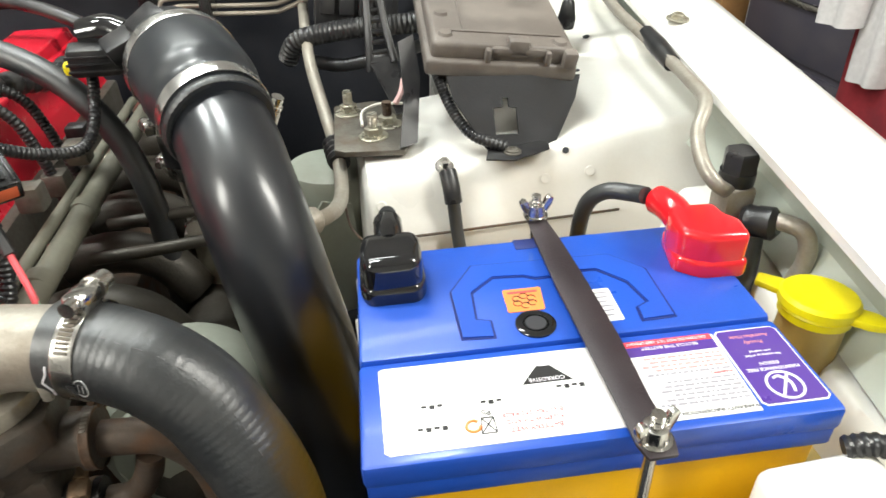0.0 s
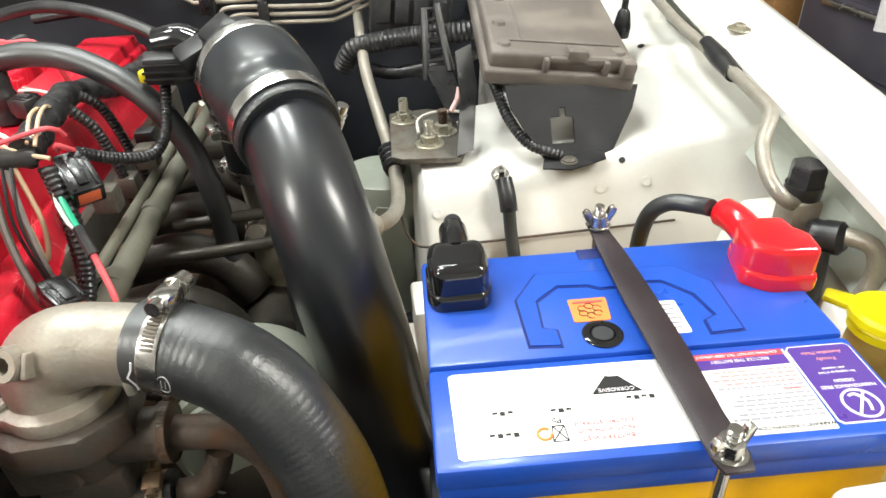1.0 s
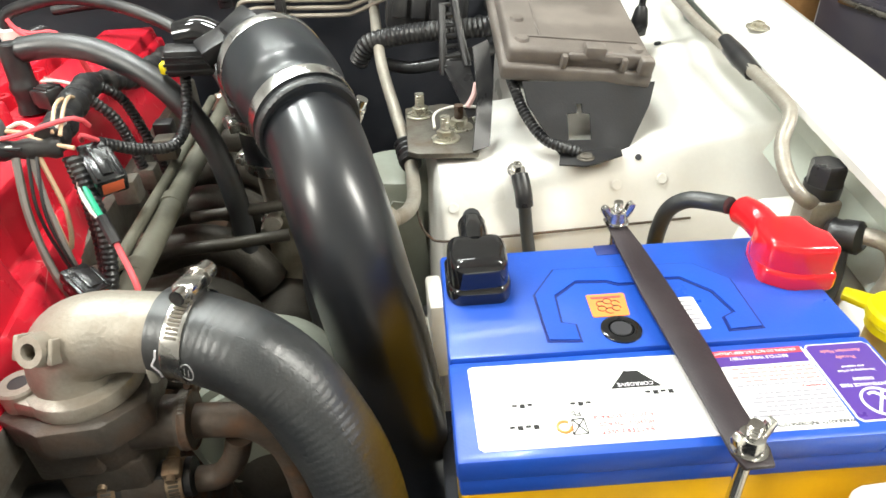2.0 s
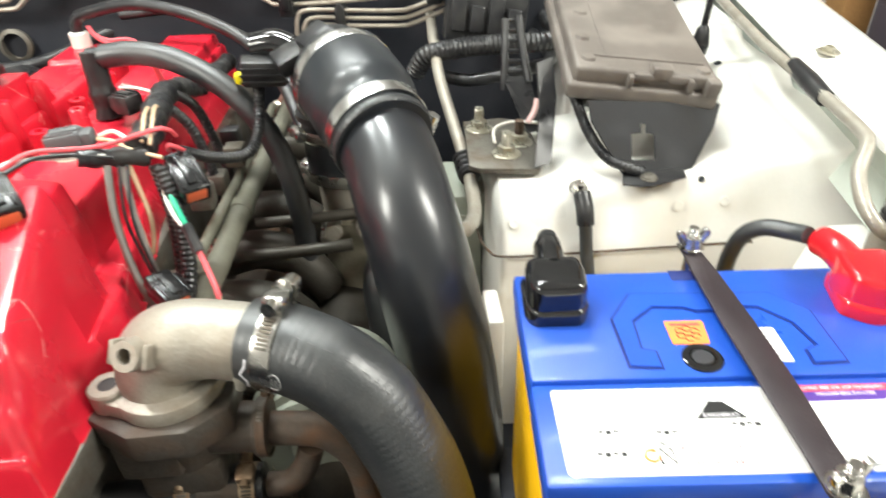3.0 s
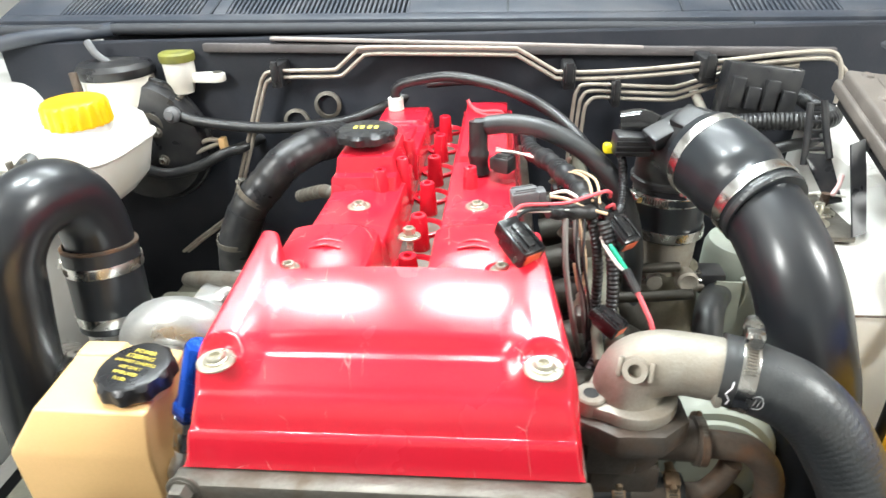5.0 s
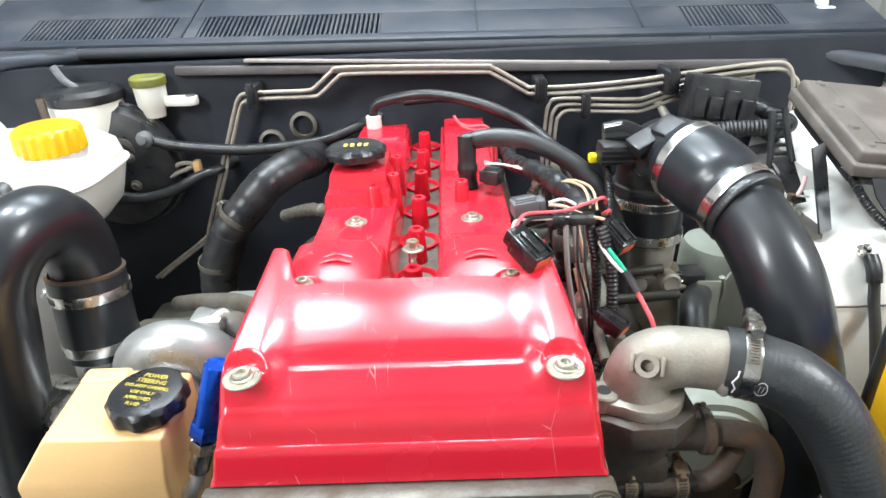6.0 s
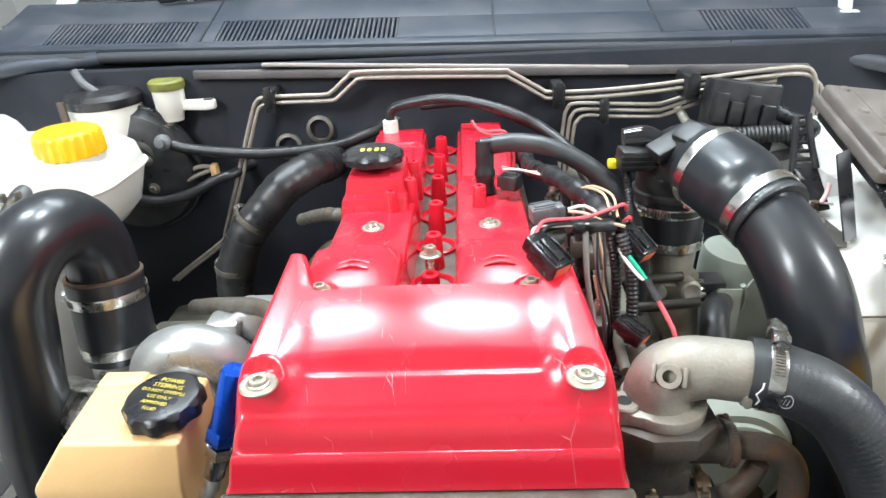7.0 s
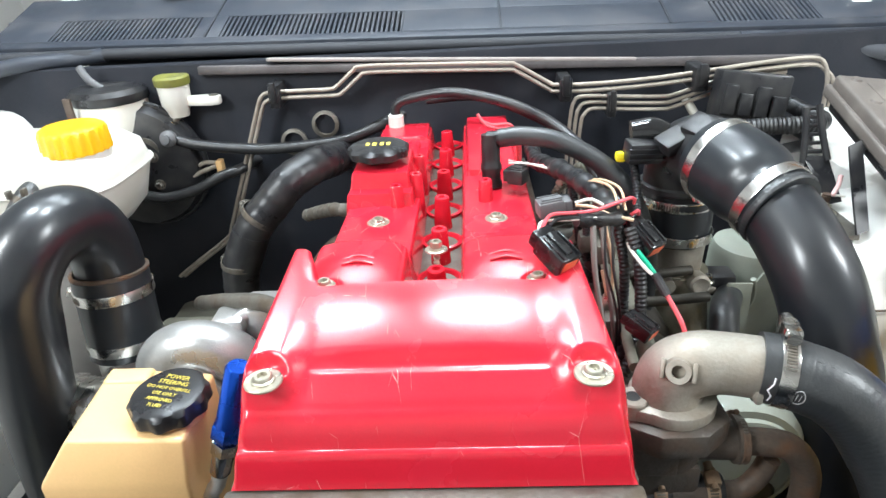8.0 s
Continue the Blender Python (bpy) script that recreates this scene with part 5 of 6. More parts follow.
thing("heater_hose", tube([(0.405, 0.585, 0.886), (0.44, 0.575, 0.880), (0.48, 0.57, 0.885), (0.51, 0.565, 0.893), (0.56, 0.60, 0.895), (0.56, 0.738, 0.895)], 0.0085, 14), BLACK, "plain black hose by the firewall", "hose")

# air conditioning pipes
ac = group_thing("air_conditioning_pipe", (0.41, 0.35, 0.84), "bent alloy air conditioning pipe with black grommet", "pipe")
part("pipe", tube([(0.400, 0.70, 0.94), (0.401, 0.60, 0.915), (0.403, 0.536, 0.897), (0.413, 0.45, 0.870), (0.422, 0.375, 0.848), (0.4225, 0.31, 0.842), (0.418, 0.27, 0.843), (0.405, 0.238, 0.850), (0.384, 0.213, 0.860), (0.36, 0.20, 0.85)], 0.0072, 16), ALLOY, ac)
part("grommet", sweep(spline([(0.4195, 0.39, 0.853), (0.4235, 0.355, 0.8455)], 0.0015), lambda u, s: 0.0115 + 0.0016 * math.sin(s * 700), 18), BLACK, ac, "black rubber grommet")
part("fitting", lathe([(0, 0), (0.010, 0), (0.0125, 0.003), (0.0125, 0.012), (0.010, 0.016), (0.011, 0.02), (0.011, 0.03), (0, 0.03)], (0.398, 0.228, 0.854), (-0.7, -0.6, 0.25), 12), ALLOY, ac)
ac2 = group_thing("air_conditioning_pipe", (0.72, 0.2, 0.88), "alloy air conditioning pipe with a black hex service cap", "pipe")
part("pipe", tube([(0.775, 0.60, 0.972), (0.752, 0.46, 0.966), (0.743, 0.394, 0.962), (0.737, 0.321, 0.958), (0.731, 0.26, 0.955), (0.722, 0.190, 0.952), (0.716, 0.170, 0.948), (0.701, 0.150, 0.935), (0.694, 0.125, 0.922), (0.700, 0.110, 0.910), (0.715, 0.113, 0.900)], 0.0056, 14), ALLOY, ac2)
part("valve_block", merged(box((0.708, 0.105, 0.868), (0.732, 0.129, 0.905), 0.003), lathe([(0.010, 0), (0.010, 0.01)], (0.722, 0.119, 0.90), sides=20)), ALLOY, ac2)
part("service_cap", merged(lathe([(0.0125, 0), (0.0135, 0.002), (0.0135, 0.012), (0.0125, 0.012)], (0.722, 0.120, 0.903), sides=24), lathe([(0.0135, 0.010), (0.0135, 0.026), (0.012, 0.0285), (0, 0.0285)], (0.722, 0.120, 0.903), sides=6)), BLACK, ac2, "black hexagonal plastic service cap")
part("plug", merged(lathe([(0, 0), (0.0105, 0), (0.0128, 0.004), (0.0118, 0.009), (0.0128, 0.012), (0.0128, 0.022), (0.008, 0.026), (0, 0.026)], (0.723, 0.102, 0.881), (0.55, -0.75, 0.2), 20)), BLACK, ac2, "round black pressure switch plug")
part("pipe", tube([(0.728, 0.096, 0.883), (0.740, 0.080, 0.889), (0.750, 0.068, 0.885), (0.752, 0.062, 0.865), (0.742, 0.060, 0.83), (0.735, 0.06, 0.72)], 0.0066, 16), ALLOY, ac2)
part("hose_end", tube([(0.722, 0.090, 0.874), (0.718, 0.082, 0.855), (0.714, 0.078, 0.835), (0.712, 0.076, 0.80), (0.712, 0.076, 0.70)], 0.0105, 14), RUBBER, ac2)
part("tape", tube([(0.741, 0.332, 0.960), (0.7365, 0.292, 0.956), (0.732, 0.258, 0.953)], lambda u, s: 0.0092 - 0.003 * abs(u - 0.5), 12), BLACK, ac2, "black tape and clip")
washer = group_thing("washer_filler", (0.715, 0.01, 0.70), "tan washer filler neck with a bright yellow cap", "washer bottle")
part("neck", merged(lathe([(0.020, 0), (0.020, 0.12), (0.0205, 0.125), (0.0205, 0.165), (0, 0.165)], (0.7185, 0.007, 0.705), sides=28), box((0.690, -0.06, 0.60), (0.748, 0.03, 0.79), 0.012)), TAN, washer)
part("cap", merged(lathe([(0, 0), (0.0225, 0), (0.0225, 0.005), (0.0235, 0.006), (0.0225, 0.0075), (0.0245, 0.0085), (0.0245, 0.0135), (0.0225, 0.016), (0.012, 0.0165), (0, 0.0155)], (0.7185, 0.007, 0.866), (0.05, 0.05, 1), 36), prism([(0.728, 0.004), (0.745, -0.014), (0.748, -0.024), (0.741, -0.027), (0.733, -0.023), (0.722, -0.012)], 0.872, 0.878, None, 0.0015), prism([(0.700, 0.02), (0.690, 0.034), (0.698, 0.042), (0.712, 0.03)], 0.874, 0.879, None, 0.0015)), YELLOW, washer, "bright yellow snap cap")
lampbox = group_thing("headlamp_housing", (0.64, -0.13, 0.8), "white moulded headlamp housing before the battery", "headlamp")
part("shell", merged(box((0.600, -0.21, 0.80), (0.664, -0.103, 0.884), 0.008, None, 3), box((0.580, -0.22, 0.80), (0.70, -0.107, 0.866), 0.008, None, 3)), MILK, lampbox)
part("cable", ribbed([(0.648, -0.103, 0.884), (0.662, -0.108, 0.888), (0.676, -0.120, 0.885), (0.69, -0.14, 0.872), (0.70, -0.2, 0.85)], 0.0062, 0.004, 0.001), BLACK, lampbox)
thing("headlamp_stand", box((0.575, -0.21, 0.32), (0.69, -0.125, 0.801), 0.01), DARKBAY, "dark steel headlamp panel", "panel")
part("wing_bolt", bolt_bm((0.776, 0.338, lip_z(0.338) + 0.0060), (0.05, -0.08, 1), 0.006, 0.006, 0.0115), PLATED, car)
strut = group_thing("bonnet_strut", (0.72, 0.5, 0.92), "black gas strut holding the bonnet", "strut")
part("rod", tube([(0.720, 0.497, 0.955), (0.724, 0.492, 1.05), (0.735, 0.48, 1.35)], 0.0042, 12), BLACK, strut)
part("socket", lathe([(0, 0), (0.010, 0), (0.011, 0.012), (0.0075, 0.030), (0.0045, 0.034), (0, 0.034)], (0.719, 0.498, 0.925), (0.03, -0.05, 1), 16), BLACK, strut)


def skin(x, y):
    """Height and lie of the inner wing at a place."""
    v = sorted(inner.data.vertices, key=lambda q: (q.co.x - x) ** 2 + (q.co.y - y) ** 2)[0]
    return v.co.z, v.normal


for x, y, r in ((0.645, 0.279, 0.0032), (0.715, 0.445, 0.0055), (0.748, 0.500, 0.0045), (0.752, 0.575, 0.0045)):
    z, nz = skin(x, y)
    part("drain_hole", lathe([(0, 0.0012), (r * 0.8, 0.0010), (r, 0.0004), (r, 0)], (x, y, z), nz, 16), COWLGAP, car, "small dark drain hole")
for x, y in ((0.458, 0.268), (0.505, 0.266), (0.545, 0.266), (0.580, 0.266), (0.622, 0.268), (0.668, 0.268)):
    z, nz = skin(x, y)
    part("spot_weld", lathe([(0, -0.0001), (0.0030, 0.0002), (0.0040, 0.0004), (0.0050, 0.0002), (0.0054, -0.0004)], (x, y, z), nz, 16), WHITE, car)
seam = [(0.4235, 0.40, 0.836), (0.4235, 0.33, 0.826), (0.4250, 0.285, 0.815), (0.432, 0.262, 0.8105), (0.445, 0.2505, 0.8098), (0.50, 0.2488, 0.8098), (0.58, 0.2488, 0.8100), (0.64, 0.2488, 0.8102), (0.695, 0.2488, 0.8105)]
part("panel_seam", tube(seam, 0.0013, 8), IRON, car, "dirty panel seam with sealer")

# ---- wiring over the cam cover ----


def connector(at, turn, size, material, label, inner=None):
    """A multi-pin plug: a body with ribs, a latch and an open mouth."""
    ob = group_thing("plug", at, label, "plug", "loose plugs")
    m = Matrix.Translation(at) @ pose(0, 0, 0, *turn)
    x, y, z = [s / 2 for s in size]
    part("body", merged(box((-x, -y, -z), (x, y * 0.55, z), 0.002, m), box((-x * 0.85, y * 0.4, -z * 0.8), (x * 0.85, y, z * 0.8), 0.002, m)), material, ob)
    part("latch", merged(box((-x * 0.35, -y * 0.75, z * 0.95), (x * 0.35, y * 0.5, z * 1.25), 0.001, m), box((-x * 0.8, -y * 0.9, z * 0.95), (-x * 0.62, y * 0.4, z * 1.2), 0.0006, m), box((x * 0.62, -y * 0.9, z * 0.95), (x * 0.8, y * 0.4, z * 1.2), 0.0006, m)), material, ob)
    part("seal", box((-x * 0.7, -y * 1.02, -z * 0.65), (x * 0.7, -y * 0.9, z * 0.65), 0.001, m), inner or REDINK, ob, "orange-red seal in the mouth")
    return ob


SEAL = principled("orange_seal", (0.65, 0.13, 0.05), 0.5)[0]
GREYPL = surface("grey_plug_plastic", (0.13, 0.13, 0.135), 0.42, 0, 0, (0.2, 0.2, 0.2), 0.5, 60, 500, 0.2, 0.2, 0.1)
connector((0.105, 0.095, 0.982), (25, 0, 38), (0.023, 0.040, 0.019), PLUGBLACK, "black four-pin plug lying on the cam cover", SEAL)
connector((0.196, 0.164, 0.957), (30, 0, 35), (0.022, 0.038, 0.018), PLUGBLACK, "black plug hanging beside the cam cover", SEAL)
connector((0.116, 0.180, 0.983), (5, 0, -80), (0.018, 0.032, 0.015), GREYPL, "grey plug lying on the cam cover", GREYPL)
connector((0.184, 0.106, 0.898), (20, 10, 50), (0.022, 0.030, 0.013), PLUGBLACK, "black flat plug beside the thermostat", SEAL)
connector((0.092, 0.338, 0.955), (0, 0, 60), (0.020, 0.026, 0.018), BLACK, "small black coil plug", BLACK)


def wire(points, material, r=0.0014, label="thin loose wire", name="wire"):
    return thing(name, tube(points, r, 7, 0.005), material, label, "wire", "loose wires")


wire([(0.136, 0.181, 0.985), (0.150, 0.176, 0.990), (0.166, 0.168, 0.984), (0.180, 0.172, 0.990)], WIRE_W, 0.0016, "white loose wire over the cam cover")
wire([(0.136, 0.178, 0.984), (0.150, 0.170, 0.985), (0.165, 0.163, 0.980), (0.185, 0.160, 0.975)], WIRE_T, 0.0016, "tan loose wire over the cam cover")
wire([(0.098, 0.118, 0.990), (0.108, 0.140, 0.992), (0.128, 0.152, 0.988), (0.150, 0.156, 0.988), (0.185, 0.172, 0.992), (0.190, 0.182, 0.982)], WIRE_R, 0.0017, "pink loose wire over the cam cover")
wire([(0.094, 0.112, 0.990), (0.100, 0.132, 0.990), (0.118, 0.142, 0.986), (0.150, 0.152, 0.982)], WIRE_W, 0.0014, "white loose wire over the cam cover")
wire([(0.101, 0.117, 0.988), (0.112, 0.134, 0.990), (0.130, 0.146, 0.986), (0.155, 0.152, 0.980)], WIRE_B, 0.0016, "black loose wire over the cam cover")
wire([(0.172, 0.165, 0.985), (0.170, 0.185, 0.996), (0.162, 0.215, 0.992), (0.155, 0.235, 0.984)], WIRE_T, 0.0013, "tan loose wire over the cam cover")
wire([(0.178, 0.162, 0.984), (0.177, 0.183, 0.996), (0.168, 0.215, 0.993), (0.160, 0.240, 0.984)], WIRE_T, 0.0013, "tan loose wire over the cam cover")
wire([(0.186, 0.172, 0.975), (0.190, 0.165, 0.982), (0.194, 0.178, 0.972)], WIRE_R, 0.0018, "pink loose wire over the cam cover")
wire([(0.184, 0.160, 0.955), (0.188, 0.148, 0.950), (0.196, 0.135, 0.941), (0.202, 0.127, 0.933)], WIRE_G, 0.0022, "green loose wire over the cam cover")
wire([(0.181, 0.158, 0.953), (0.185, 0.146, 0.947), (0.194, 0.133, 0.938), (0.202, 0.127, 0.933)], WIRE_W, 0.0018, "white loose wire over the cam cover")
wire([(0.207, 0.120, 0.924), (0.215, 0.108, 0.910), (0.221, 0.098, 0.896), (0.223, 0.090, 0.870)], WIRE_R, 0.0022, "pink loose wire over the cam cover")
wire([(0.209, 0.119, 0.922), (0.217, 0.106, 0.907), (0.223, 0.096, 0.892), (0.225, 0.090, 0.870)], WIRE_G, 0.0012, "green loose wire over the cam cover")
thing("wire_splice", tube([(0.200, 0.130, 0.936), (0.204, 0.124, 0.929), (0.209, 0.117, 0.921)], 0.0040, 10), BLACK, "black taped wire splice", "wire")
for k in range(2):
    wire([(0.158 + 0.006 * k, 0.150, 0.975), (0.158 + 0.006 * k, 0.135 - 0.003 * k, 0.94), (0.168 + 0.003 * k, 0.125, 0.90), (0.172 + 0.004 * k, 0.13 + 0.004 * k, 0.85)], (WIRE_B, WIRE_B, WIRE_T, WIRE_B, WIRE_B)[k], 0.0012, "thin hanging wire over the cam cover")
wire([(0.050, 0.402, 1.012), (0.055, 0.400, 1.004), (0.067, 0.400, 0.998), (0.090, 0.400, 0.997), (0.098, 0.41, 0.975), (0.10, 0.42, 0.94)], WIRE_R, 0.0022, "pink looped wire over the cam cover")
wire([(0.052, 0.399, 1.008), (0.060, 0.397, 0.999), (0.074, 0.397, 0.994), (0.092, 0.398, 0.993), (0.102, 0.408, 0.97), (0.104, 0.418, 0.94)], WIRE_R, 0.0018, "pink looped wire over the cam cover")
for k in range(4):
    wire([(0.085, 0.350 + 0.004 * k, 0.966), (0.105, 0.340 + 0.004 * k, 0.968 - 0.002 * k), (0.130, 0.325 + 0.004 * k, 0.966)], (WIRE_W, WIRE_R, WIRE_W, WIRE_R)[k], 0.0015, "pink and white coil wire over the cam cover")
wire([(0.148, 0.154, 0.974), (0.149, 0.138, 0.935), (0.156, 0.127, 0.890), (0.166, 0.130, 0.84)], GREYWIRE, 0.0028, "pale grey sheathed cable hanging beside the cam cover")
wire([(0.156, 0.158, 0.974), (0.160, 0.145, 0.935), (0.166, 0.136, 0.895), (0.172, 0.138, 0.85)], GREYWIRE, 0.0022, "pale grey sheathed cable hanging beside the cam cover")
wire([(0.160, 0.160, 0.972), (0.168, 0.150, 0.930), (0.164, 0.142, 0.905), (0.158, 0.150, 0.93)], WIRE_T, 0.0018, "tan looped wire beside the cam cover")
loom = group_thing("engine_loom", (0.15, 0.25, 0.95), "black taped engine wiring loom", "wiring loom")
part("trunk", sweep(spline([(0.168, 0.166, 0.979), (0.164, 0.205, 0.980), (0.153, 0.255, 0.977), (0.140, 0.310, 0.970), (0.130, 0.37, 0.955), (0.128, 0.46, 0.93), (0.13, 0.58, 0.92)], 0.004), lambda u, s: 0.010 + 0.0012 * math.sin(s * 260) + 0.001 * math.sin(s * 91), 14), BLACK, loom, "black taped loom trunk")
part("branch", tube([(0.174, 0.166, 0.974), (0.150, 0.158, 0.978), (0.132, 0.150, 0.982)], lambda u, s: 0.0068 + 0.001 * math.sin(s * 400), 12), BLACK, loom)
part("branch", ribbed([(0.222, 0.333, 0.980), (0.224, 0.312, 0.960), (0.222, 0.285, 0.935), (0.214, 0.262, 0.928), (0.195, 0.238, 0.938), (0.178, 0.215, 0.955)], 0.0052, 0.004, 0.0009), BLACK, loom)
part("branch", ribbed([(0.150, 0.285, 0.968), (0.164, 0.290, 0.945), (0.170, 0.296, 0.905), (0.172, 0.30, 0.86)], 0.0052, 0.004, 0.0009), BLACK, loom)
part("branch", ribbed([(0.140, 0.330, 0.966), (0.156, 0.34, 0.945), (0.166, 0.345, 0.90), (0.172, 0.35, 0.86)], 0.0052, 0.004, 0.0009), BLACK, loom)
part("branch", ribbed([(0.182, 0.160, 0.968), (0.190, 0.148, 0.94), (0.192, 0.135, 0.90), (0.186, 0.118, 0.868), (0.172, 0.10, 0.848)], 0.006, 0.0042, 0.001), BLACK, loom)
part("branch", ribbed([(0.174, 0.170, 0.965), (0.180, 0.160, 0.93), (0.180, 0.150, 0.89), (0.174, 0.14, 0.85)], 0.0052, 0.004, 0.0009), BLACK, loom)
for x, y, z in ((0.178, 0.235, 0.905), (0.172, 0.30, 0.885), (0.165, 0.40, 0.89), (0.186, 0.33, 0.90), (0.172, 0.15, 0.87)):
    part("clip", box((x - 0.010, y - 0.010, z - 0.012), (x + 0.010, y + 0.010, z + 0.010), 0.003), [OLDALLOY, BLACK][int(x * 1000) % 2], loom)

# ---- left side of the bay ----
coolant = set_back(group_thing("coolant_tank", (-0.5, 0.44, 0.87), "milky white coolant tank with an amber cap", "tank"), 1.13)


def tank_shape():
    bm = bmesh.new()
    rows = []
    for z, x0, x1, y0, y1 in ((0.868, -0.59, -0.455, 0.39, 0.50), (0.874, -0.605, -0.45, 0.375, 0.512), (0.89, -0.62, -0.434, 0.36, 0.52), (0.945, -0.625, -0.418, 0.35, 0.53), (0.972, -0.62, -0.424, 0.355, 0.525), (0.988, -0.60, -0.44, 0.375, 0.505), (0.992, -0.58, -0.455, 0.39, 0.49)):
        ring = []
        for k in range(40):
            a = 2 * math.pi * k / 40
            c, s = math.cos(a), math.sin(a)
            ex = 0.45
            ring.append(bm.verts.new(((x0 + x1) / 2 + (x1 - x0) / 2 * math.copysign(abs(c) ** ex, c), (y0 + y1) / 2 + (y1 - y0) / 2 * math.copysign(abs(s) ** ex, s), z)))
        rows.append(ring)
    for a, b in zip(rows, rows[1:]):
        for k in range(40):
            bm.faces.new((a[k], a[(k + 1) % 40], b[(k + 1) % 40], b[k]))
    bm.faces.new(rows[0][::-1])
    bm.faces.new(rows[-1])
    return bm


part("tank", tank_shape(), MILK, coolant, "milky white plastic tank", 40)
part("neck", lathe([(0.040, 0), (0.040, 0.02), (0, 0.02)], (-0.468, 0.412, 0.975), sides=32), MILK, coolant)
part("cap", lathe([(0, 0.032), (0.034, 0.032), (0.0390, 0.029), (0.0405, 0.024), (0.0415, 0.0), (0.038, -0.002)], (-0.468, 0.412, 0.986), sides=96, wave=lambda a, h: 1 + (0.022 * math.copysign(1, math.cos(20 * a)) if h < 0.027 else 0)), AMBER, coolant, "amber ribbed screw cap")
part("seam_rib", sweep([Vector((-0.5215 + 0.105 * math.copysign(abs(math.cos(a)) ** 0.45, math.cos(a)), 0.44 + 0.091 * math.copysign(abs(math.sin(a)) ** 0.45, math.sin(a)), 0.945)) for a in np.linspace(0, 2 * math.pi, 49)], 0.003, 6), MILK, coolant)
set_back(thing("overflow_hose", tube([(-0.505, 0.362, 0.955), (-0.510, 0.345, 0.948), (-0.525, 0.335, 0.925), (-0.538, 0.33, 0.89), (-0.545, 0.33, 0.80)], 0.0125, 18), RUBBER, "short black overflow hose with a spring clip", "hose"), 1.13)
set_back(thing("spring_clip", merged(lathe([(0.0128, -0.004), (0.0145, -0.004), (0.0145, 0.004), (0.0128, 0.004)], (-0.513, 0.342, 0.943), (-0.4, -0.5, -0.6), 24), box((-0.522, 0.328, 0.952), (-0.517, 0.336, 0.962), 0.001), box((-0.502, 0.328, 0.955), (-0.497, 0.336, 0.965), 0.001)), OLDALLOY, "grey spring hose clip", "hose clamp"), 1.13)
master = set_back(group_thing("brake_reservoir", (-0.56, 0.67, 0.9), "pale brake fluid reservoir with a black cap and strap", "reservoir"), 1.04)
part("bowl", merged(lathe([(0.05, 0), (0.056, 0.03), (0.058, 0.075), (0, 0.075)], (-0.557, 0.675, 0.915), sides=36)), MILK, master, "pale translucent reservoir bowl")
part("cap", lathe([(0.060, 0), (0.062, 0.004), (0.062, 0.014), (0.056, 0.022), (0.030, 0.026), (0, 0.026)], (-0.557, 0.675, 0.988), sides=48), BLACK, master, "black screw cap")
part("strap", box((-0.6, 0.612, 0.94), (-0.588, 0.618, 1.006), 0.001), IRON, master, "rusty steel strap")
part("outlet", tube([(-0.557, 0.66, 1.01), (-0.575, 0.66, 1.025), (-0.588, 0.665, 1.045)], 0.006, 10), GREYPL, master)
part("cylinder", lathe([(0, 0), (0.022, 0), (0.024, 0.10), (0, 0.10)], (-0.50, 0.635, 0.91), (0, 1, 0), 20), OLDALLOY, master)
clutch = set_back(group_thing("fluid_reservoir", (-0.445, 0.67, 0.95), "small white fluid reservoir with a dull yellow cap", "reservoir"), 1.05)
part("cup", merged(lathe([(0.016, 0), (0.019, 0.012), (0.024, 0.02), (0.0255, 0.055), (0, 0.055)], (-0.443, 0.668, 0.958), sides=28), prism([(-0.425, 0.660), (-0.38, 0.654), (-0.368, 0.660), (-0.368, 0.674), (-0.38, 0.680), (-0.425, 0.676)], 0.975, 0.99, None, 0.003)), MILK, clutch, "white plastic cup on a bracket")
part("cap", lathe([(0.0275, 0), (0.0285, 0.004), (0.0285, 0.012), (0.025, 0.015), (0, 0.0155)], (-0.443, 0.668, 1.010), sides=36), surface("dull_yellow_cap", (0.20, 0.20, 0.035), 0.6, 0, 0, (0.08, 0.08, 0.04), 0.6, 50, 400, 0.2, 0.2, 0.1), clutch, "dull yellow screw cap")
part("bracket_hole", lathe([(0, 0), (0.008, 0), (0.008, 0.0015), (0, 0.0015)], (-0.379, 0.667, 0.9898), sides=16), OLDALLOY, clutch)
set_back(thing("reservoir_hose", tube([(-0.443, 0.662, 0.96), (-0.455, 0.655, 0.945), (-0.48, 0.648, 0.925), (-0.51, 0.65, 0.90)], 0.0065, 12), OLDALLOY, "pale grey hose below the reservoir", "hose"), 1.05)
set_back(thing("reservoir_clip", lathe([(0.008, -0.004), (0.0105, -0.003), (0.0105, 0.003), (0.008, 0.004)], (-0.452, 0.657, 0.948), (-0.5, -0.2, -0.7), 20), STEEL, "bright small hose clip", "hose clamp"), 1.05)
long_hose = set_back(group_thing("firewall_hose", (-0.3, 0.61, 0.91), "long black hose across the firewall with a pale end knob", "hose"), 1.09)
part("hose", tube([(-0.435, 0.605, 0.938), (-0.40, 0.602, 0.928), (-0.34, 0.60, 0.920), (-0.277, 0.60, 0.916), (-0.20, 0.605, 0.919), (-0.14, 0.615, 0.927), (-0.05, 0.66, 0.955), (0.02, 0.70, 0.965)], 0.0088, 16), BLACK, long_hose)
part("end_knob", lathe([(0, 0), (0.013, 0), (0.013, 0.008), (0.007, 0.012), (0.007, 0.018), (0, 0.018)], (-0.437, 0.600, 0.940), (0, -1, 0.15), 22), GREYPL, long_hose, "round grey end knob")
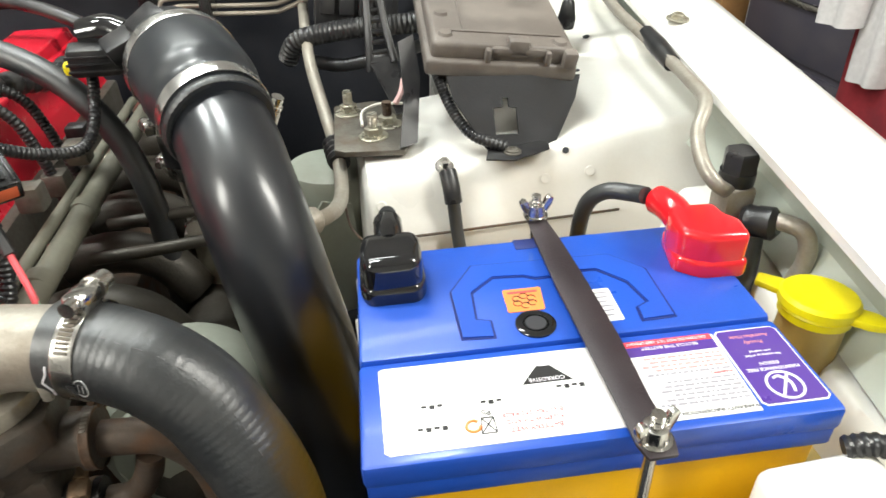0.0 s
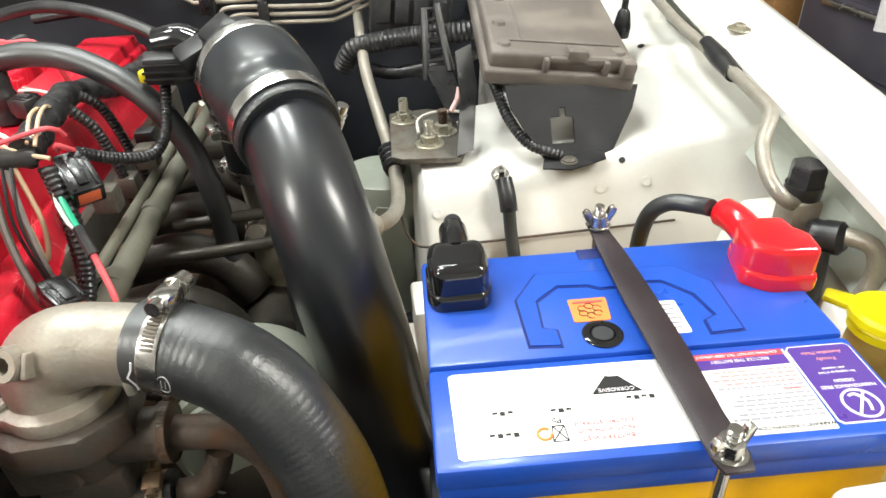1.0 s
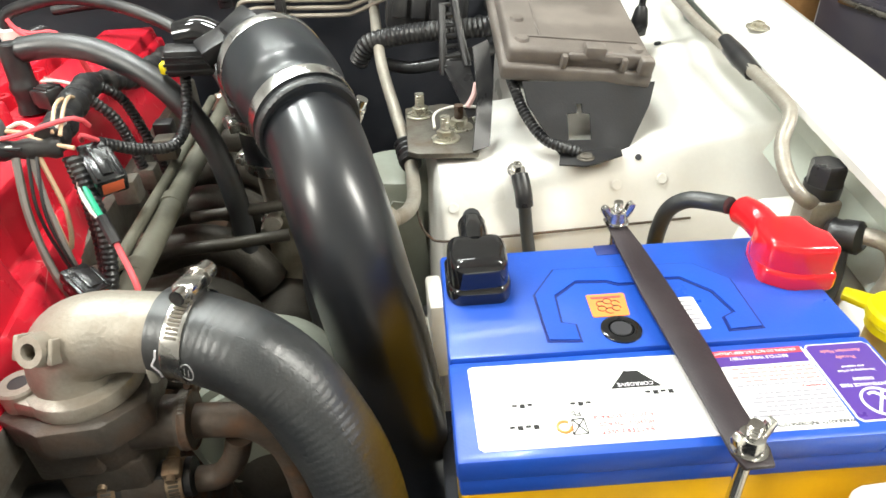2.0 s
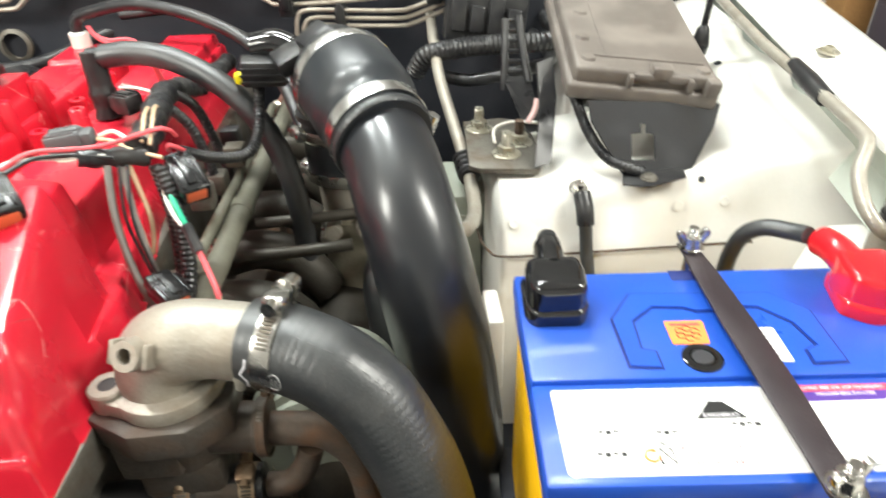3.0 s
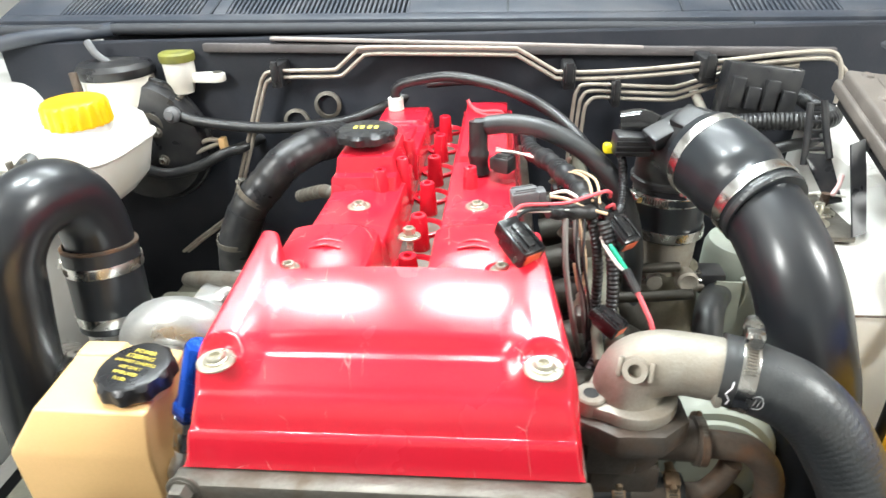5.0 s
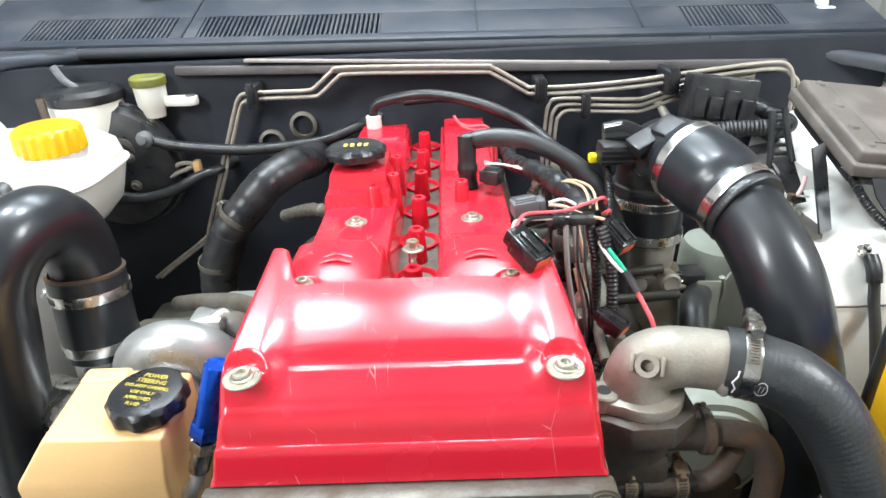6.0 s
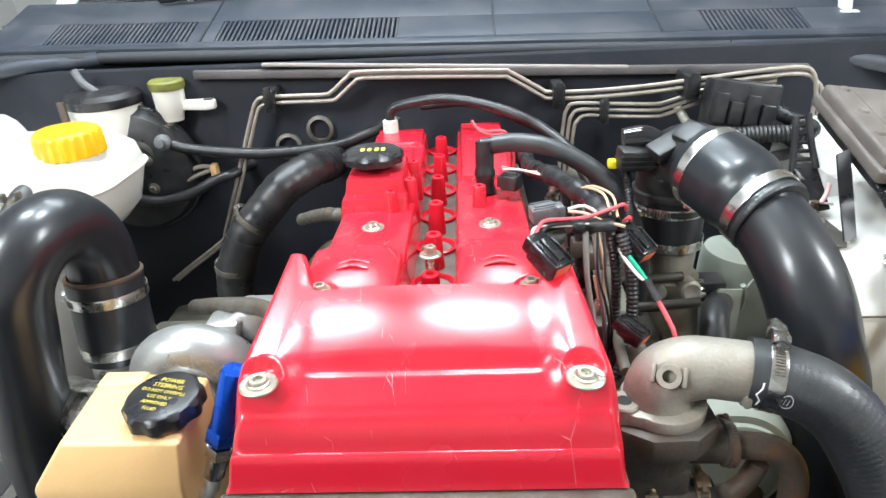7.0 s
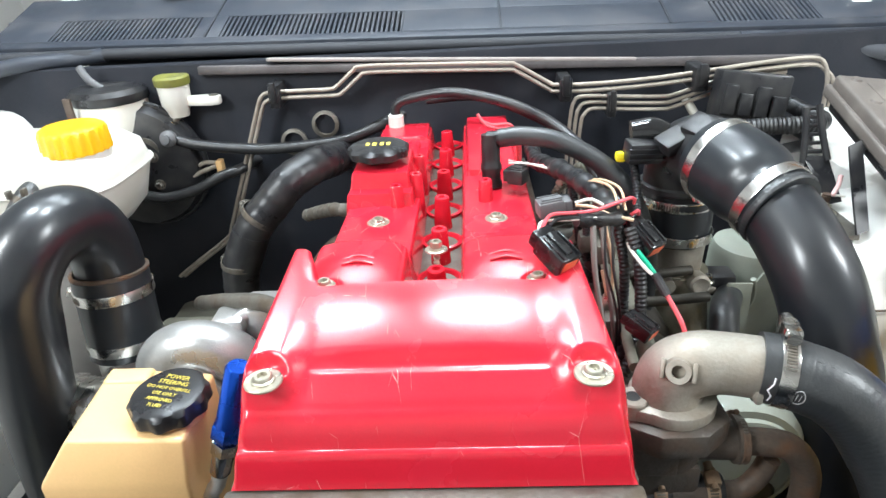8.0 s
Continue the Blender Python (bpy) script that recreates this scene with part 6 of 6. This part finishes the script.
air = group_thing("air_intake_hose", (-0.27, 0.55, 0.80), "fat black air hose curving down by the firewall", "hose")
AIR = [(-0.335, 0.50, 0.70), (-0.325, 0.50, 0.76), (-0.30, 0.505, 0.815), (-0.265, 0.515, 0.855), (-0.235, 0.53, 0.885), (-0.205, 0.57, 0.895), (-0.19, 0.64, 0.88), (-0.19, 0.74, 0.86)]
part("hose", sweep(spline(AIR, 0.004), lambda u, s: 0.028 + 0.0005 * math.sin(s * 300), 26), BLACK, air)
part("cuff", tube(AIR[1:3], 0.0295, 26), BLACK, air, "smooth black end cuff")
booster = group_thing("brake_booster", (-0.55, 0.72, 0.86), "round black brake booster on the firewall", "brake booster")
part("shell", lathe([(0, -0.03), (0.06, -0.03), (0.105, -0.015), (0.112, 0), (0.112, 0.02), (0.10, 0.03)], (-0.55, 0.705, 0.86), (0, 1, 0), 48), BLACK, booster)
part("rolled_rim", lathe([(0.108, 0.006), (0.116, 0.008), (0.118, 0.014), (0.116, 0.020), (0.108, 0.022)], (-0.55, 0.700, 0.86), (0, 1, 0), 48), BLACK, booster)
part("nose", lathe([(0, -0.050), (0.024, -0.050), (0.030, -0.044), (0.032, -0.028)], (-0.55, 0.705, 0.86), (0, 1, 0), 28), SATIN, booster, "dull black centre boss")
for a in (0.6, 2.5, 3.8, 5.7):
    part("stud_nut", bolt_bm((-0.55 + 0.046 * math.cos(a), 0.675, 0.86 + 0.046 * math.sin(a)), (0, -1, 0), 0.007, 0.009, 0.010), OLDALLOY, booster)
for k, (x, y, z) in enumerate(((-0.325, 0.50, 0.765), (-0.285, 0.510, 0.838))):
    clamp_at((x, y, z), ((0.15, 0, 1), (0.6, 0.1, 0.7))[k], 0.0288, 0.009, 60, OLDALLOY, "dull clamp on the air hose", "small hose clamps", 0.8)
thing("side_breather", tube([(-0.108, 0.375, 0.90), (-0.14, 0.40, 0.893), (-0.165, 0.43, 0.878), (-0.20, 0.47, 0.855)], lambda u, s: 0.008 + 0.0015 * (math.sin(s * 330) > 0.6), 14), OLDALLOY, "short grey breather pipe with rings", "pipe")
set_back(thing("heater_tap_hose", tube([(-0.50, 0.58, 0.855), (-0.46, 0.585, 0.845), (-0.41, 0.59, 0.855), (-0.37, 0.60, 0.872), (-0.33, 0.63, 0.88), (-0.30, 0.74, 0.88)], 0.0085, 14), BLACK, "black hose by the firewall", "hose"), 1.08)
set_back(thing("metal_line", tube([(-0.505, 0.60, 0.885), (-0.45, 0.60, 0.880), (-0.42, 0.60, 0.884), (-0.39, 0.60, 0.897), (-0.365, 0.60, 0.896)], 0.0036, 10), LINE, "thin beige metal line", "pipe"), 1.1)
set_back(thing("metal_line", tube([(-0.455, 0.595, 0.860), (-0.425, 0.595, 0.870), (-0.395, 0.595, 0.884), (-0.365, 0.60, 0.893)], 0.0036, 10), LINE, "thin beige metal line", "pipe"), 1.1)
set_back(thing("line_block", box((-0.369, 0.59, 0.882), (-0.359, 0.606, 0.902), 0.002), CREAM, "small cream line clip", "clip"), 1.1)
for x, z in ((-0.265, 0.915), (-0.205, 0.945)):
    thing("firewall_ring", lathe([(0.018, 0), (0.024, 0.002), (0.024, 0.008), (0.018, 0.010)], (x - 0.01, 0.735, z - 0.03), (0, -1, 0.1), 28), OLDALLOY, "dull round pipe flange on the firewall", "flange")
thing("exhaust_heat_pipe", tube([(-0.155, 0.20, 0.855), (-0.20, 0.24, 0.85), (-0.26, 0.27, 0.835), (-0.30, 0.30, 0.815), (-0.33, 0.36, 0.78)], 0.010, 16), OLDALLOY, "grey metal pipe beside the turbocharger", "pipe")
thing("exhaust_manifold", merged(*[tube([(-0.14, 0.10 + 0.09 * i, 0.77), (-0.18, 0.105 + 0.085 * i, 0.765), (-0.215, 0.13 + 0.07 * i, 0.72), (-0.22, 0.22 + 0.03 * i, 0.66)], 0.02, 16) for i in range(6)]), IRON, "rusty dark exhaust manifold", "manifold")
thing("bay_brace", merged(box((-0.36, 0.33, 0.66), (-0.20, 0.48, 0.70), 0.01), box((-0.50, 0.30, 0.60), (-0.30, 0.55, 0.64), 0.01)), DUSTYRAIL, "dusty olive chassis rail beside the turbocharger", "chassis rail")
thing("chassis_rail", box((-0.56, -0.45, 0.42), (-0.44, 0.74, 0.56), 0.015), DUSTYRAIL, "dusty olive chassis rail", "chassis rail")
right_rail = group_thing("chassis_rail", (0.43, 0.2, 0.42), "painted chassis rail with a pale folded bracket", "chassis rail")
part("rail", box((0.36, -0.45, 0.42), (0.50, 0.74, 0.58), 0.015), DARKBAY, right_rail)
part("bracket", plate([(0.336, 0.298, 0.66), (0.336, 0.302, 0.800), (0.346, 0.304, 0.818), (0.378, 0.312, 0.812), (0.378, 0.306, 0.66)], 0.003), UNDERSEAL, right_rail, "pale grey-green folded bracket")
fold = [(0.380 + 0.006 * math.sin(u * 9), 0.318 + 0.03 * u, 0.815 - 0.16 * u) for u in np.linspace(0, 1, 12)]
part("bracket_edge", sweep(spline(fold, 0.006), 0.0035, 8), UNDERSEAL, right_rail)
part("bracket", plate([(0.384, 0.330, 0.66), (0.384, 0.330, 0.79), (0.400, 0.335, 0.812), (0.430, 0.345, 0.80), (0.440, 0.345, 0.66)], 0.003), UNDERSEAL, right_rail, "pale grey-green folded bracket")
for x, z in ((0.352, 0.792), (0.368, 0.742)):
    part("bracket_hole", lathe([(0, 0), (0.004, 0), (0.004, 0.001), (0, 0.001)], (x, 0.3035, z), (0, -1, 0), 14), COWLGAP, right_rail)
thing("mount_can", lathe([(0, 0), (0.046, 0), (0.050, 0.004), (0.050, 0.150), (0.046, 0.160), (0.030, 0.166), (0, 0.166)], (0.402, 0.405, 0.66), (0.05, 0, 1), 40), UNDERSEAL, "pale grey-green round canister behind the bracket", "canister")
thing("side_bracket", merged(box((0.424, 0.196, 0.68), (0.440, 0.250, 0.772), 0.004), box((0.418, 0.200, 0.70), (0.426, 0.246, 0.722), 0.002)), WHITE, "white folded bracket behind the battery", "bracket")

steer = group_thing("steering_fluid_tank", (-0.24, 0.05, 0.75), "aged cream power steering tank with a black cap", "tank")


def loft(sections):
    bm = bmesh.new()
    rows = [[bm.verts.new(p) for p in s] for s in sections]
    n = len(rows[0])
    for a, b in zip(rows, rows[1:]):
        for k in range(n):
            bm.faces.new((a[k], a[(k + 1) % n], b[(k + 1) % n], b[k]))
    bm.faces.new(rows[0][::-1])
    bm.faces.new(rows[-1])
    return bm


low = [(-0.332, 0.006), (-0.203, 0.006), (-0.205, 0.10), (-0.330, 0.115)]
top = [(-0.300, 0.015), (-0.199, 0.013), (-0.205, 0.10), (-0.308, 0.112)]
tb = loft([[(x, y, 0.70) for x, y in low], [(x, y, 0.818) for x, y in low], [(x, y, 0.862) for x, y in top]])
bmesh.ops.bevel(tb, geom=tb.edges[:], offset=0.0035, segments=3, affect="EDGES", profile=0.5)
part("tank", tb, CREAM, steer, "aged cream plastic tank")
part("rib", box((-0.306, 0.086, 0.850), (-0.262, 0.108, 0.8655), 0.005, None, 3), CREAM, steer)
part("neck", lathe([(0.028, 0), (0.028, 0.012), (0, 0.012)], (-0.223, 0.050, 0.858), sides=28), CREAM, steer)
CAPM = Matrix.Translation((-0.2225, 0.050, 0.8655)) @ pose(0, 0, 0, 4, 0, -14)
cap_bm = lathe([(0.0295, 0), (0.0325, 0.002), (0.0325, 0.013), (0.0305, 0.0165), (0.027, 0.018), (0, 0.0178)], (0, 0, 0), sides=96, wave=lambda a, h: 1 + (0.045 * math.cos(10 * a) if h < 0.015 else 0.0))
bmesh.ops.transform(cap_bm, matrix=CAPM, verts=cap_bm.verts)
cap = part("cap", cap_bm, BLACK, steer, "black lobed cap with yellow lettering")
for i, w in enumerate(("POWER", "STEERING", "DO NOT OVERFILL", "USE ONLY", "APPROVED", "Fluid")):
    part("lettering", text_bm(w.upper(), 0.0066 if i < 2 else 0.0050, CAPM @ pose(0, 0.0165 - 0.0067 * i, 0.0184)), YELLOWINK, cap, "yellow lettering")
thing("tank_bracket", prism([(-0.262, 0), (-0.21, -0.01), (-0.20, -0.05), (-0.275, -0.05)], 0, 0.006, Matrix.Translation((0, -0.019, 0.79)) @ pose(0, 0, 0, 90), 0.002), BLACK, "black bracket on the steering tank", "bracket")
thing("tank_support", box((-0.33, 0.0, 0.32), (-0.18, 0.1, 0.702), 0.01), DARKBAY, "dark support below the steering tank", "support")
filt = group_thing("oil_filter_fitting", (-0.17, 0.06, 0.85), "blue anodised inline fitting with a braided line", "fitting")
AX = Vector((0.33, 0.02, 0.944)).normalized()
FO = Vector((-0.1700, 0.026, 0.853))
part("body", merged(lathe([(0, 0), (0.0110, 0), (0.0116, 0.003), (0.0108, 0.006), (0.0108, 0.060), (0.009, 0.063), (0, 0.063)], FO + AX * 0.012, AX, 28), lathe([(0, 0), (0.0125, 0), (0.0136, 0.002), (0.0136, 0.014), (0.0125, 0.016)], FO, AX, 6)), ANODISED, filt, "blue anodised body")
part("nut", merged(lathe([(0, 0), (0.0105, 0), (0.0115, 0.0015), (0.0115, 0.013), (0, 0.016), (0, 0.016)], FO - AX * 0.017, AX, 6), lathe([(0.0078, 0), (0.0088, 0.002), (0.0092, 0.026), (0.0085, 0.030)], FO - AX * 0.042, AX, 20)), STEEL, filt, "bright steel hose end")
part("braided_line", sweep(spline([FO - AX * 0.038, FO - AX * 0.055, FO - AX * 0.072 + Vector((-0.004, 0, 0)), (-0.206, 0.024, 0.75), (-0.200, 0.0, 0.68), (-0.17, -0.01, 0.6)], 0.002), lambda u, s: 0.0068 + 0.0003 * math.sin(s * 2400), 14), BRAID, filt, "braided steel line")

# ---- firewall: brake lines and clips ----
lines = group_thing("brake_lines", (0.0, 0.70, 0.98), "bundle of thin beige brake lines along the firewall", "brake lines")
for k in range(3):
    d = -0.0105 * k
    e = 0.009 * k
    if k < 2:
        part("line", tube([(-0.535 + e, 0.70, 0.634), (-0.50 + e, 0.70, 0.66), (-0.422 + e, 0.70, 0.716), (-0.41 + e, 0.70, 0.74), (-0.349 + e, 0.70, 0.89), (-0.322 + e, 0.70, 0.955), (-0.312 + e, 0.70, 0.974 + d * 0.6), (-0.298 + e, 0.70, 0.982 + d), (-0.25, 0.70, 0.983 + d), (-0.195 + e, 0.70, 0.983 + d), (-0.180 + e, 0.70, 0.988 + d), (-0.150 + e, 0.70, 1.012 + d), (-0.135 + e, 0.70, 1.018 + d), (-0.05, 0.70, 1.017 + d), (0.10, 0.70, 1.012 + d), (0.120, 0.70, 1.008 + d), (0.17, 0.695, 0.980 + d), (0.187, 0.69, 0.975 + d), (0.26, 0.685, 0.976 + d), (0.345, 0.675, 0.983 + d), (0.42, 0.665, 0.993 + d), (0.52, 0.66, 1.004 + d), (0.572 + e * 0.4, 0.66, 1.006 + d), (0.590 + e * 0.4, 0.655, 0.998 + d), (0.598 + e, 0.65, 0.97), (0.60 + e, 0.65, 0.93)], 0.0034, 10), LINE, lines)
    part("line", tube([(0.202 + e, 0.685, 0.78), (0.204 + e, 0.682, 0.86), (0.2075 + e, 0.68, 0.925 + d * 0.5), (0.212 + e, 0.68, 0.948 + d), (0.226 + e, 0.68, 0.957 + d), (0.29, 0.68, 0.954 + d), (0.355, 0.68, 0.951 + d), (0.376, 0.68, 0.954 + d), (0.43, 0.675, 0.972 + d * 0.9), (0.476, 0.67, 0.982 + d * 0.8), (0.54, 0.665, 0.992 + d * 0.6)], 0.0031, 10), LINE, lines)
for x, y, z, w in ((-0.285, 0.695, 0.98, 0.018), (0.198, 0.685, 0.972, 0.02), (0.405, 0.66, 0.985, 0.022), (0.272, 0.675, 0.946, 0.014)):
    thing("line_clip", merged(box((x - w / 2, y - 0.012, z - 0.022), (x + w / 2, y + 0.048, z + 0.016), 0.003), box((x - w * 0.3, y - 0.016, z - 0.012), (x + w * 0.3, y - 0.008, z + 0.022), 0.002)), BLACK, "black plastic clip holding the brake lines", "clip", "line clips")

# ---- cowl, bonnet seal and windscreen ----
TILT = Matrix.Translation((0, 0.79, 1.036)) @ pose(0, 0, 0, 0, 1.1, 0)
SLOPE = TILT @ pose(0, 0, 0, 18)


def slats(x0, x1, step):
    out = []
    x = x0
    while x < x1:
        out.append((x, min(x + step * 0.56, x1)))
        x += step
    return out


cowl = part("cowl", merged(box((-0.83, -0.02, -0.012), (0.83, 0.022, 0.004), 0.005, TILT), box((-0.83, 0.00, -0.008), (0.83, 0.026, 0.012), 0.006, SLOPE)), COWL, car, "grey plastic cowl with louvre slots")
for lo, hi in (((-0.83, 0.105, -0.006), (0.83, 0.20, 0.011)), ((-0.455, 0.024, -0.006), (-0.405, 0.107, 0.011)), ((-0.83, 0.024, -0.006), (-0.72, 0.107, 0.011)), ((-0.075, 0.024, -0.006), (0.475, 0.107, 0.0115)), ((0.655, 0.024, -0.006), (0.83, 0.107, 0.011))):
    part("cowl_panel", box(lo, hi, 0.003, SLOPE), COWL, cowl)
part("cowl_tray", box((-0.83, 0.02, -0.03), (0.83, 0.19, -0.02), 0, SLOPE), COWLGAP, car)
for x0, x1 in ((-0.72, -0.455), (-0.405, -0.075), (0.475, 0.655)):
    for a, b in slats(x0, x1, 0.0088):
        part("louvre", box((a, 0.024, -0.006), (b, 0.108, 0.0090), 0.0008, SLOPE), COWL, cowl)
for x in (-0.43, 0.10, 0.395):
    part("cowl_joint", box((x - 0.002, 0.02, 0.010), (x + 0.002, 0.19, 0.0135), 0.0006, SLOPE), COWLGAP, cowl)
part("bonnet_seal", tube([(-0.85, 0.772, 1.046), (-0.60, 0.772, 1.046), (-0.3, 0.772, 1.040), (0.0, 0.772, 1.034), (0.3, 0.772, 1.028), (0.55, 0.77, 1.018), (0.68, 0.755, 1.004), (0.80, 0.72, 0.985)], 0.0095, 12), FOAM, car, "black foam bonnet seal")
part("seam_flange", box((-0.30, 0.722, 1.015), (0.32, 0.7345, 1.0205), 0.002, Matrix.Translation((0, 0.745, 1.015)) @ pose(0, 0, 0, 0, 2.6, 0) @ Matrix.Translation((0, -0.745, -1.015))), surface("dusty_flange_paint", (0.34, 0.30, 0.28), 0.6, 0, 0, (0.22, 0.19, 0.17), 0.6, 20, 200, 0.2, 0.2, 0.1), car, "dusty painted seam flange")
part("cowl_side", merged(tube([(-0.86, 0.70, 1.02), (-0.74, 0.735, 1.04), (-0.66, 0.77, 1.04), (-0.60, 0.775, 1.045)], 0.013, 14)), COWL, car)
part("cowl_side", merged(tube([(0.50, 0.77, 1.02), (0.60, 0.765, 1.012), (0.70, 0.745, 0.998), (0.85, 0.70, 0.97)], 0.013, 14)), COWL, car)
part("wiper_arm", tube([(-0.55, 0.955, 1.125), (-0.30, 0.985, 1.142), (0.0, 1.0, 1.140), (0.20, 1.01, 1.135)], 0.009, 10), BLACK, car, "black wiper arm")
part("wiper_arm", tube([(0.05, 0.955, 1.110), (0.30, 0.985, 1.125), (0.6, 1.0, 1.115)], 0.009, 10), BLACK, car, "black wiper arm")
part("hinge", merged(box((0.72, 0.86, 1.00), (0.77, 0.95, 1.06), 0.01), tube([(0.745, 0.88, 1.05), (0.745, 0.90, 1.10), (0.75, 0.96, 1.14)], 0.012, 10)), WHITE2, car)
part("scuttle_panel", box((-0.9, 0.978, 1.06), (0.9, 1.02, 1.085), 0.004), COWL, car)
part("windscreen", box((-0.78, 0, 0), (0.78, 0.80, 0.005), 0.002, Matrix.Translation((0, 1.015, 1.088)) @ pose(0, 0, 0, 30)), GLASS, car, "clear windscreen")
part("dashboard", box((-0.78, 1.05, 0.75), (0.78, 1.45, 1.06), 0.03), COWL, car, "dark grey dashboard")
part("roof", box((-0.75, 1.70, 1.47), (0.75, 2.9, 1.50), 0.01), WHITE2, car)
part("cabin_wall", box((-0.78, 1.02, 0.3), (0.78, 1.05, 1.06), 0), DARKBAY, car)
part("cabin", box((-0.85, 1.45, 0.30), (0.85, 3.0, 0.98), 0.05), WHITE2, car)
for sx in (-1, 1):
    part("pillar", tube([(sx * 0.80, 1.0, 1.06), (sx * 0.78, 1.4, 1.30), (sx * 0.74, 1.75, 1.48), (sx * 0.74, 2.8, 1.48), (sx * 0.8, 3.0, 0.98)], 0.03, 10), WHITE2, car)
    for y in (-0.15, 2.35):
        wheel = part("wheel", lathe([(0.10, -0.09), (0.20, -0.10), (0.29, -0.09), (0.31, -0.05), (0.31, 0.05), (0.29, 0.09), (0.20, 0.10), (0.10, 0.09), (0, 0.07)], (sx * 0.86 if sx < 0 or y != -0.15 else 0.70, y, 0.31), (sx, 0, 0), 40), RUBBER, car, "black tyre")

# ---- things beside the car ----
post = thing("wooden_post", box((1.55, 1.46, 0), (1.64, 1.55, 2.6), 0.006), surface("raw_pine", (0.42, 0.22, 0.08), 0.7, 0, 0, (0.3, 0.15, 0.05), 0.6, 12, 120, 0.3, 0.3, 0.1), "raw pine post against the garage wall", "post")
chest = group_thing("tool_chest", (1.9, 1.2, 0), "dark grey tool chest with drawers beside the car", "tool chest")
CH = surface("dark_grey_enamel", (0.06, 0.055, 0.075), 0.45, 0, 0.1, (0.09, 0.08, 0.09), 0.5, 10, 300, 0.1, 0.1, 0.1)
part("cabinet", box((1.62, 0.95, 0.0), (2.1, 1.44, 0.95), 0.01), CH, chest)
for i in range(5):
    d = part("drawer", box((1.612, 0.97, 0.08 + 0.17 * i), (1.625, 1.42, 0.235 + 0.17 * i), 0.004), CH, chest)
    part("drawer_handle", box((1.600, 1.05, 0.21 + 0.17 * i), (1.613, 1.34, 0.225 + 0.17 * i), 0.003), STEEL, d)
CLOTH = surface("white_cotton", (0.72, 0.70, 0.70), 0.9, 0, 0, (0.55, 0.52, 0.53), 0.6, 14, 90, 0.6, 0.3, 0.05)
REDCLOTH = surface("red_cloth", (0.30, 0.02, 0.03), 0.9, 0, 0, (0.15, 0.02, 0.03), 0.6, 14, 90, 0.6, 0.3, 0.05)
for nm, x, y, z0, z1, w, mat, lab in (("hanging_towel", 1.46, 0.90, 0.77, 1.25, 0.11, CLOTH, "white towel hanging beside the car"), ("hanging_towel", 1.52, 0.84, 0.66, 1.25, 0.10, CLOTH, "white towel hanging beside the car"), ("red_jacket", 1.55, 0.78, 0.40, 1.20, 0.34, REDCLOTH, "dark red jacket hanging beside the car")):
    bm = bmesh.new()
    rows = []
    for j in range(24):
        u = j / 23
        row = []
        for i in range(30):
            a = 2 * math.pi * i / 30
            f = 1 + 0.25 * math.sin(5 * a + 3 * u + x * 9)
            row.append(bm.verts.new((x + 0.035 * math.cos(a) * f, y + w / 2 * math.sin(a) * (0.75 + 0.25 * math.sin(2.5 * u + 0.6)) * (0.9 + 0.1 * f), z0 + (z1 - z0) * u)))
        rows.append(row)
    for a, b in zip(rows, rows[1:]):
        for i in range(30):
            bm.faces.new((a[i], a[(i + 1) % 30], b[(i + 1) % 30], b[i]))
    bm.faces.new(rows[0][::-1])
    bm.faces.new(rows[-1])
    thing(nm, bm, mat, lab, "cloth", angle=80)
rail = thing("hanging_rail", tube([(1.42, 0.35, 1.25), (1.50, 0.9, 1.25), (1.595, 1.47, 1.25)], 0.012, 12), STEEL, "steel hanging rail on the post", "rail")
thing("rail_post", tube([(1.42, 0.35, 0), (1.42, 0.35, 1.26)], 0.014, 12), STEEL, "steel post of the hanging rail", "post")
